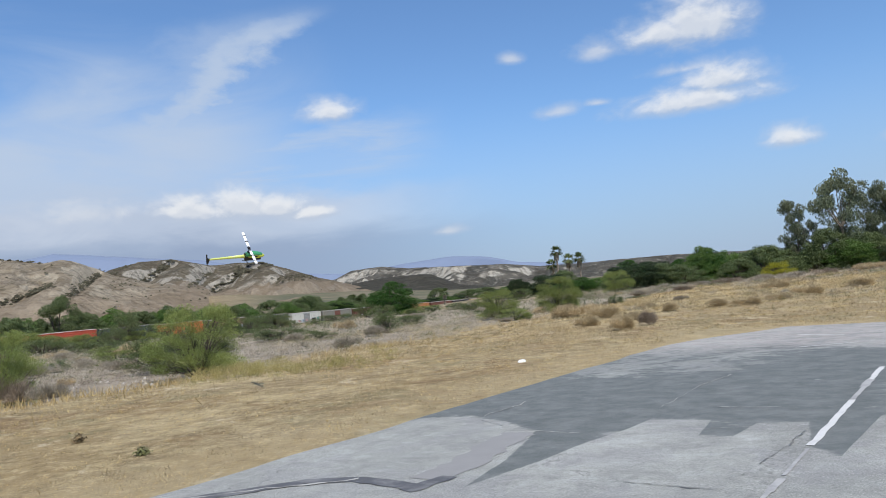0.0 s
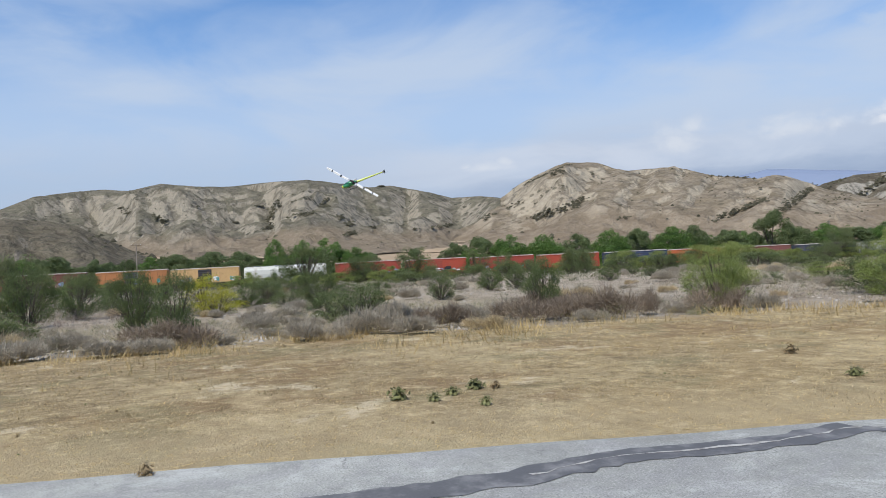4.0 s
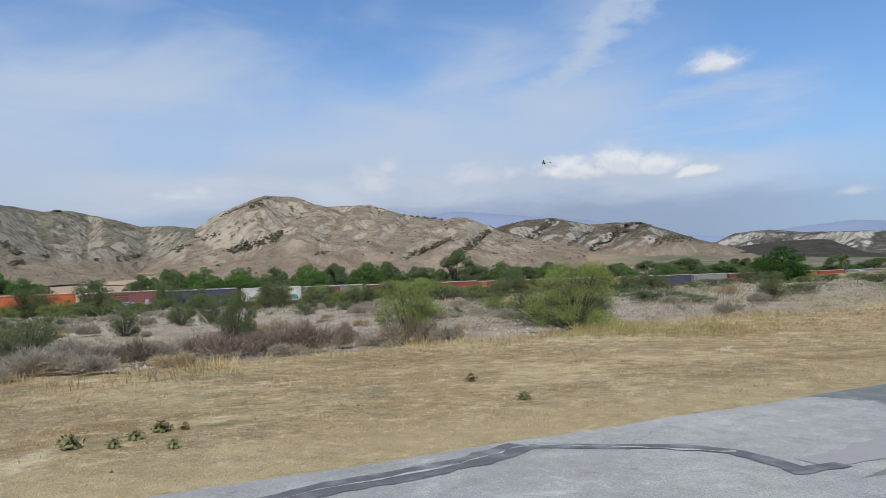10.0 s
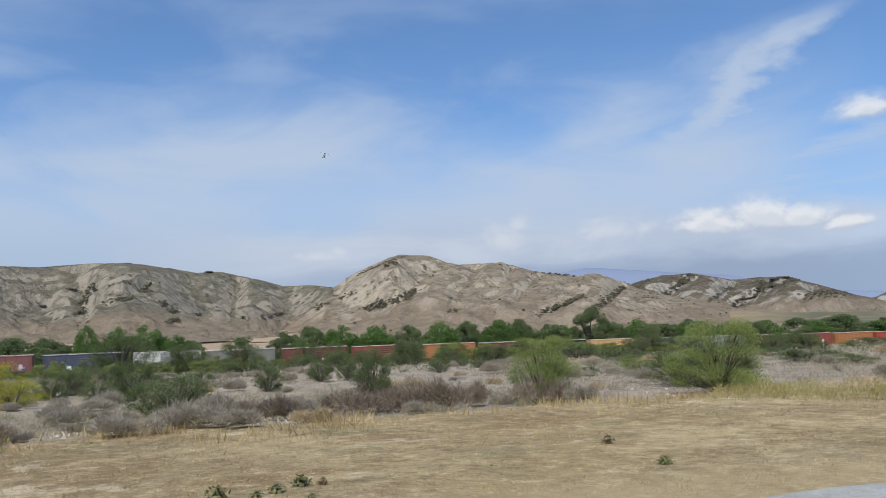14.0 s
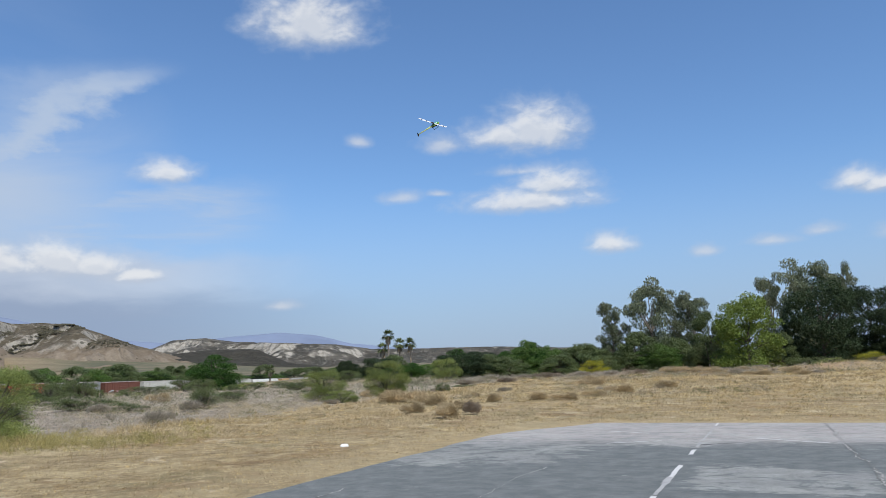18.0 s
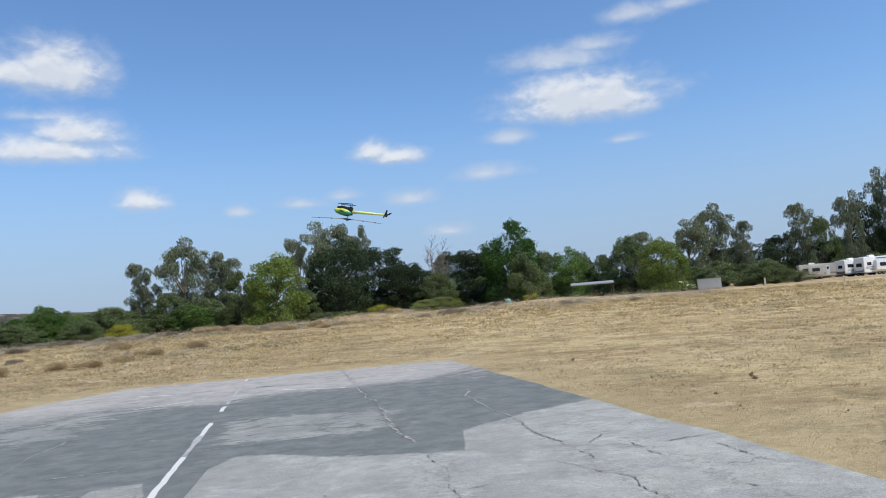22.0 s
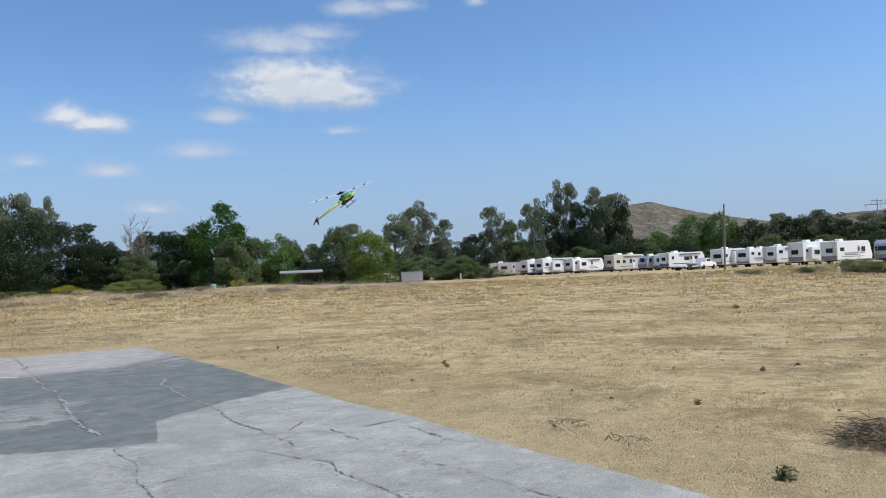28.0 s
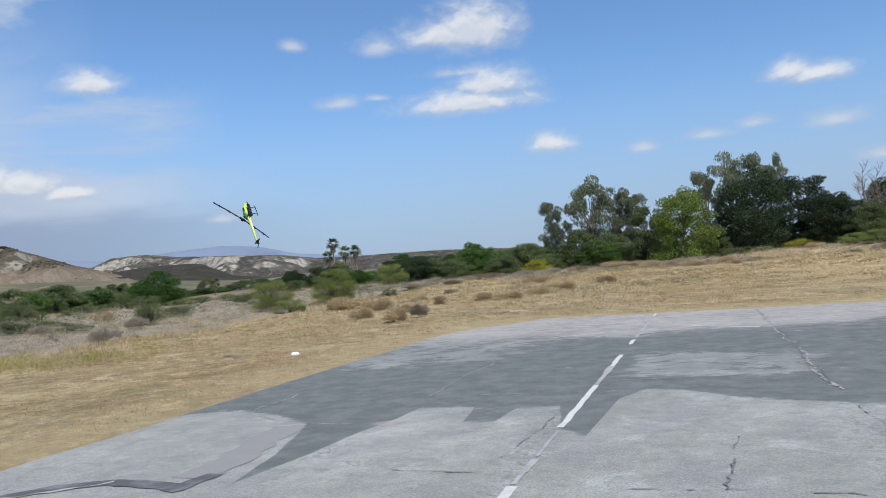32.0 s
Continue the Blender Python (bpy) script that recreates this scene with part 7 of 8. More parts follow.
camper(-77.3, 9.0, 3.2, 1, 3, "motorhome", "cream motorhome with brown trim", -120)
camper(-79.6, 6.5, 2.7, 2, 0, "round", "silver-grey rounded travel trailer", -128)
camper(-81.1, 8.5, 3.0, 0, 2, "trailer", "white travel trailer with dark side windows", -128)
camper(-84.6, 7.5, 3.1, 0, 0, "fifth", "white fifth-wheel trailer behind the pole")
camper(-86.3, 6.8, 2.85, 0, 0, "trailer", "white travel trailer with grey rear")
camper(-88.0, 7.2, 3.0, 0, 1, "trailer", "white travel trailer with roof air conditioner")
camper(-89.6, 9.5, 3.4, 0, 0, "fifth", "tall white toy hauler trailer with grey rear ramp")
camper(-91.6, 9.0, 3.2, 0, 0, "motorhome", "white motorhome with grey stripe")
camper(-94.7, 7.0, 3.0, 2, 0, "round", "silver rounded travel trailer")
camper(-96.3, 8.0, 3.0, 0, 2, "trailer", "white travel trailer with blue stripe")


def pickup(az, d, turn, coat, label):
    x, y, _ = polar(az, d)
    c = new("pickup_truck")
    c.matrix_basis = pose(x, y, float(ground_z(x, y)), 0, 0, turn)
    low = [(-2.6, 0.45), (2.55, 0.45), (2.65, 0.75), (2.5, 1.05), (1.3, 1.12), (-2.6, 1.1)]
    cab = [(-0.75, 1.08), (1.35, 1.08), (0.75, 1.72), (-0.55, 1.74)]
    part("body", Mb().loft([[(a, s, b) for a, b in low] for s in (-0.95, 0.95)]), coat, c, bevel=0.05)
    part("cab", Mb().loft([[(a, s * (1 if b < 1.5 else 0.82), b) for a, b in cab] for s in (-0.9, 0.9)]), coat, c, bevel=0.03)
    for s in (-1, 1):
        part("side_window", Mb().loft([[(a, s * (0.885 - (b - 1.1) * 0.22), b) for a, b in ((-0.5, 1.18), (1.0, 1.18), (0.65, 1.62), (-0.42, 1.62))], [(a, s * (0.905 - (b - 1.1) * 0.22), b) for a, b in ((-0.5, 1.18), (1.0, 1.18), (0.65, 1.62), (-0.42, 1.62))]]), DARK_GLASS, c)
        for q in (-1.65, 1.65):
            part("wheel", Mb().tube([(q, s * 0.72, 0.36), (q, s * 0.97, 0.36)], [0.36, 0.36], 14), RUBBER, c)
        part("headlight", Mb().box(2.6, s * 0.72, 0.75, 0.08, 0.3, 0.18), GREY_METAL, c)
    part("windscreen", Mb().loft([[(1.29 - q * 0.55, s, 1.16 + q * 0.5) for s in (-0.75, 0.75)] + [(1.33 - q * 0.55, s, 1.18 + q * 0.5) for s in (0.75, -0.75)] for q in (0, 1)]), DARK_GLASS, c)
    part("bumper", Mb().box(2.66, 0, 0.42, 0.12, 1.8, 0.2), GREY_METAL, c)
    return tagged(c, label, "truck")


pickup(-83.7, 128, -20, WHITE_PAINT, "white pickup truck parked among trailers")
pickup(-61.2, 139, 60, WHITE_PAINT, "white pickup truck parked under the trees")


def boat_trailer():
    x, y, _ = polar(-82.6, 124)
    c = new("flat_trailer")
    c.matrix_basis = pose(x, y, float(ground_z(x, y)), 0, 0, -20)
    part("bed", Mb().box(0, 0, 0.5, 4.2, 1.9, 0.14), WHITE_PAINT, c)
    part("ramp", Mb().box(0, 0, 0, 1.6, 1.7, 0.06, pose(2.2, 0, 0.5, 0, 28, 0)), GREY_METAL, c)
    for q in (-1.3, -0.5):
        for s in (-1, 1): part("wheel", Mb().tube([(q, s * 0.85, 0.34), (q, s * 1.05, 0.34)], [0.34, 0.34], 14), RUBBER, c)
    tagged(c, "white flatbed trailer with raised ramp", "trailer")


boat_trailer()


def sheds():
    x, y, _ = polar(-55.0, 126)
    c = new("carport")
    c.matrix_basis = pose(x, y, float(ground_z(x, y)), 0, 0, -52)
    part("roof", Mb().loft([[(a, b, h) for b, h in ((-2.4, 2.3), (-2.4, 2.42), (0, 2.75), (2.4, 2.42), (2.4, 2.3), (0, 2.62))] for a in (-3.3, 3.3)]), GREY_METAL, c, "pale corrugated metal roof")
    for a in (-3.1, 0, 3.1):
        for b in (-2.2, 2.2): part("post", Mb().tube([(a, b, -0.1), (a, b, 2.4)], [0.04, 0.04], 8), WOOD_POLE, c)
    tagged(c, "open carport with a pale metal roof", "carport")
    x, y, _ = polar(-63.0, 134)
    c = new("storage_container")
    c.matrix_basis = pose(x, y, float(ground_z(x, y)), 0, 0, -60)
    b = Mb().box(0, 0, 0.1, 3.6, 2.2, 1.6)
    for i in range(12):
        for s in (-1, 1): b.box(-1.65 + i * 0.3, s * 1.1, 0.15, 0.14, 0.06, 1.5)
    part("body", b, surface("chalky_metal", (0.55, 0.55, 0.53), 0.6, 0.2, 0.2, 1), c)
    part("lid", Mb().box(0, 0, 1.7, 3.7, 2.3, 0.08), GREY_METAL, c)
    tagged(c, "pale corrugated storage container", "container")
    x, y, _ = polar(-48.9, 116)
    c = new("water_tank")
    c.matrix_basis = pose(x, y, float(ground_z(x, y)))
    part("tank", Mb().loft([[(math.cos(t) * r, math.sin(t) * r, h) for t in (2 * math.pi * j / 16 for j in range(16))] for h, r in ((0, 0.4), (0.7, 0.42), (0.8, 0.33), (0.86, 0.12))]), surface("green_plastic", (0.2, 0.42, 0.36), 0.5), c)
    part("cap", Mb().tube([(0, 0, 0.85), (0, 0, 0.92)], [0.13, 0.12], 10), BLACK, c)
    tagged(c, "small pale green plastic water tank", "tank")
    rng = random.Random(3)
    for i in range(9):       # low rails by the tree line
        az = -47.4 - i * 0.55
        x, y, _ = polar(az, 117)
        c = part("fence_post", Mb().box(0, 0, -0.1, 0.12, 0.12, 1.0 + rng.uniform(-0.2, 0.1)), WOOD_POLE)
        c.matrix_basis = pose(x, y, float(ground_z(x, y)), 0, rng.uniform(-3, 3), az)
        tagged(c, "grey weathered wooden fence post", "post", "posts by the trees")


sheds()
for a, e in ((-66.58, -0.62), (-71.35, -0.92), (-74.36, -1.01), (-77.97, -1.01), (-82.22, -1.27), (-83.73, -1.37), (-85.58, -1.37), (-92.13, -1.33)):
    d = 90.0
    for _ in range(8):
        x, y, _z = polar(a, d)
        d = 0.5 * d + 0.5 * (1.6 - float(ground_z(x, y))) / math.tan(radians(-e))
    x, y, _z = polar(a, d)
    p = new("marker_post")
    p.matrix_basis = pose(x, y, float(ground_z(x, y)), 0, 0, a)
    h = d * math.tan(radians(0.62))
    part("post", Mb().box(0, 0, -0.1, 0.2, 0.2, h + 0.1), surface("post_wood", (0.84, 0.73, 0.52), 0.85, vary=0.2), p, bevel=0.01)
    part("cap", Mb().loft([[(q * s, q2 * s, h + z) for q, q2 in ((-0.08, -0.08), (0.08, -0.08), (0.08, 0.08), (-0.08, 0.08))] for s, z in ((1, 0), (0.3, 0.04))]), WHITE_PAINT, p)
    tagged(p, "pale wooden marker post at the field's edge", "post", "marker posts")


def palm(az, d, el_top, seed):
    rng = random.Random(seed)
    x, y, _ = polar(az, d)
    z = float(ground_z(x, y))
    h = 1.6 + d * math.tan(radians(el_top)) - z
    t = new("fan_palm")
    t.matrix_basis = pose(x, y, z, 0, 0, rng.uniform(0, 360))
    top = h - 1.4
    part("trunk", Mb().tube([(0, 0, -0.2), (0.1, 0, top * 0.5), (0.05, 0.1, top)], [0.36, 0.25, 0.22], 10), BARK, t)
    g, s = Mb(), Mb()
    for i in range(64):
        a, lift = rng.uniform(0, 6.28), math.asin(rng.uniform(-0.55, 0.97))
        d3 = Vector((math.cos(a) * math.cos(lift), math.sin(a) * math.cos(lift), math.sin(lift)))
        side = d3.cross(Vector((0, 0, 1))).normalized()
        base = Vector((0.05, 0.1, top)) + d3 * 0.9
        for j in range(9):
            q = (j - 4) / 4
            tip = base + (d3 * 1.1 + side * q * 0.5 + d3.cross(side) * rng.uniform(-0.3, 0.3)).normalized() * rng.uniform(0.8, 1.5) - Vector((0, 0, 0.25))
            g.add([base - side * 0.09, base + side * 0.09, tip + side * 0.06, tip - side * 0.06], [(0, 1, 2, 3)])
    for i in range(150):
        a, q = rng.uniform(0, 6.28), rng.uniform(0.1, 2.4)
        p0 = Vector((0.05 + math.cos(a) * 0.35, 0.1 + math.sin(a) * 0.35, top - q * 0.6))
        p1 = p0 + Vector((math.cos(a) * 0.45, math.sin(a) * 0.45, -rng.uniform(0.8, 1.6)))
        w = Vector((-math.sin(a), math.cos(a), 0)) * 0.12
        s.add([p0 - w, p0 + w, p1 + w, p1 - w], [(0, 1, 2, 3)])
    part("fronds", g, LEAF_OLIVE, t, "green fan-shaped fronds")
    part("dead_skirt", s, TWIG_GREY, t, "hanging skirt of dead fronds")
    return tagged(t, "tall fan palm with dead frond skirt", "palm", "fan palms")


palm(-7.1, 235, 3.13, 1)
palm(-7.9, 240, 2.5, 2)
palm(-8.7, 238, 2.5, 3)
palm(-6.7, 242, 2.2, 4)
palm(1.3, 300, 0.9, 5)


def dead_tree(az, d, el_top):
    rng = random.Random(12)
    x, y, _ = polar(az, d)
    z = float(ground_z(x, y))
    h = 1.6 + d * math.tan(radians(el_top)) - z
    t = new("dead_tree")
    t.matrix_basis = pose(x, y, z)
    w = Mb().tube([(0, 0, -0.2), (0.1, 0, h * 0.5), (-0.2, 0.1, h * 0.9)], [0.2, 0.12, 0.03], 7)
    part("trunk", w, BARK, t)
    b = Mb()
    for i in range(34):
        q = rng.uniform(0.45, 0.95)
        a = rng.uniform(0, 6.28)
        p = Vector((0, 0, h * q))
        e = p + Vector((math.cos(a) * 1.6, math.sin(a) * 1.6, rng.uniform(0.8, 2.2)))
        b.tube([p, (p + e) / 2 + Vector((0, 0, -0.2)), e], [0.045, 0.03, 0.012], 4)
        for k2 in range(3):
            b.tube([(p + e) / 2, (p + e) / 2 + Vector((rng.uniform(-1, 1), rng.uniform(-1, 1), rng.uniform(0.3, 1.4)))], [0.02, 0.009], 4)
    part("branch", b, BARK, t)
    tagged(t, "bare grey dead tree among green trees", "tree")


dead_tree(-43.6, 143, 4.6)
dead_tree(-44.4, 144, 4.3)


def pylon(az, d, h):
    x, y, _ = polar(az, d)
    t = new("power_pylon")
    t.matrix_basis = pose(x, y, float(ground_z(x, y)), 0, 0, az + 20)
    legs = Mb()
    for q in (-5, 5): legs.tube([(q, 0, 0), (q, 0, h)], [0.3, 0.2], 6)
    part("legs", legs, GREY_METAL, t)
    arm = Mb().box(0, 0, h - 2.6, 22, 0.3, 0.3).box(0, 0, h - 0.8, 16, 0.25, 0.25)
    for i in range(9): arm.tube([(-8 + i * 2, 0, h - 2.5), (-7 + i * 2, 0, h - 0.8)], [0.12, 0.12], 4)
    part("crossarm", arm, GREY_METAL, t)
    for q in (-10, -3.5, 3.5, 10): part("insulator", Mb().tube([(q, 0, h - 2.6), (q, 0, h - 4.2)], [0.12, 0.12], 6), GREY_METAL, t)
    tagged(t, "grey steel H-frame power pylon beyond the trees", "pylon")


pylon(-95.2, 420, 25)


# ---- small things on the field ----
def weed_kind(seed, leaf, label, n=260):
    rng = np.random.default_rng(seed)
    a, t = rng.uniform(0, 6.28, n), rng.uniform(0, 1.3, n)
    L = rng.uniform(0.2, 0.55, n)
    d = np.stack([np.cos(a) * np.sin(t), np.sin(a) * np.sin(t), np.cos(t) * 1.2], 1)
    b = d * (L * rng.uniform(0.1, 0.7, n))[:, None]
    u = rng.normal(size=(n, 3))
    u /= np.linalg.norm(u, axis=1)[:, None]
    v = np.cross(u, d)
    s = rng.uniform(0.05, 0.11, (n, 1))
    P = np.stack([b - u * s, b + v * s * 0.5, b + u * s, b - v * s * 0.5], 1)
    P[:, :, 2] = np.maximum(P[:, :, 2], 0.0)
    return tagged(part("weed", quads("weed", P.reshape(-1, 3)), leaf), label, "weed", "weeds on the field")


def weeds():
    rng = random.Random(31)
    green, dry = weed_kind(1, WEED, "low grey-green weed on the dry field"), weed_kind(2, foliage("dried_weed", (0.24, 0.18, 0.1), (0.31, 0.23, 0.13)), "small dried dark weed on the field")
    spots = [(-7.79, 5.63, 0.34, 0), (-4.31, 10.12, 0.3, 0), (-7.59, 6.72, 0.32, 0), (-7.34, 5.84, 0.22, 0), (-7.49, 6.25, 0.26, 0), (-7.41, 6.9, 0.2, 1), (-6.66, 6.05, 0.2, 0), (-5.93, 11.74, 0.28, 1), (-6.62, 2.18, 0.2, 1), (6.33, 0.2, 0.22, 0), (10.75, 5.55, 0.1, 1), (9.24, 1.16, 0.12, 1),
             (12.17, 0.6, 0.12, 1), (12.84, 0.15, 0.12, 1), (12.38, 5.7, 0.14, 1), (12.7, 5.9, 0.12, 1), (15.52, 11.62, 0.13, 1), (27.9, 2.1, 0.25, 1), (37.6, 35.8, 0.3, 1)]
    while len(spots) < 210:
        az = rng.uniform(-98, 80)
        d = 8 + 45 * rng.random() ** 1.4
        x, y, _ = polar(az, d)
        n, al = x * ACROSS[0] + y * ACROSS[1], x * ALONG[0] + y * ALONG[1]
        if -7.4 < n < 5.2 and al < 24.5 or n < -20: continue
        if n > 0 or rng.random() < 0.35: spots.append((x, y, rng.uniform(0.025, 0.065), int(rng.random() < 0.75)))
    first = set()
    for x, y, s, kind in spots:
        src = (green, dry)[kind]
        m = pose(x, y, float(ground_z(x, y)) - 0.005, 0, 0, rng.uniform(0, 360))
        if kind in first: ob = copy_thing(src, m)
        else:
            ob = src
            ob.matrix_basis = m
            first.add(kind)
        ob.scale = (s * 1.5, s * 1.5, s * rng.uniform(1.0, 1.7))


weeds()


def brush_pile(x, y, r, h, n, seed):
    rng = random.Random(seed)
    mb = Mb()
    z = float(ground_z(x, y))
    for i in range(n):
        a, q = rng.uniform(0, 6.28), r * rng.random() ** 0.6
        p = Vector((math.cos(a) * q, math.sin(a) * q, h * (1 - (q / r) ** 2) * rng.random() + 0.01))
        b = rng.uniform(0, 6.28)
        e = p + Vector((math.cos(b), math.sin(b), rng.uniform(-0.2, 0.35))) * rng.uniform(0.15, 0.45) * r * 1.6
        e.z = max(0.005, e.z)
        mb.tube([p, (p + e) / 2 + Vector((0, 0, rng.uniform(0, 0.05))), e], [0.004, 0.0035, 0.002], 3)
    ob = tagged(part("brush_pile", mb, TWIG_DARK), kind="stuff")
    ob.matrix_basis = pose(x, y, z)
    tagged(ob, "pile of dry brown twigs on the grass", "brush pile")


brush_pile(7.62, -0.5, 0.32, 0.2, 420, 4)
brush_pile(7.8, 2.3, 0.25, 0.05, 24, 5)
brush_pile(7.25, 1.55, 0.22, 0.04, 18, 6)


def litter():
    rng = random.Random(8)
    mb = Mb()
    rings = [[((0.08 + 0.03 * rng.random()) * math.cos(t) * q, (0.05 + 0.02 * rng.random()) * math.sin(t) * q, h) for t in (2 * math.pi * j / 10 for j in range(10))] for q, h in ((1, 0), (1.05, 0.03), (0.6, 0.065))]
    ob = part("crumpled_litter", mb.loft(rings), WHITE_PAINT)
    x, y = 1.25, 18.58
    ob.matrix_basis = pose(x, y, float(ground_z(x, y)))
    tagged(ob, "crumpled white litter on the dry grass", "litter")


litter()


def stones():
    """Pale cobbles of the wash, and straw litter along the runway's edge."""
    rng = np.random.default_rng(15)
    n = 9000
    a, d = np.radians(rng.uniform(-12, 86, n)), 17 + 60 * rng.random(n) ** 1.5
    x, y = -np.sin(a) * d, np.cos(a) * d
    ac, al = x * ACROSS[0] + y * ACROSS[1], x * ALONG[0] + y * ALONG[1]
    keep = (ac < -19.3 - 0.1 * al) & (fbm(x / 4, y / 4, 6, 3) > rng.uniform(0.3, 0.65, n))
    x, y = x[keep], y[keep]
    n = len(x)
    z = ground_z(x, y)
    s = rng.uniform(0.03, 0.1, n)
    unit = np.array([(1, 0, 0), (0, 1, 0), (-1, 0, 0), (0, -1, 0), (0, 0, 0.75), (0, 0, -0.3)])
    P = unit[None] * s[:, None, None] * rng.uniform(0.65, 1.35, (n, 6, 3)) + np.stack([x, y, z], 1)[:, None]
    base = np.array([(0, 1, 4), (1, 2, 4), (2, 3, 4), (3, 0, 4), (1, 0, 5), (2, 1, 5), (3, 2, 5), (0, 3, 5)])
    F = (base[None] + 6 * np.arange(n)[:, None, None]).reshape(-1, 3)
    me = bpy.data.meshes.new("cobbles")
    me.from_pydata(P.reshape(-1, 3).tolist(), [], F.tolist())
    tagged(part("cobbles", me, surface("cobble", (0.34, 0.31, 0.265), 0.9, vary=0.2, island=0.35)), "pale grey cobbles in the dry wash", "stones", kind="stuff")
    n = 5200
    al, side = rng.uniform(-4, 23, n), rng.random(n) < 0.65
    ac = np.where(side, 4.5 + rng.exponential(0.9, n), -7.0 - rng.exponential(0.6, n))
    x, y = al * ALONG[0] + ac * ACROSS[0], al * ALONG[1] + ac * ACROSS[1]
    z = ground_z(x, y) + 0.006
    t, L = rng.uniform(0, 6.28, n), rng.uniform(0.015, 0.06, n)
    u = np.stack([np.cos(t) * L, np.sin(t) * L, rng.uniform(-0.1, 0.2, n) * L], 1)
    w = np.stack([-np.sin(t), np.cos(t), t * 0], 1) * 0.004
    c = np.stack([x, y, z], 1)
    P = np.stack([c - u - w, c - u + w, c + u + w, c + u - w], 1).reshape(-1, 3)
    tagged(part("straw_litter", quads("straw_litter", P), STRAW), "loose straw and stalks along the runway's edge", "straw", kind="stuff")


stones()


def hill_brush():
    """Dark shrubs scattered over the slopes."""
    rng = np.random.default_rng(44)
    V, F = [], []
    unit = np.array([(1, 0, 0.1), (0.5, 0.87, 0), (-0.5, 0.87, 0.1), (-1, 0, 0), (-0.5, -0.87, 0.1), (0.5, -0.87, 0), (0.6, 0.3, 0.75), (-0.4, 0.55, 0.7), (-0.3, -0.5, 0.8), (0.4, -0.4, 0.9), (0, 0, 1.05)])
    faces = [(0, 1, 6), (1, 2, 7), (1, 7, 6), (2, 3, 7), (3, 4, 8), (3, 8, 7), (4, 5, 9), (4, 9, 8), (5, 0, 9), (0, 6, 9), (6, 7, 10), (7, 8, 10), (8, 9, 10), (9, 6, 10)]
    for P, n in ((slope_a, 2600), (slope_b, 1100), (slope_c, 1000), (slope_d, 1500)):
        rows, cols = P.shape[:2]
        i, j = rng.integers(6, 88, n), rng.integers(2, cols - 2, n)
        c = P[i, j]
        hollow = P[i, np.clip(j - 5, 0, cols - 1), 2] + P[i, np.clip(j + 5, 0, cols - 1), 2] - 2 * c[:, 2]
        keep = (hollow > rng.uniform(-2.5, 4.0, n)) & (fbm(c[:, 0] / 60, c[:, 1] / 60, 12, 3) > 0.4)
        for p in c[keep]:
            s = rng.uniform(0.5, 1.3) * (1.9 if rng.random() > 0.9 else 1)
            o = len(V)
            V += (unit * (s, s, s * 0.8) * rng.uniform(0.7, 1.3, (11, 3)) + p + rng.uniform(-3, 3, 3) * (1, 1, 0)).tolist()
            F += [tuple(k2 + o for k2 in f) for f in faces]
    # denser dark patches in hollows: azimuth, elevation, spread, number
    def shrub(p, size, spread):
        o = len(V)
        V.extend((unit * (size, size, size * 0.75) * rng.uniform(0.7, 1.3, (11, 3)) + p + rng.uniform(-spread, spread, 3) * (1, 1, 0)).tolist())
        F.extend(tuple(k2 + o for k2 in f) for f in faces)

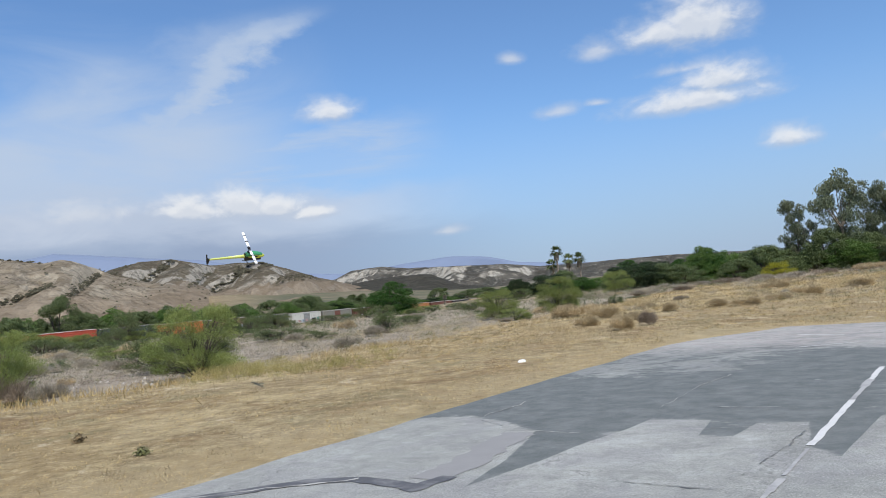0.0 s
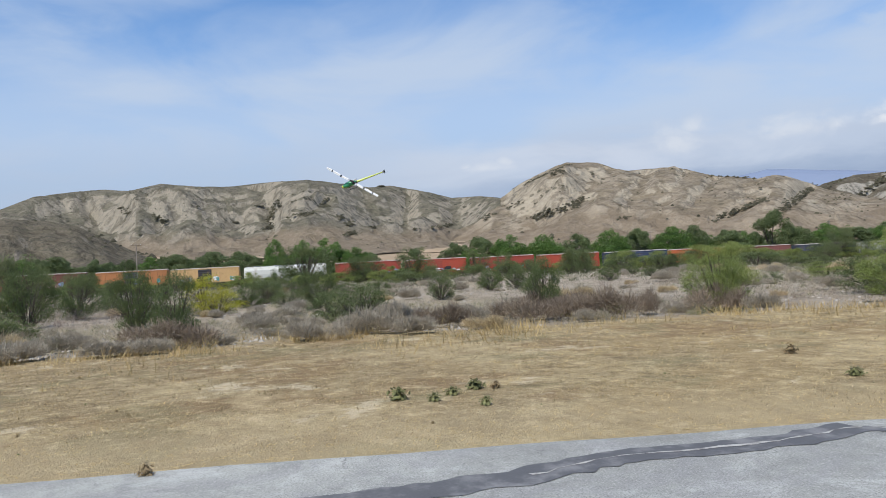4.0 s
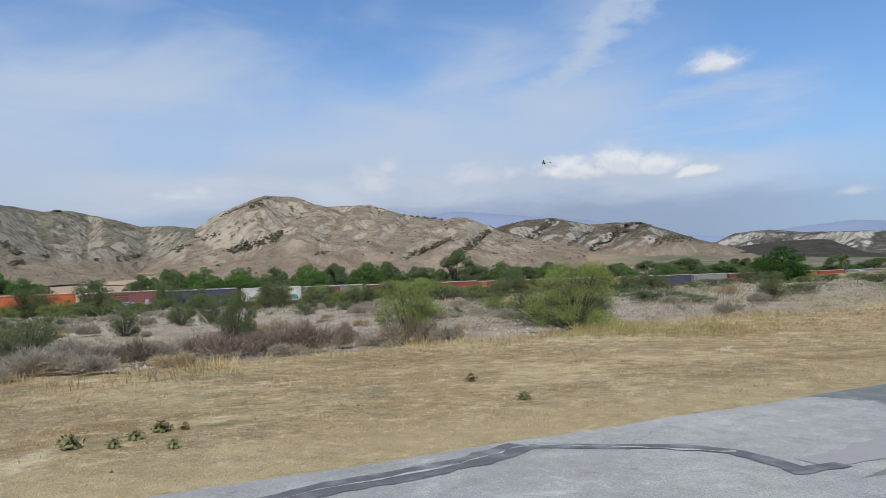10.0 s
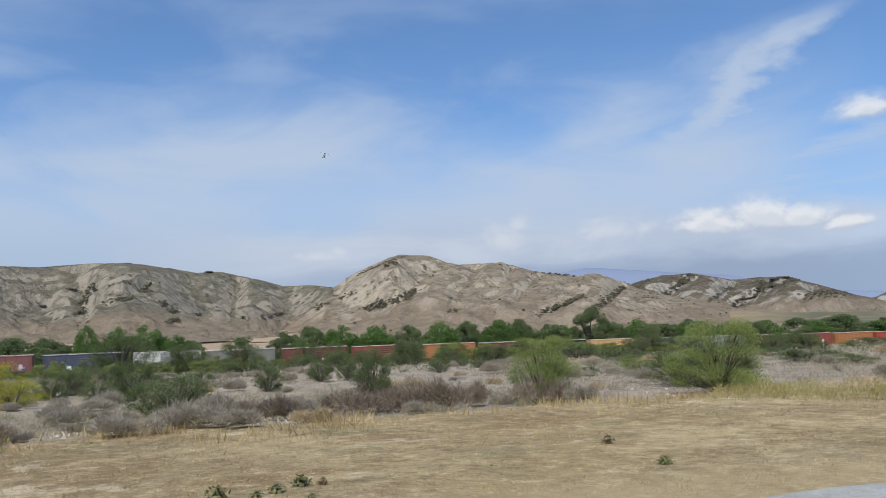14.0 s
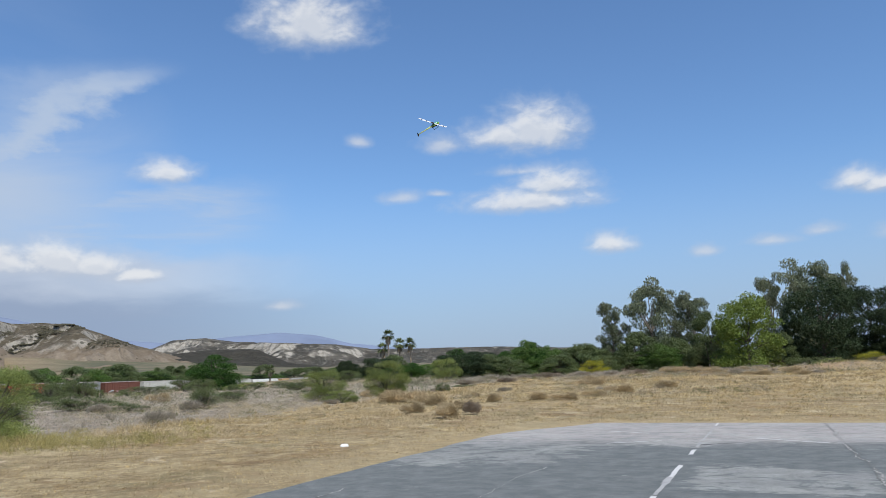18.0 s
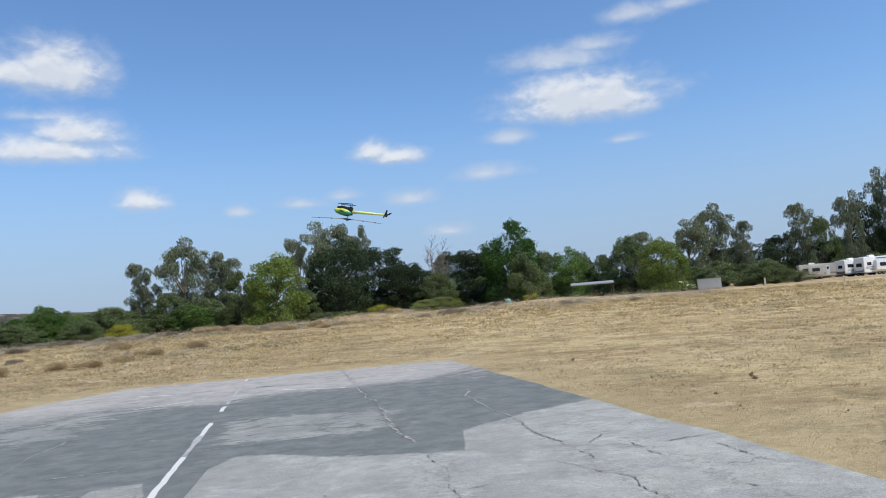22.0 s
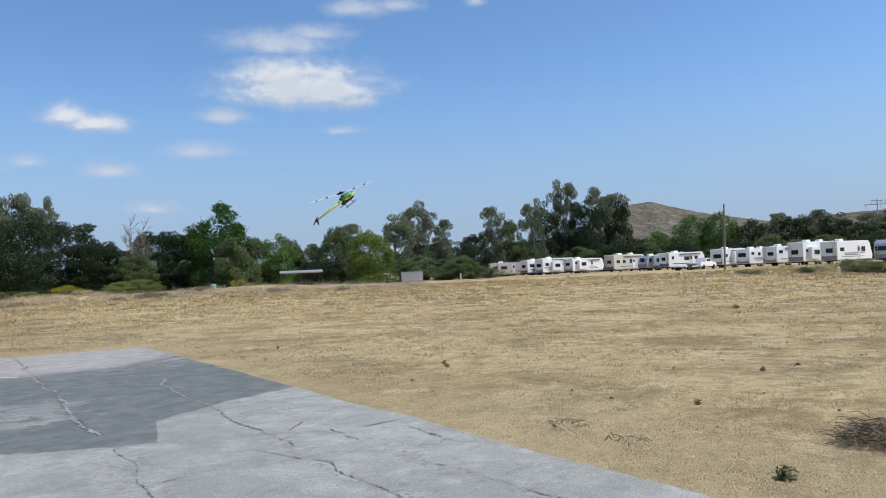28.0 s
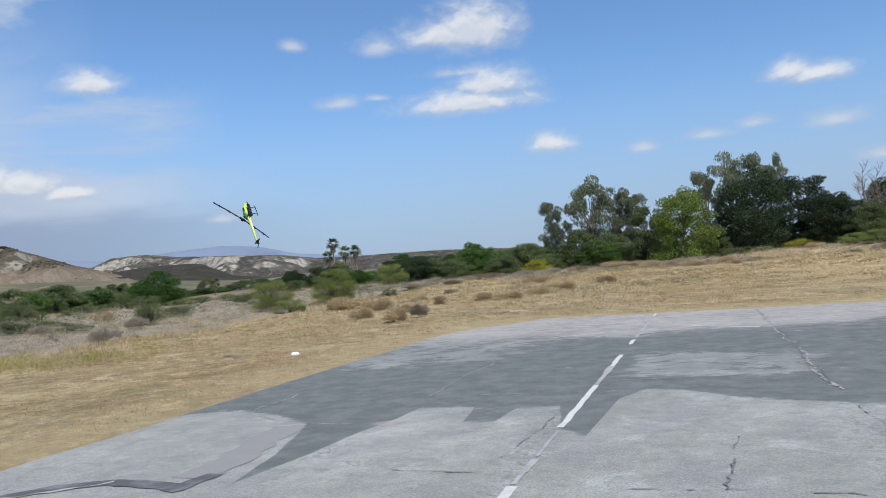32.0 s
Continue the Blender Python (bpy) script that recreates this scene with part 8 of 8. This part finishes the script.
    # denser dark brush along hollows: both ends by azimuth and elevation, half width, number
    # On slope_c, azimuth 13 to 18, massed dark shrubs stand in for shade.
    LINES = [(slope_a, 62.3, 5.0, 62.9, 3.3, 0.22, 50), (slope_a, 63.6, 5.0, 63.2, 4.8, 0.15, 10), (slope_a, 62.1, 5.2, 62.0, 4.9, 0.15, 12), (slope_a, 64.3, 5.1, 64.3, 5.0, 0.12, 5), (slope_a, 58.7, 5.15, 58.9, 4.8, 0.22, 16), (slope_a, 59.6, 4.4, 61.3, 4.0, 0.2, 34), (slope_a, 57.1, 3.5, 57.2, 3.4, 0.18, 10), (slope_a, 57.0, 2.7, 57.3, 2.65, 0.22, 14), (slope_a, 55.7, 3.1, 55.5, 2.9, 0.18, 10), (slope_a, 55.1, 3.05, 55.0, 2.95, 0.12, 6),
             (slope_a, 57.9, 4.0, 57.8, 3.8, 0.13, 6), (slope_a, 65.3, 3.9, 65.1, 3.7, 0.13, 6), (slope_a, 68.0, 5.2, 67.8, 4.9, 0.15, 8), (slope_a, 49.6, 3.0, 52.2, 2.75, 0.12, 36), (slope_a, 70.4, 4.4, 70.0, 4.0, 0.2, 10), (slope_a, 72.6, 5.0, 72.2, 4.7, 0.2, 10), (slope_a, 54.6, 6.05, 56.5, 6.2, 0.06, 16), (slope_a, 50.2, 5.3, 48.0, 5.0, 0.06, 16),
             (slope_b, 40.0, 4.35, 43.3, 3.25, 0.3, 150), (slope_b, 40.6, 3.95, 42.8, 3.4, 0.28, 80), (slope_b, 40.8, 6.95, 45.6, 5.1, 0.06, 46), (slope_b, 41.5, 6.5, 42.2, 6.2, 0.15, 14), (slope_b, 46.7, 3.6, 47.2, 3.3, 0.18, 14), (slope_b, 44.5, 4.4, 45.3, 4.0, 0.15, 14), (slope_b, 46.6, 4.6, 48.9, 2.9, 0.16, 40), (slope_b, 27.9, 3.45, 31.2, 2.3, 0.2, 90), (slope_b, 29.0, 3.0, 30.6, 2.5, 0.2, 30), (slope_b, 24.8, 4.2, 27.0, 2.6, 0.22, 90), (slope_b, 25.6, 3.6, 26.6, 3.1, 0.3, 40), (slope_b, 23.2, 3.4, 23.9, 2.6, 0.2, 20), (slope_b, 37.6, 2.7, 37.0, 2.95, 0.1, 8), (slope_b, 31.4, 5.4, 28.2, 4.9, 0.05, 16),
             (slope_c, 20.3, 4.5, 22.7, 2.9, 0.26, 120), (slope_c, 23.2, 4.4, 24.2, 3.9, 0.14, 30), (slope_c, 17.6, 3.6, 19.2, 2.7, 0.18, 50), (slope_c, 14.4, 4.0, 17.6, 2.35, 0.34, 240), (slope_c, 13.6, 3.9, 16.0, 3.6, 0.3, 120), (slope_c, 14.3, 4.05, 19.4, 4.4, 0.06, 50), (slope_c, 11.0, 2.7, 13.2, 2.6, 0.3, 70)]
    for P, a0, e0, a1, e1, wide, n in LINES:
        az = np.degrees(np.arctan2(-P[:, :, 0], P[:, :, 1]))
        el = np.degrees(np.arctan2(P[:, :, 2] - 1.6, np.hypot(P[:, :, 0], P[:, :, 1])))
        u = np.clip(((az - a0) * (a1 - a0) + (el - e0) * (e1 - e0)) / ((a1 - a0) ** 2 + (e1 - e0) ** 2), 0, 1)
        off = np.hypot(az - a0 - u * (a1 - a0), (el - e0 - u * (e1 - e0)) * 1.4)
        ii, jj = np.where((off < wide) & (np.arange(P.shape[0])[:, None] < 89))
        if not len(ii): continue
        for t in rng.integers(0, len(ii), 3 * n if P is slope_b else 4 * n): shrub(P[ii[t], jj[t]] - (0, 0, 0.3), rng.uniform(0.5, 1.6) if P is slope_b else rng.uniform(0.7, 2.2), 3.0)
    me = bpy.data.meshes.new("hill_shrubs")
    me.from_pydata(V, [], F)
    tagged(part("hill_shrubs", me, foliage("hill_leaf", (0.075, 0.072, 0.045), (0.11, 0.098, 0.065))), "dark shrubs scattered over the hillsides", "shrubs", kind="stuff")


hill_brush()


# ---- model helicopter ----
LIME = surface("lime_paint", (0.6, 0.7, 0.1), 0.25, vary=0.05, spec=0.6)
CARBON = surface("carbon", (0.018, 0.018, 0.02), 0.35, vary=0.1, spec=0.5)
GREEN_PAINT = surface("green_paint", (0.05, 0.28, 0.12), 0.3, vary=0.05, spec=0.5)


def ring(x, w, h, z, n=12):
    return [(x, w * math.cos(t), z + h * math.sin(t)) for t in (2 * math.pi * j / n for j in range(n))]


heli = new("model_helicopter")
part("canopy", Mb().loft([ring(0.34, 0.008, 0.01, -0.17), ring(0.31, 0.04, 0.035, -0.165), ring(0.23, 0.068, 0.062, -0.15), ring(0.13, 0.075, 0.08, -0.135), ring(0.03, 0.06, 0.078, -0.125), ring(-0.06, 0.035, 0.055, -0.12)]), LIME, heli, "lime yellow canopy", smooth=True)
part("canopy_top", Mb().loft([ring(0.29, 0.04, 0.026, -0.13), ring(0.2, 0.07, 0.05, -0.115), ring(0.06, 0.07, 0.072, -0.105), ring(-0.1, 0.036, 0.05, -0.11)]), GREEN_PAINT, heli, "dark green canopy panel", smooth=True)
for s in (-1, 1):
    part("canopy_window", Mb().loft([[(a, s * y, z) for a, y, z in ((0.2, 0.07, -0.135), (0.11, 0.078, -0.115), (0.07, 0.074, -0.145), (0.15, 0.077, -0.155))], [(a, s * (y + 0.006), z) for a, y, z in ((0.2, 0.07, -0.135), (0.11, 0.078, -0.115), (0.07, 0.074, -0.145), (0.15, 0.077, -0.155))]]), CARBON, heli)
part("main_frame", Mb().box(0.02, 0, -0.245, 0.26, 0.07, 0.18), CARBON, heli, bevel=0.01)
part("battery_tray", Mb().box(0.14, 0, -0.255, 0.24, 0.06, 0.05), CARBON, heli, bevel=0.008)
part("tail_boom", Mb().loft([ring(-0.04, 0.036, 0.045, -0.14), ring(-0.2, 0.032, 0.036, -0.14), ring(-0.88, 0.017, 0.019, -0.13)]), surface("pale_lime_paint", (0.66, 0.74, 0.2), 0.25, vary=0.05, spec=0.6), heli, "pale lime tail boom", smooth=True)
for s in (-1, 1):
    skid = part("landing_skid", Mb().tube([(0.21, s * 0.11, -0.292), (0.18, s * 0.11, -0.31), (-0.1, s * 0.11, -0.31), (-0.13, s * 0.11, -0.303)], [0.009] * 4, 8), CARBON, heli)
    for x in (0.14, -0.06): part("skid_strut", Mb().tube([(x, s * 0.03, -0.25), (x, s * 0.08, -0.275), (x, s * 0.11, -0.31)], [0.011, 0.01, 0.009], 6), CARBON, skid)
part("mast", Mb().tube([(0, 0, -0.1), (0, 0, 0.02)], [0.012, 0.012], 8), GREY_METAL, heli)
part("swashplate", Mb().tube([(0, 0, -0.06), (0, 0, -0.04)], [0.045, 0.045], 12), BLACK, heli)
part("tail_case", Mb().box(-0.9, 0, -0.155, 0.07, 0.04, 0.05), CARBON, heli, bevel=0.006)
part("tail_fin", Mb().loft([[(a, y, z) for a, z in ((-0.88, -0.15), (-0.9, -0.23), (-0.935, -0.235), (-0.925, -0.13), (-0.945, -0.07), (-0.91, -0.075))] for y in (-0.028, -0.024)]), CARBON, heli)
rotor = part("main_rotor", Mb().box(0, 0, -0.015, 0.05, 0.17, 0.03).box(0, 0, 0.012, 0.06, 0.05, 0.025), BLACK, heli, bevel=0.004)
BLADE = surface("blade_white", (0.82, 0.82, 0.8), 0.3, vary=0.04, spec=0.5)
for s in (-1, 1):
    foil = lambda y, c, z: [(0.35 * c, s * y, z - 0.002), (0.0, s * y, z - 0.006), (-0.65 * c, s * y, z - 0.001), (0.0, s * y, z + 0.007)]
    blade = part("rotor_blade", Mb().loft([foil(0.08, 0.045, 0.0), foil(0.16, 0.06, 0.004), foil(0.5, 0.06, 0.016), foil(0.79, 0.06, 0.034), foil(0.81, 0.04, 0.035)]), BLADE, rotor)
    skin = lambda y, c, z: [(0.33 * c, s * y, z - 0.004), (0.0, s * y, z - 0.0085), (-0.63 * c, s * y, z - 0.003), (0.0, s * y, z - 0.0065)]
    part("blade_underside", Mb().loft([skin(0.08, 0.045, 0.0), skin(0.16, 0.06, 0.004), skin(0.5, 0.06, 0.016), skin(0.79, 0.06, 0.034), skin(0.81, 0.04, 0.035)]), CARBON, rotor, "black underside of the blade")
    for y0, y1 in ((0.34, 0.38), (0.62, 0.65)):
        h0, h1 = 0.004 + (y0 - 0.16) * 0.042, 0.004 + (y1 - 0.16) * 0.042
        part("blade_band", Mb().loft([[(0.023, s * y, z - 0.008), (-0.041, s * y, z - 0.007), (-0.041, s * y, z + 0.006), (0.0, s * y, z + 0.0085), (0.023, s * y, z + 0.004)] for y, z in ((y0, h0), (y1, h1))]), CARBON, rotor, "dark band on the white blade")
    part("blade_grip", Mb().box(0, s * 0.09, -0.012, 0.03, 0.09, 0.024), GREY_METAL, rotor, bevel=0.003)
tail = part("tail_rotor", Mb().tube([(0, -0.02, 0), (0, 0.02, 0)], [0.014, 0.014], 8), BLACK, heli)
for s in (-1, 1): part("tail_blade", Mb().loft([[(a, y, s * z) for a, y in ((0.014, 0), (0, 0.003), (-0.016, 0), (0, -0.003))] for z in (0.015, 0.11)]), CARBON, tail)
tagged(heli, "lime yellow and black model helicopter flying aerobatics", "helicopter")


# ---- movement ----
FLIGHT = [
    (0, pose(-4.63, 17.27, 3.14, 31, -3, 27)),
    (0.2, pose(-5.26, 16.01, 3.55, 56, 40, 64)),
    (0.4, pose(-5.32, 14.88, 3.94, 125, 79, 132)),
    (0.6, pose(-5.66, 14.10, 4.16, 162, 62, 172)),
    (0.8, pose(-6.08, 13.72, 4.39, -176, 12, 152)),
    (1, pose(-6.83, 13.15, 4.83, -133, -19, 135)),
    (1.2, pose(-7.63, 12.43, 5.39, -103, -74, 127)),
    (1.4, pose(-8.71, 12.09, 5.67, -12, -79, 42)),
    (1.6, pose(-10.17, 12.05, 5.57, -8, -46, 84)),
    (1.8, pose(-11.65, 12.04, 5.12, 11, -29, 66)),
    (2, pose(-13.10, 11.88, 4.76, 23, -14, 61)),
    (2.2, pose(-14.18, 11.92, 4.85, 6, 23, 49)),
    (2.4, pose(-15.26, 11.71, 5.28, 32, 76, 77)),
    (2.5, pose(-15.80, 11.54, 5.67, 112, 74, 158)),
    (3, pose(-16.56, 11.65, 5.13, -142, 67, -122)),
    (3.5, pose(-17.32, 11.75, 4.58, -109, 42, -117)),
    (4, pose(-18.08, 11.86, 4.04, -85, 18, -127)),
    (4.5, pose(-18.84, 11.97, 3.50, -59, -0, -146)),
    (4.6, pose(-18.38, 12.18, 3.19, -54, -3, -141)),
    (4.7, pose(-17.87, 12.41, 3.07, -99, -5, -145)),
    (4.8, pose(-17.37, 12.65, 2.94, -145, -9, -147)),
    (5, pose(-16.20, 13.20, 3.30, -168, -13, -144)),
    (5.2, pose(-15.29, 13.73, 4.13, -171, -21, 177)),
    (5.4, pose(-14.56, 13.93, 4.90, -95, -43, 128)),
    (5.533, pose(-14.11, 13.94, 5.31, -127, -24, 105)),
    (5.667, pose(-13.67, 13.95, 5.72, -161, -19, 76)),
    (5.8, pose(-13.22, 13.96, 6.13, 166, -30, 49)),
    (6, pose(-12.80, 13.61, 6.80, 133, -26, 49)),
    (6.4, pose(-13.29, 13.74, 7.67, 173, -22, 47)),
    (6.8, pose(-14.13, 13.58, 7.99, 144, -26, 66)),
    (7, pose(-14.49, 13.76, 7.89, 171, -25, 57)),
    (7.5, pose(-20.38, 17.81, 8.53, 158, -18, 69)),
    (8, pose(-31.48, 26.40, 9.86, 89, -22, 95)),
    (8.25, pose(-38.27, 33.83, 10.92, 134, 7, 120)),
    (8.5, pose(-45.05, 41.25, 11.99, -172, 6, 158)),
    (8.667, pose(-46.29, 46.08, 12.49, -115, 4, 164)),
    (8.833, pose(-47.52, 50.91, 13.00, -60, -1, 166)),
    (9, pose(-48.76, 55.74, 13.50, -4, -6, 162)),
    (9.5, pose(-38.55, 62.19, 12.80, 0, 3, 162)),
    (10, pose(-22.43, 59.10, 11.39, -25, -10, 145)),
    (10.5, pose(-8.84, 50.39, 10.41, -51, 8, -176)),
    (11, pose(-2.53, 54.73, 13.39, -1, 12, 148)),
    (11.25, pose(-2.78, 47.49, 13.34, 27, 8, 117)),
    (11.5, pose(-3.03, 40.26, 13.29, 53, 19, 87)),
    (12, pose(-8.63, 20.48, 10.35, 91, 17, 45)),
    (12.5, pose(-18.08, 15.36, 10.71, 78, 0, 87)),
    (12.75, pose(-25.37, 17.60, 12.07, 45, 32, 26)),
    (13, pose(-32.66, 19.84, 13.42, -1, 15, -43)),
    (13.167, pose(-38.03, 24.84, 14.77, -15, 5, -96)),
    (13.333, pose(-43.39, 29.84, 16.11, -15, -11, -145)),
    (13.5, pose(-48.76, 34.83, 17.46, -2, -21, 161)),
    (14, pose(-42.25, 40.21, 16.61, 18, -19, 139)),
    (14.5, pose(-35.74, 45.58, 15.75, 35, -11, 120)),
    (15, pose(-29.23, 50.95, 14.90, 49, 3, 104)),
    (15.5, pose(-22.71, 56.32, 14.05, 59, 19, 91)),
    (15.75, pose(-18.72, 55.61, 13.62, 25, 1, 127)),
    (16, pose(-14.72, 54.90, 13.18, -12, 8, 167)),
    (16.5, pose(-10.22, 72.46, 18.06, -5, -7, 126)),
    (17, pose(-1.27, 60.01, 17.12, -28, 23, 147)),
    (17.5, pose(3.86, 47.86, 15.54, -20, -8, 117)),
    (17.75, pose(5.42, 42.08, 14.62, 10, -41, 65)),
    (18, pose(6.98, 36.31, 13.71, 61, -32, -6)),
    (18.25, pose(9.36, 37.38, 13.84, 38, -16, 42)),
    (18.5, pose(11.75, 38.44, 13.97, 34, 10, 80)),
    (18.667, pose(12.89, 38.20, 13.32, 15, 2, 133)),
    (18.833, pose(14.03, 37.95, 12.67, -2, 12, -174)),
    (19, pose(15.17, 37.71, 12.03, -4, 32, -121)),
    (19.167, pose(15.88, 37.58, 11.37, -27, 29, 176)),
    (19.333, pose(16.58, 37.46, 10.72, -35, 12, 122)),
    (19.5, pose(17.29, 37.34, 10.06, -26, -5, 71)),
    (19.667, pose(15.92, 33.30, 9.03, -75, -24, 92)),
    (19.833, pose(14.55, 29.26, 8.00, -129, -20, 121)),
    (20, pose(13.18, 25.22, 6.96, -174, 4, 135)),
    (20.5, pose(12.39, 22.05, 7.50, -180, -4, 136)),
    (21, pose(12.03, 19.90, 7.27, -159, -4, 128)),
    (21.5, pose(12.50, 18.86, 5.62, -180, -10, 131)),
    (22, pose(10.92, 14.13, 3.76, -178, -10, 125)),
    (22.25, pose(11.63, 13.35, 4.31, -155, -42, 128)),
    (22.5, pose(12.34, 12.58, 4.86, -106, -70, 99)),
    (22.75, pose(13.85, 12.47, 4.64, 40, -47, -26)),
    (23, pose(15.36, 12.36, 4.42, 65, 10, -20)),
    (23.25, pose(16.25, 12.22, 3.89, 33, 1, 22)),
    (23.5, pose(17.15, 12.07, 3.36, 3, 16, 62)),
    (24, pose(21.03, 13.48, 2.58, -11, 9, 85)),
    (24.5, pose(21.29, 13.03, 2.95, -8, 1, 89)),
    (25, pose(20.02, 11.92, 4.04, -46, -7, 87)),
    (25.25, pose(20.46, 11.74, 3.86, -109, -7, 87)),
    (25.5, pose(20.91, 11.56, 3.68, -173, -6, 87)),
    (25.75, pose(18.66, 9.69, 4.09, -137, -36, 94)),
    (26, pose(16.40, 7.82, 4.50, -76, -61, 65)),
    (26.5, pose(17.38, 6.93, 4.76, -3, -37, -30)),
    (27, pose(16.89, 7.92, 4.38, 2, -37, -31)),
    (27.5, pose(16.40, 8.90, 4.00, 8, -36, -31)),
    (28, pose(15.91, 9.89, 3.62, 13, -36, -31)),
    (28.5, pose(15.42, 10.88, 3.23, 18, -35, -31)),
    (28.8, pose(13.85, 11.44, 2.42, 10, -6, -47)),
    (29, pose(12.57, 11.40, 2.32, 11, 25, -46)),
    (29.2, pose(11.67, 11.61, 2.71, 25, 77, -30)),
    (29.4, pose(10.93, 11.63, 2.89, 137, 82, 85)),
    (29.6, pose(10.40, 11.83, 2.76, 169, 47, 102)),
    (29.8, pose(9.50, 12.64, 2.67, -154, 16, 100)),
    (30, pose(8.60, 13.41, 2.98, -148, -21, 85)),
    (30.2, pose(7.79, 14.18, 3.28, -113, -56, 71)),
    (30.4, pose(6.98, 14.88, 3.31, -45, -75, 10)),
    (30.6, pose(6.15, 15.38, 3.02, 7, -52, -2)),
    (30.8, pose(5.35, 15.92, 2.48, -4, -18, 16)),
    (31, pose(4.48, 16.39, 2.44, 5, 8, 26)),
    (31.1, pose(4.11, 16.33, 2.60, 23, 37, 20)),
    (31.2, pose(3.73, 16.26, 2.77, 53, 66, 31)),
    (31.4, pose(2.95, 16.11, 2.90, 150, 75, 109)),
    (31.6, pose(2.37, 16.73, 2.80, 170, 47, 127)),
    (31.8, pose(1.51, 17.37, 2.86, -172, -0, 106)),
    (32, pose(0.30, 17.98, 3.19, -146, -47, 104)),
]

# the blades' heading at each full second, in degrees
BLADE_AT = [177, 141, 9, 40, 40, 81, 45, 105, 168, 40, 40, 40, 150, 40, 40, 40, 114, 40, 27, 144, 78, 54, 78, 30, 96, 174, 12, 40, 40, 81, 123, 36, 9]


def motions():
    for car, mid in wagons:
        rows = []
        for t in (0.0, 8.0, 16.0, 24.0, 32.0):
            s = mid + TRAIN_SPEED * t
            rows.append((t, Matrix.Translation(along_rail(s)) @ pose(0, 0, 0, 0, 0.4, CAR_TURN)))
        walk(car, rows)
    walk(heli, FLIGHT)
    rows, a = [], BLADE_AT[0]
    for sec in range(32):
        want = 2280 + (BLADE_AT[sec + 1] - BLADE_AT[sec] - 2280 + 90) % 180 - 90     # about 76 degrees a frame
        rows += [(sec + i / 30, pose(0, 0, 0.03, 0, 0, a + want * i / 30)) for i in range(30)]
        a += want
    walk(rotor, rows + [(32.0, pose(0, 0, 0.03, 0, 0, a))])
    walk(tail, [(i / 30, pose(-0.915, 0.035, -0.13, 0, 83.0 * i, 0)) for i in range(961)])


motions()
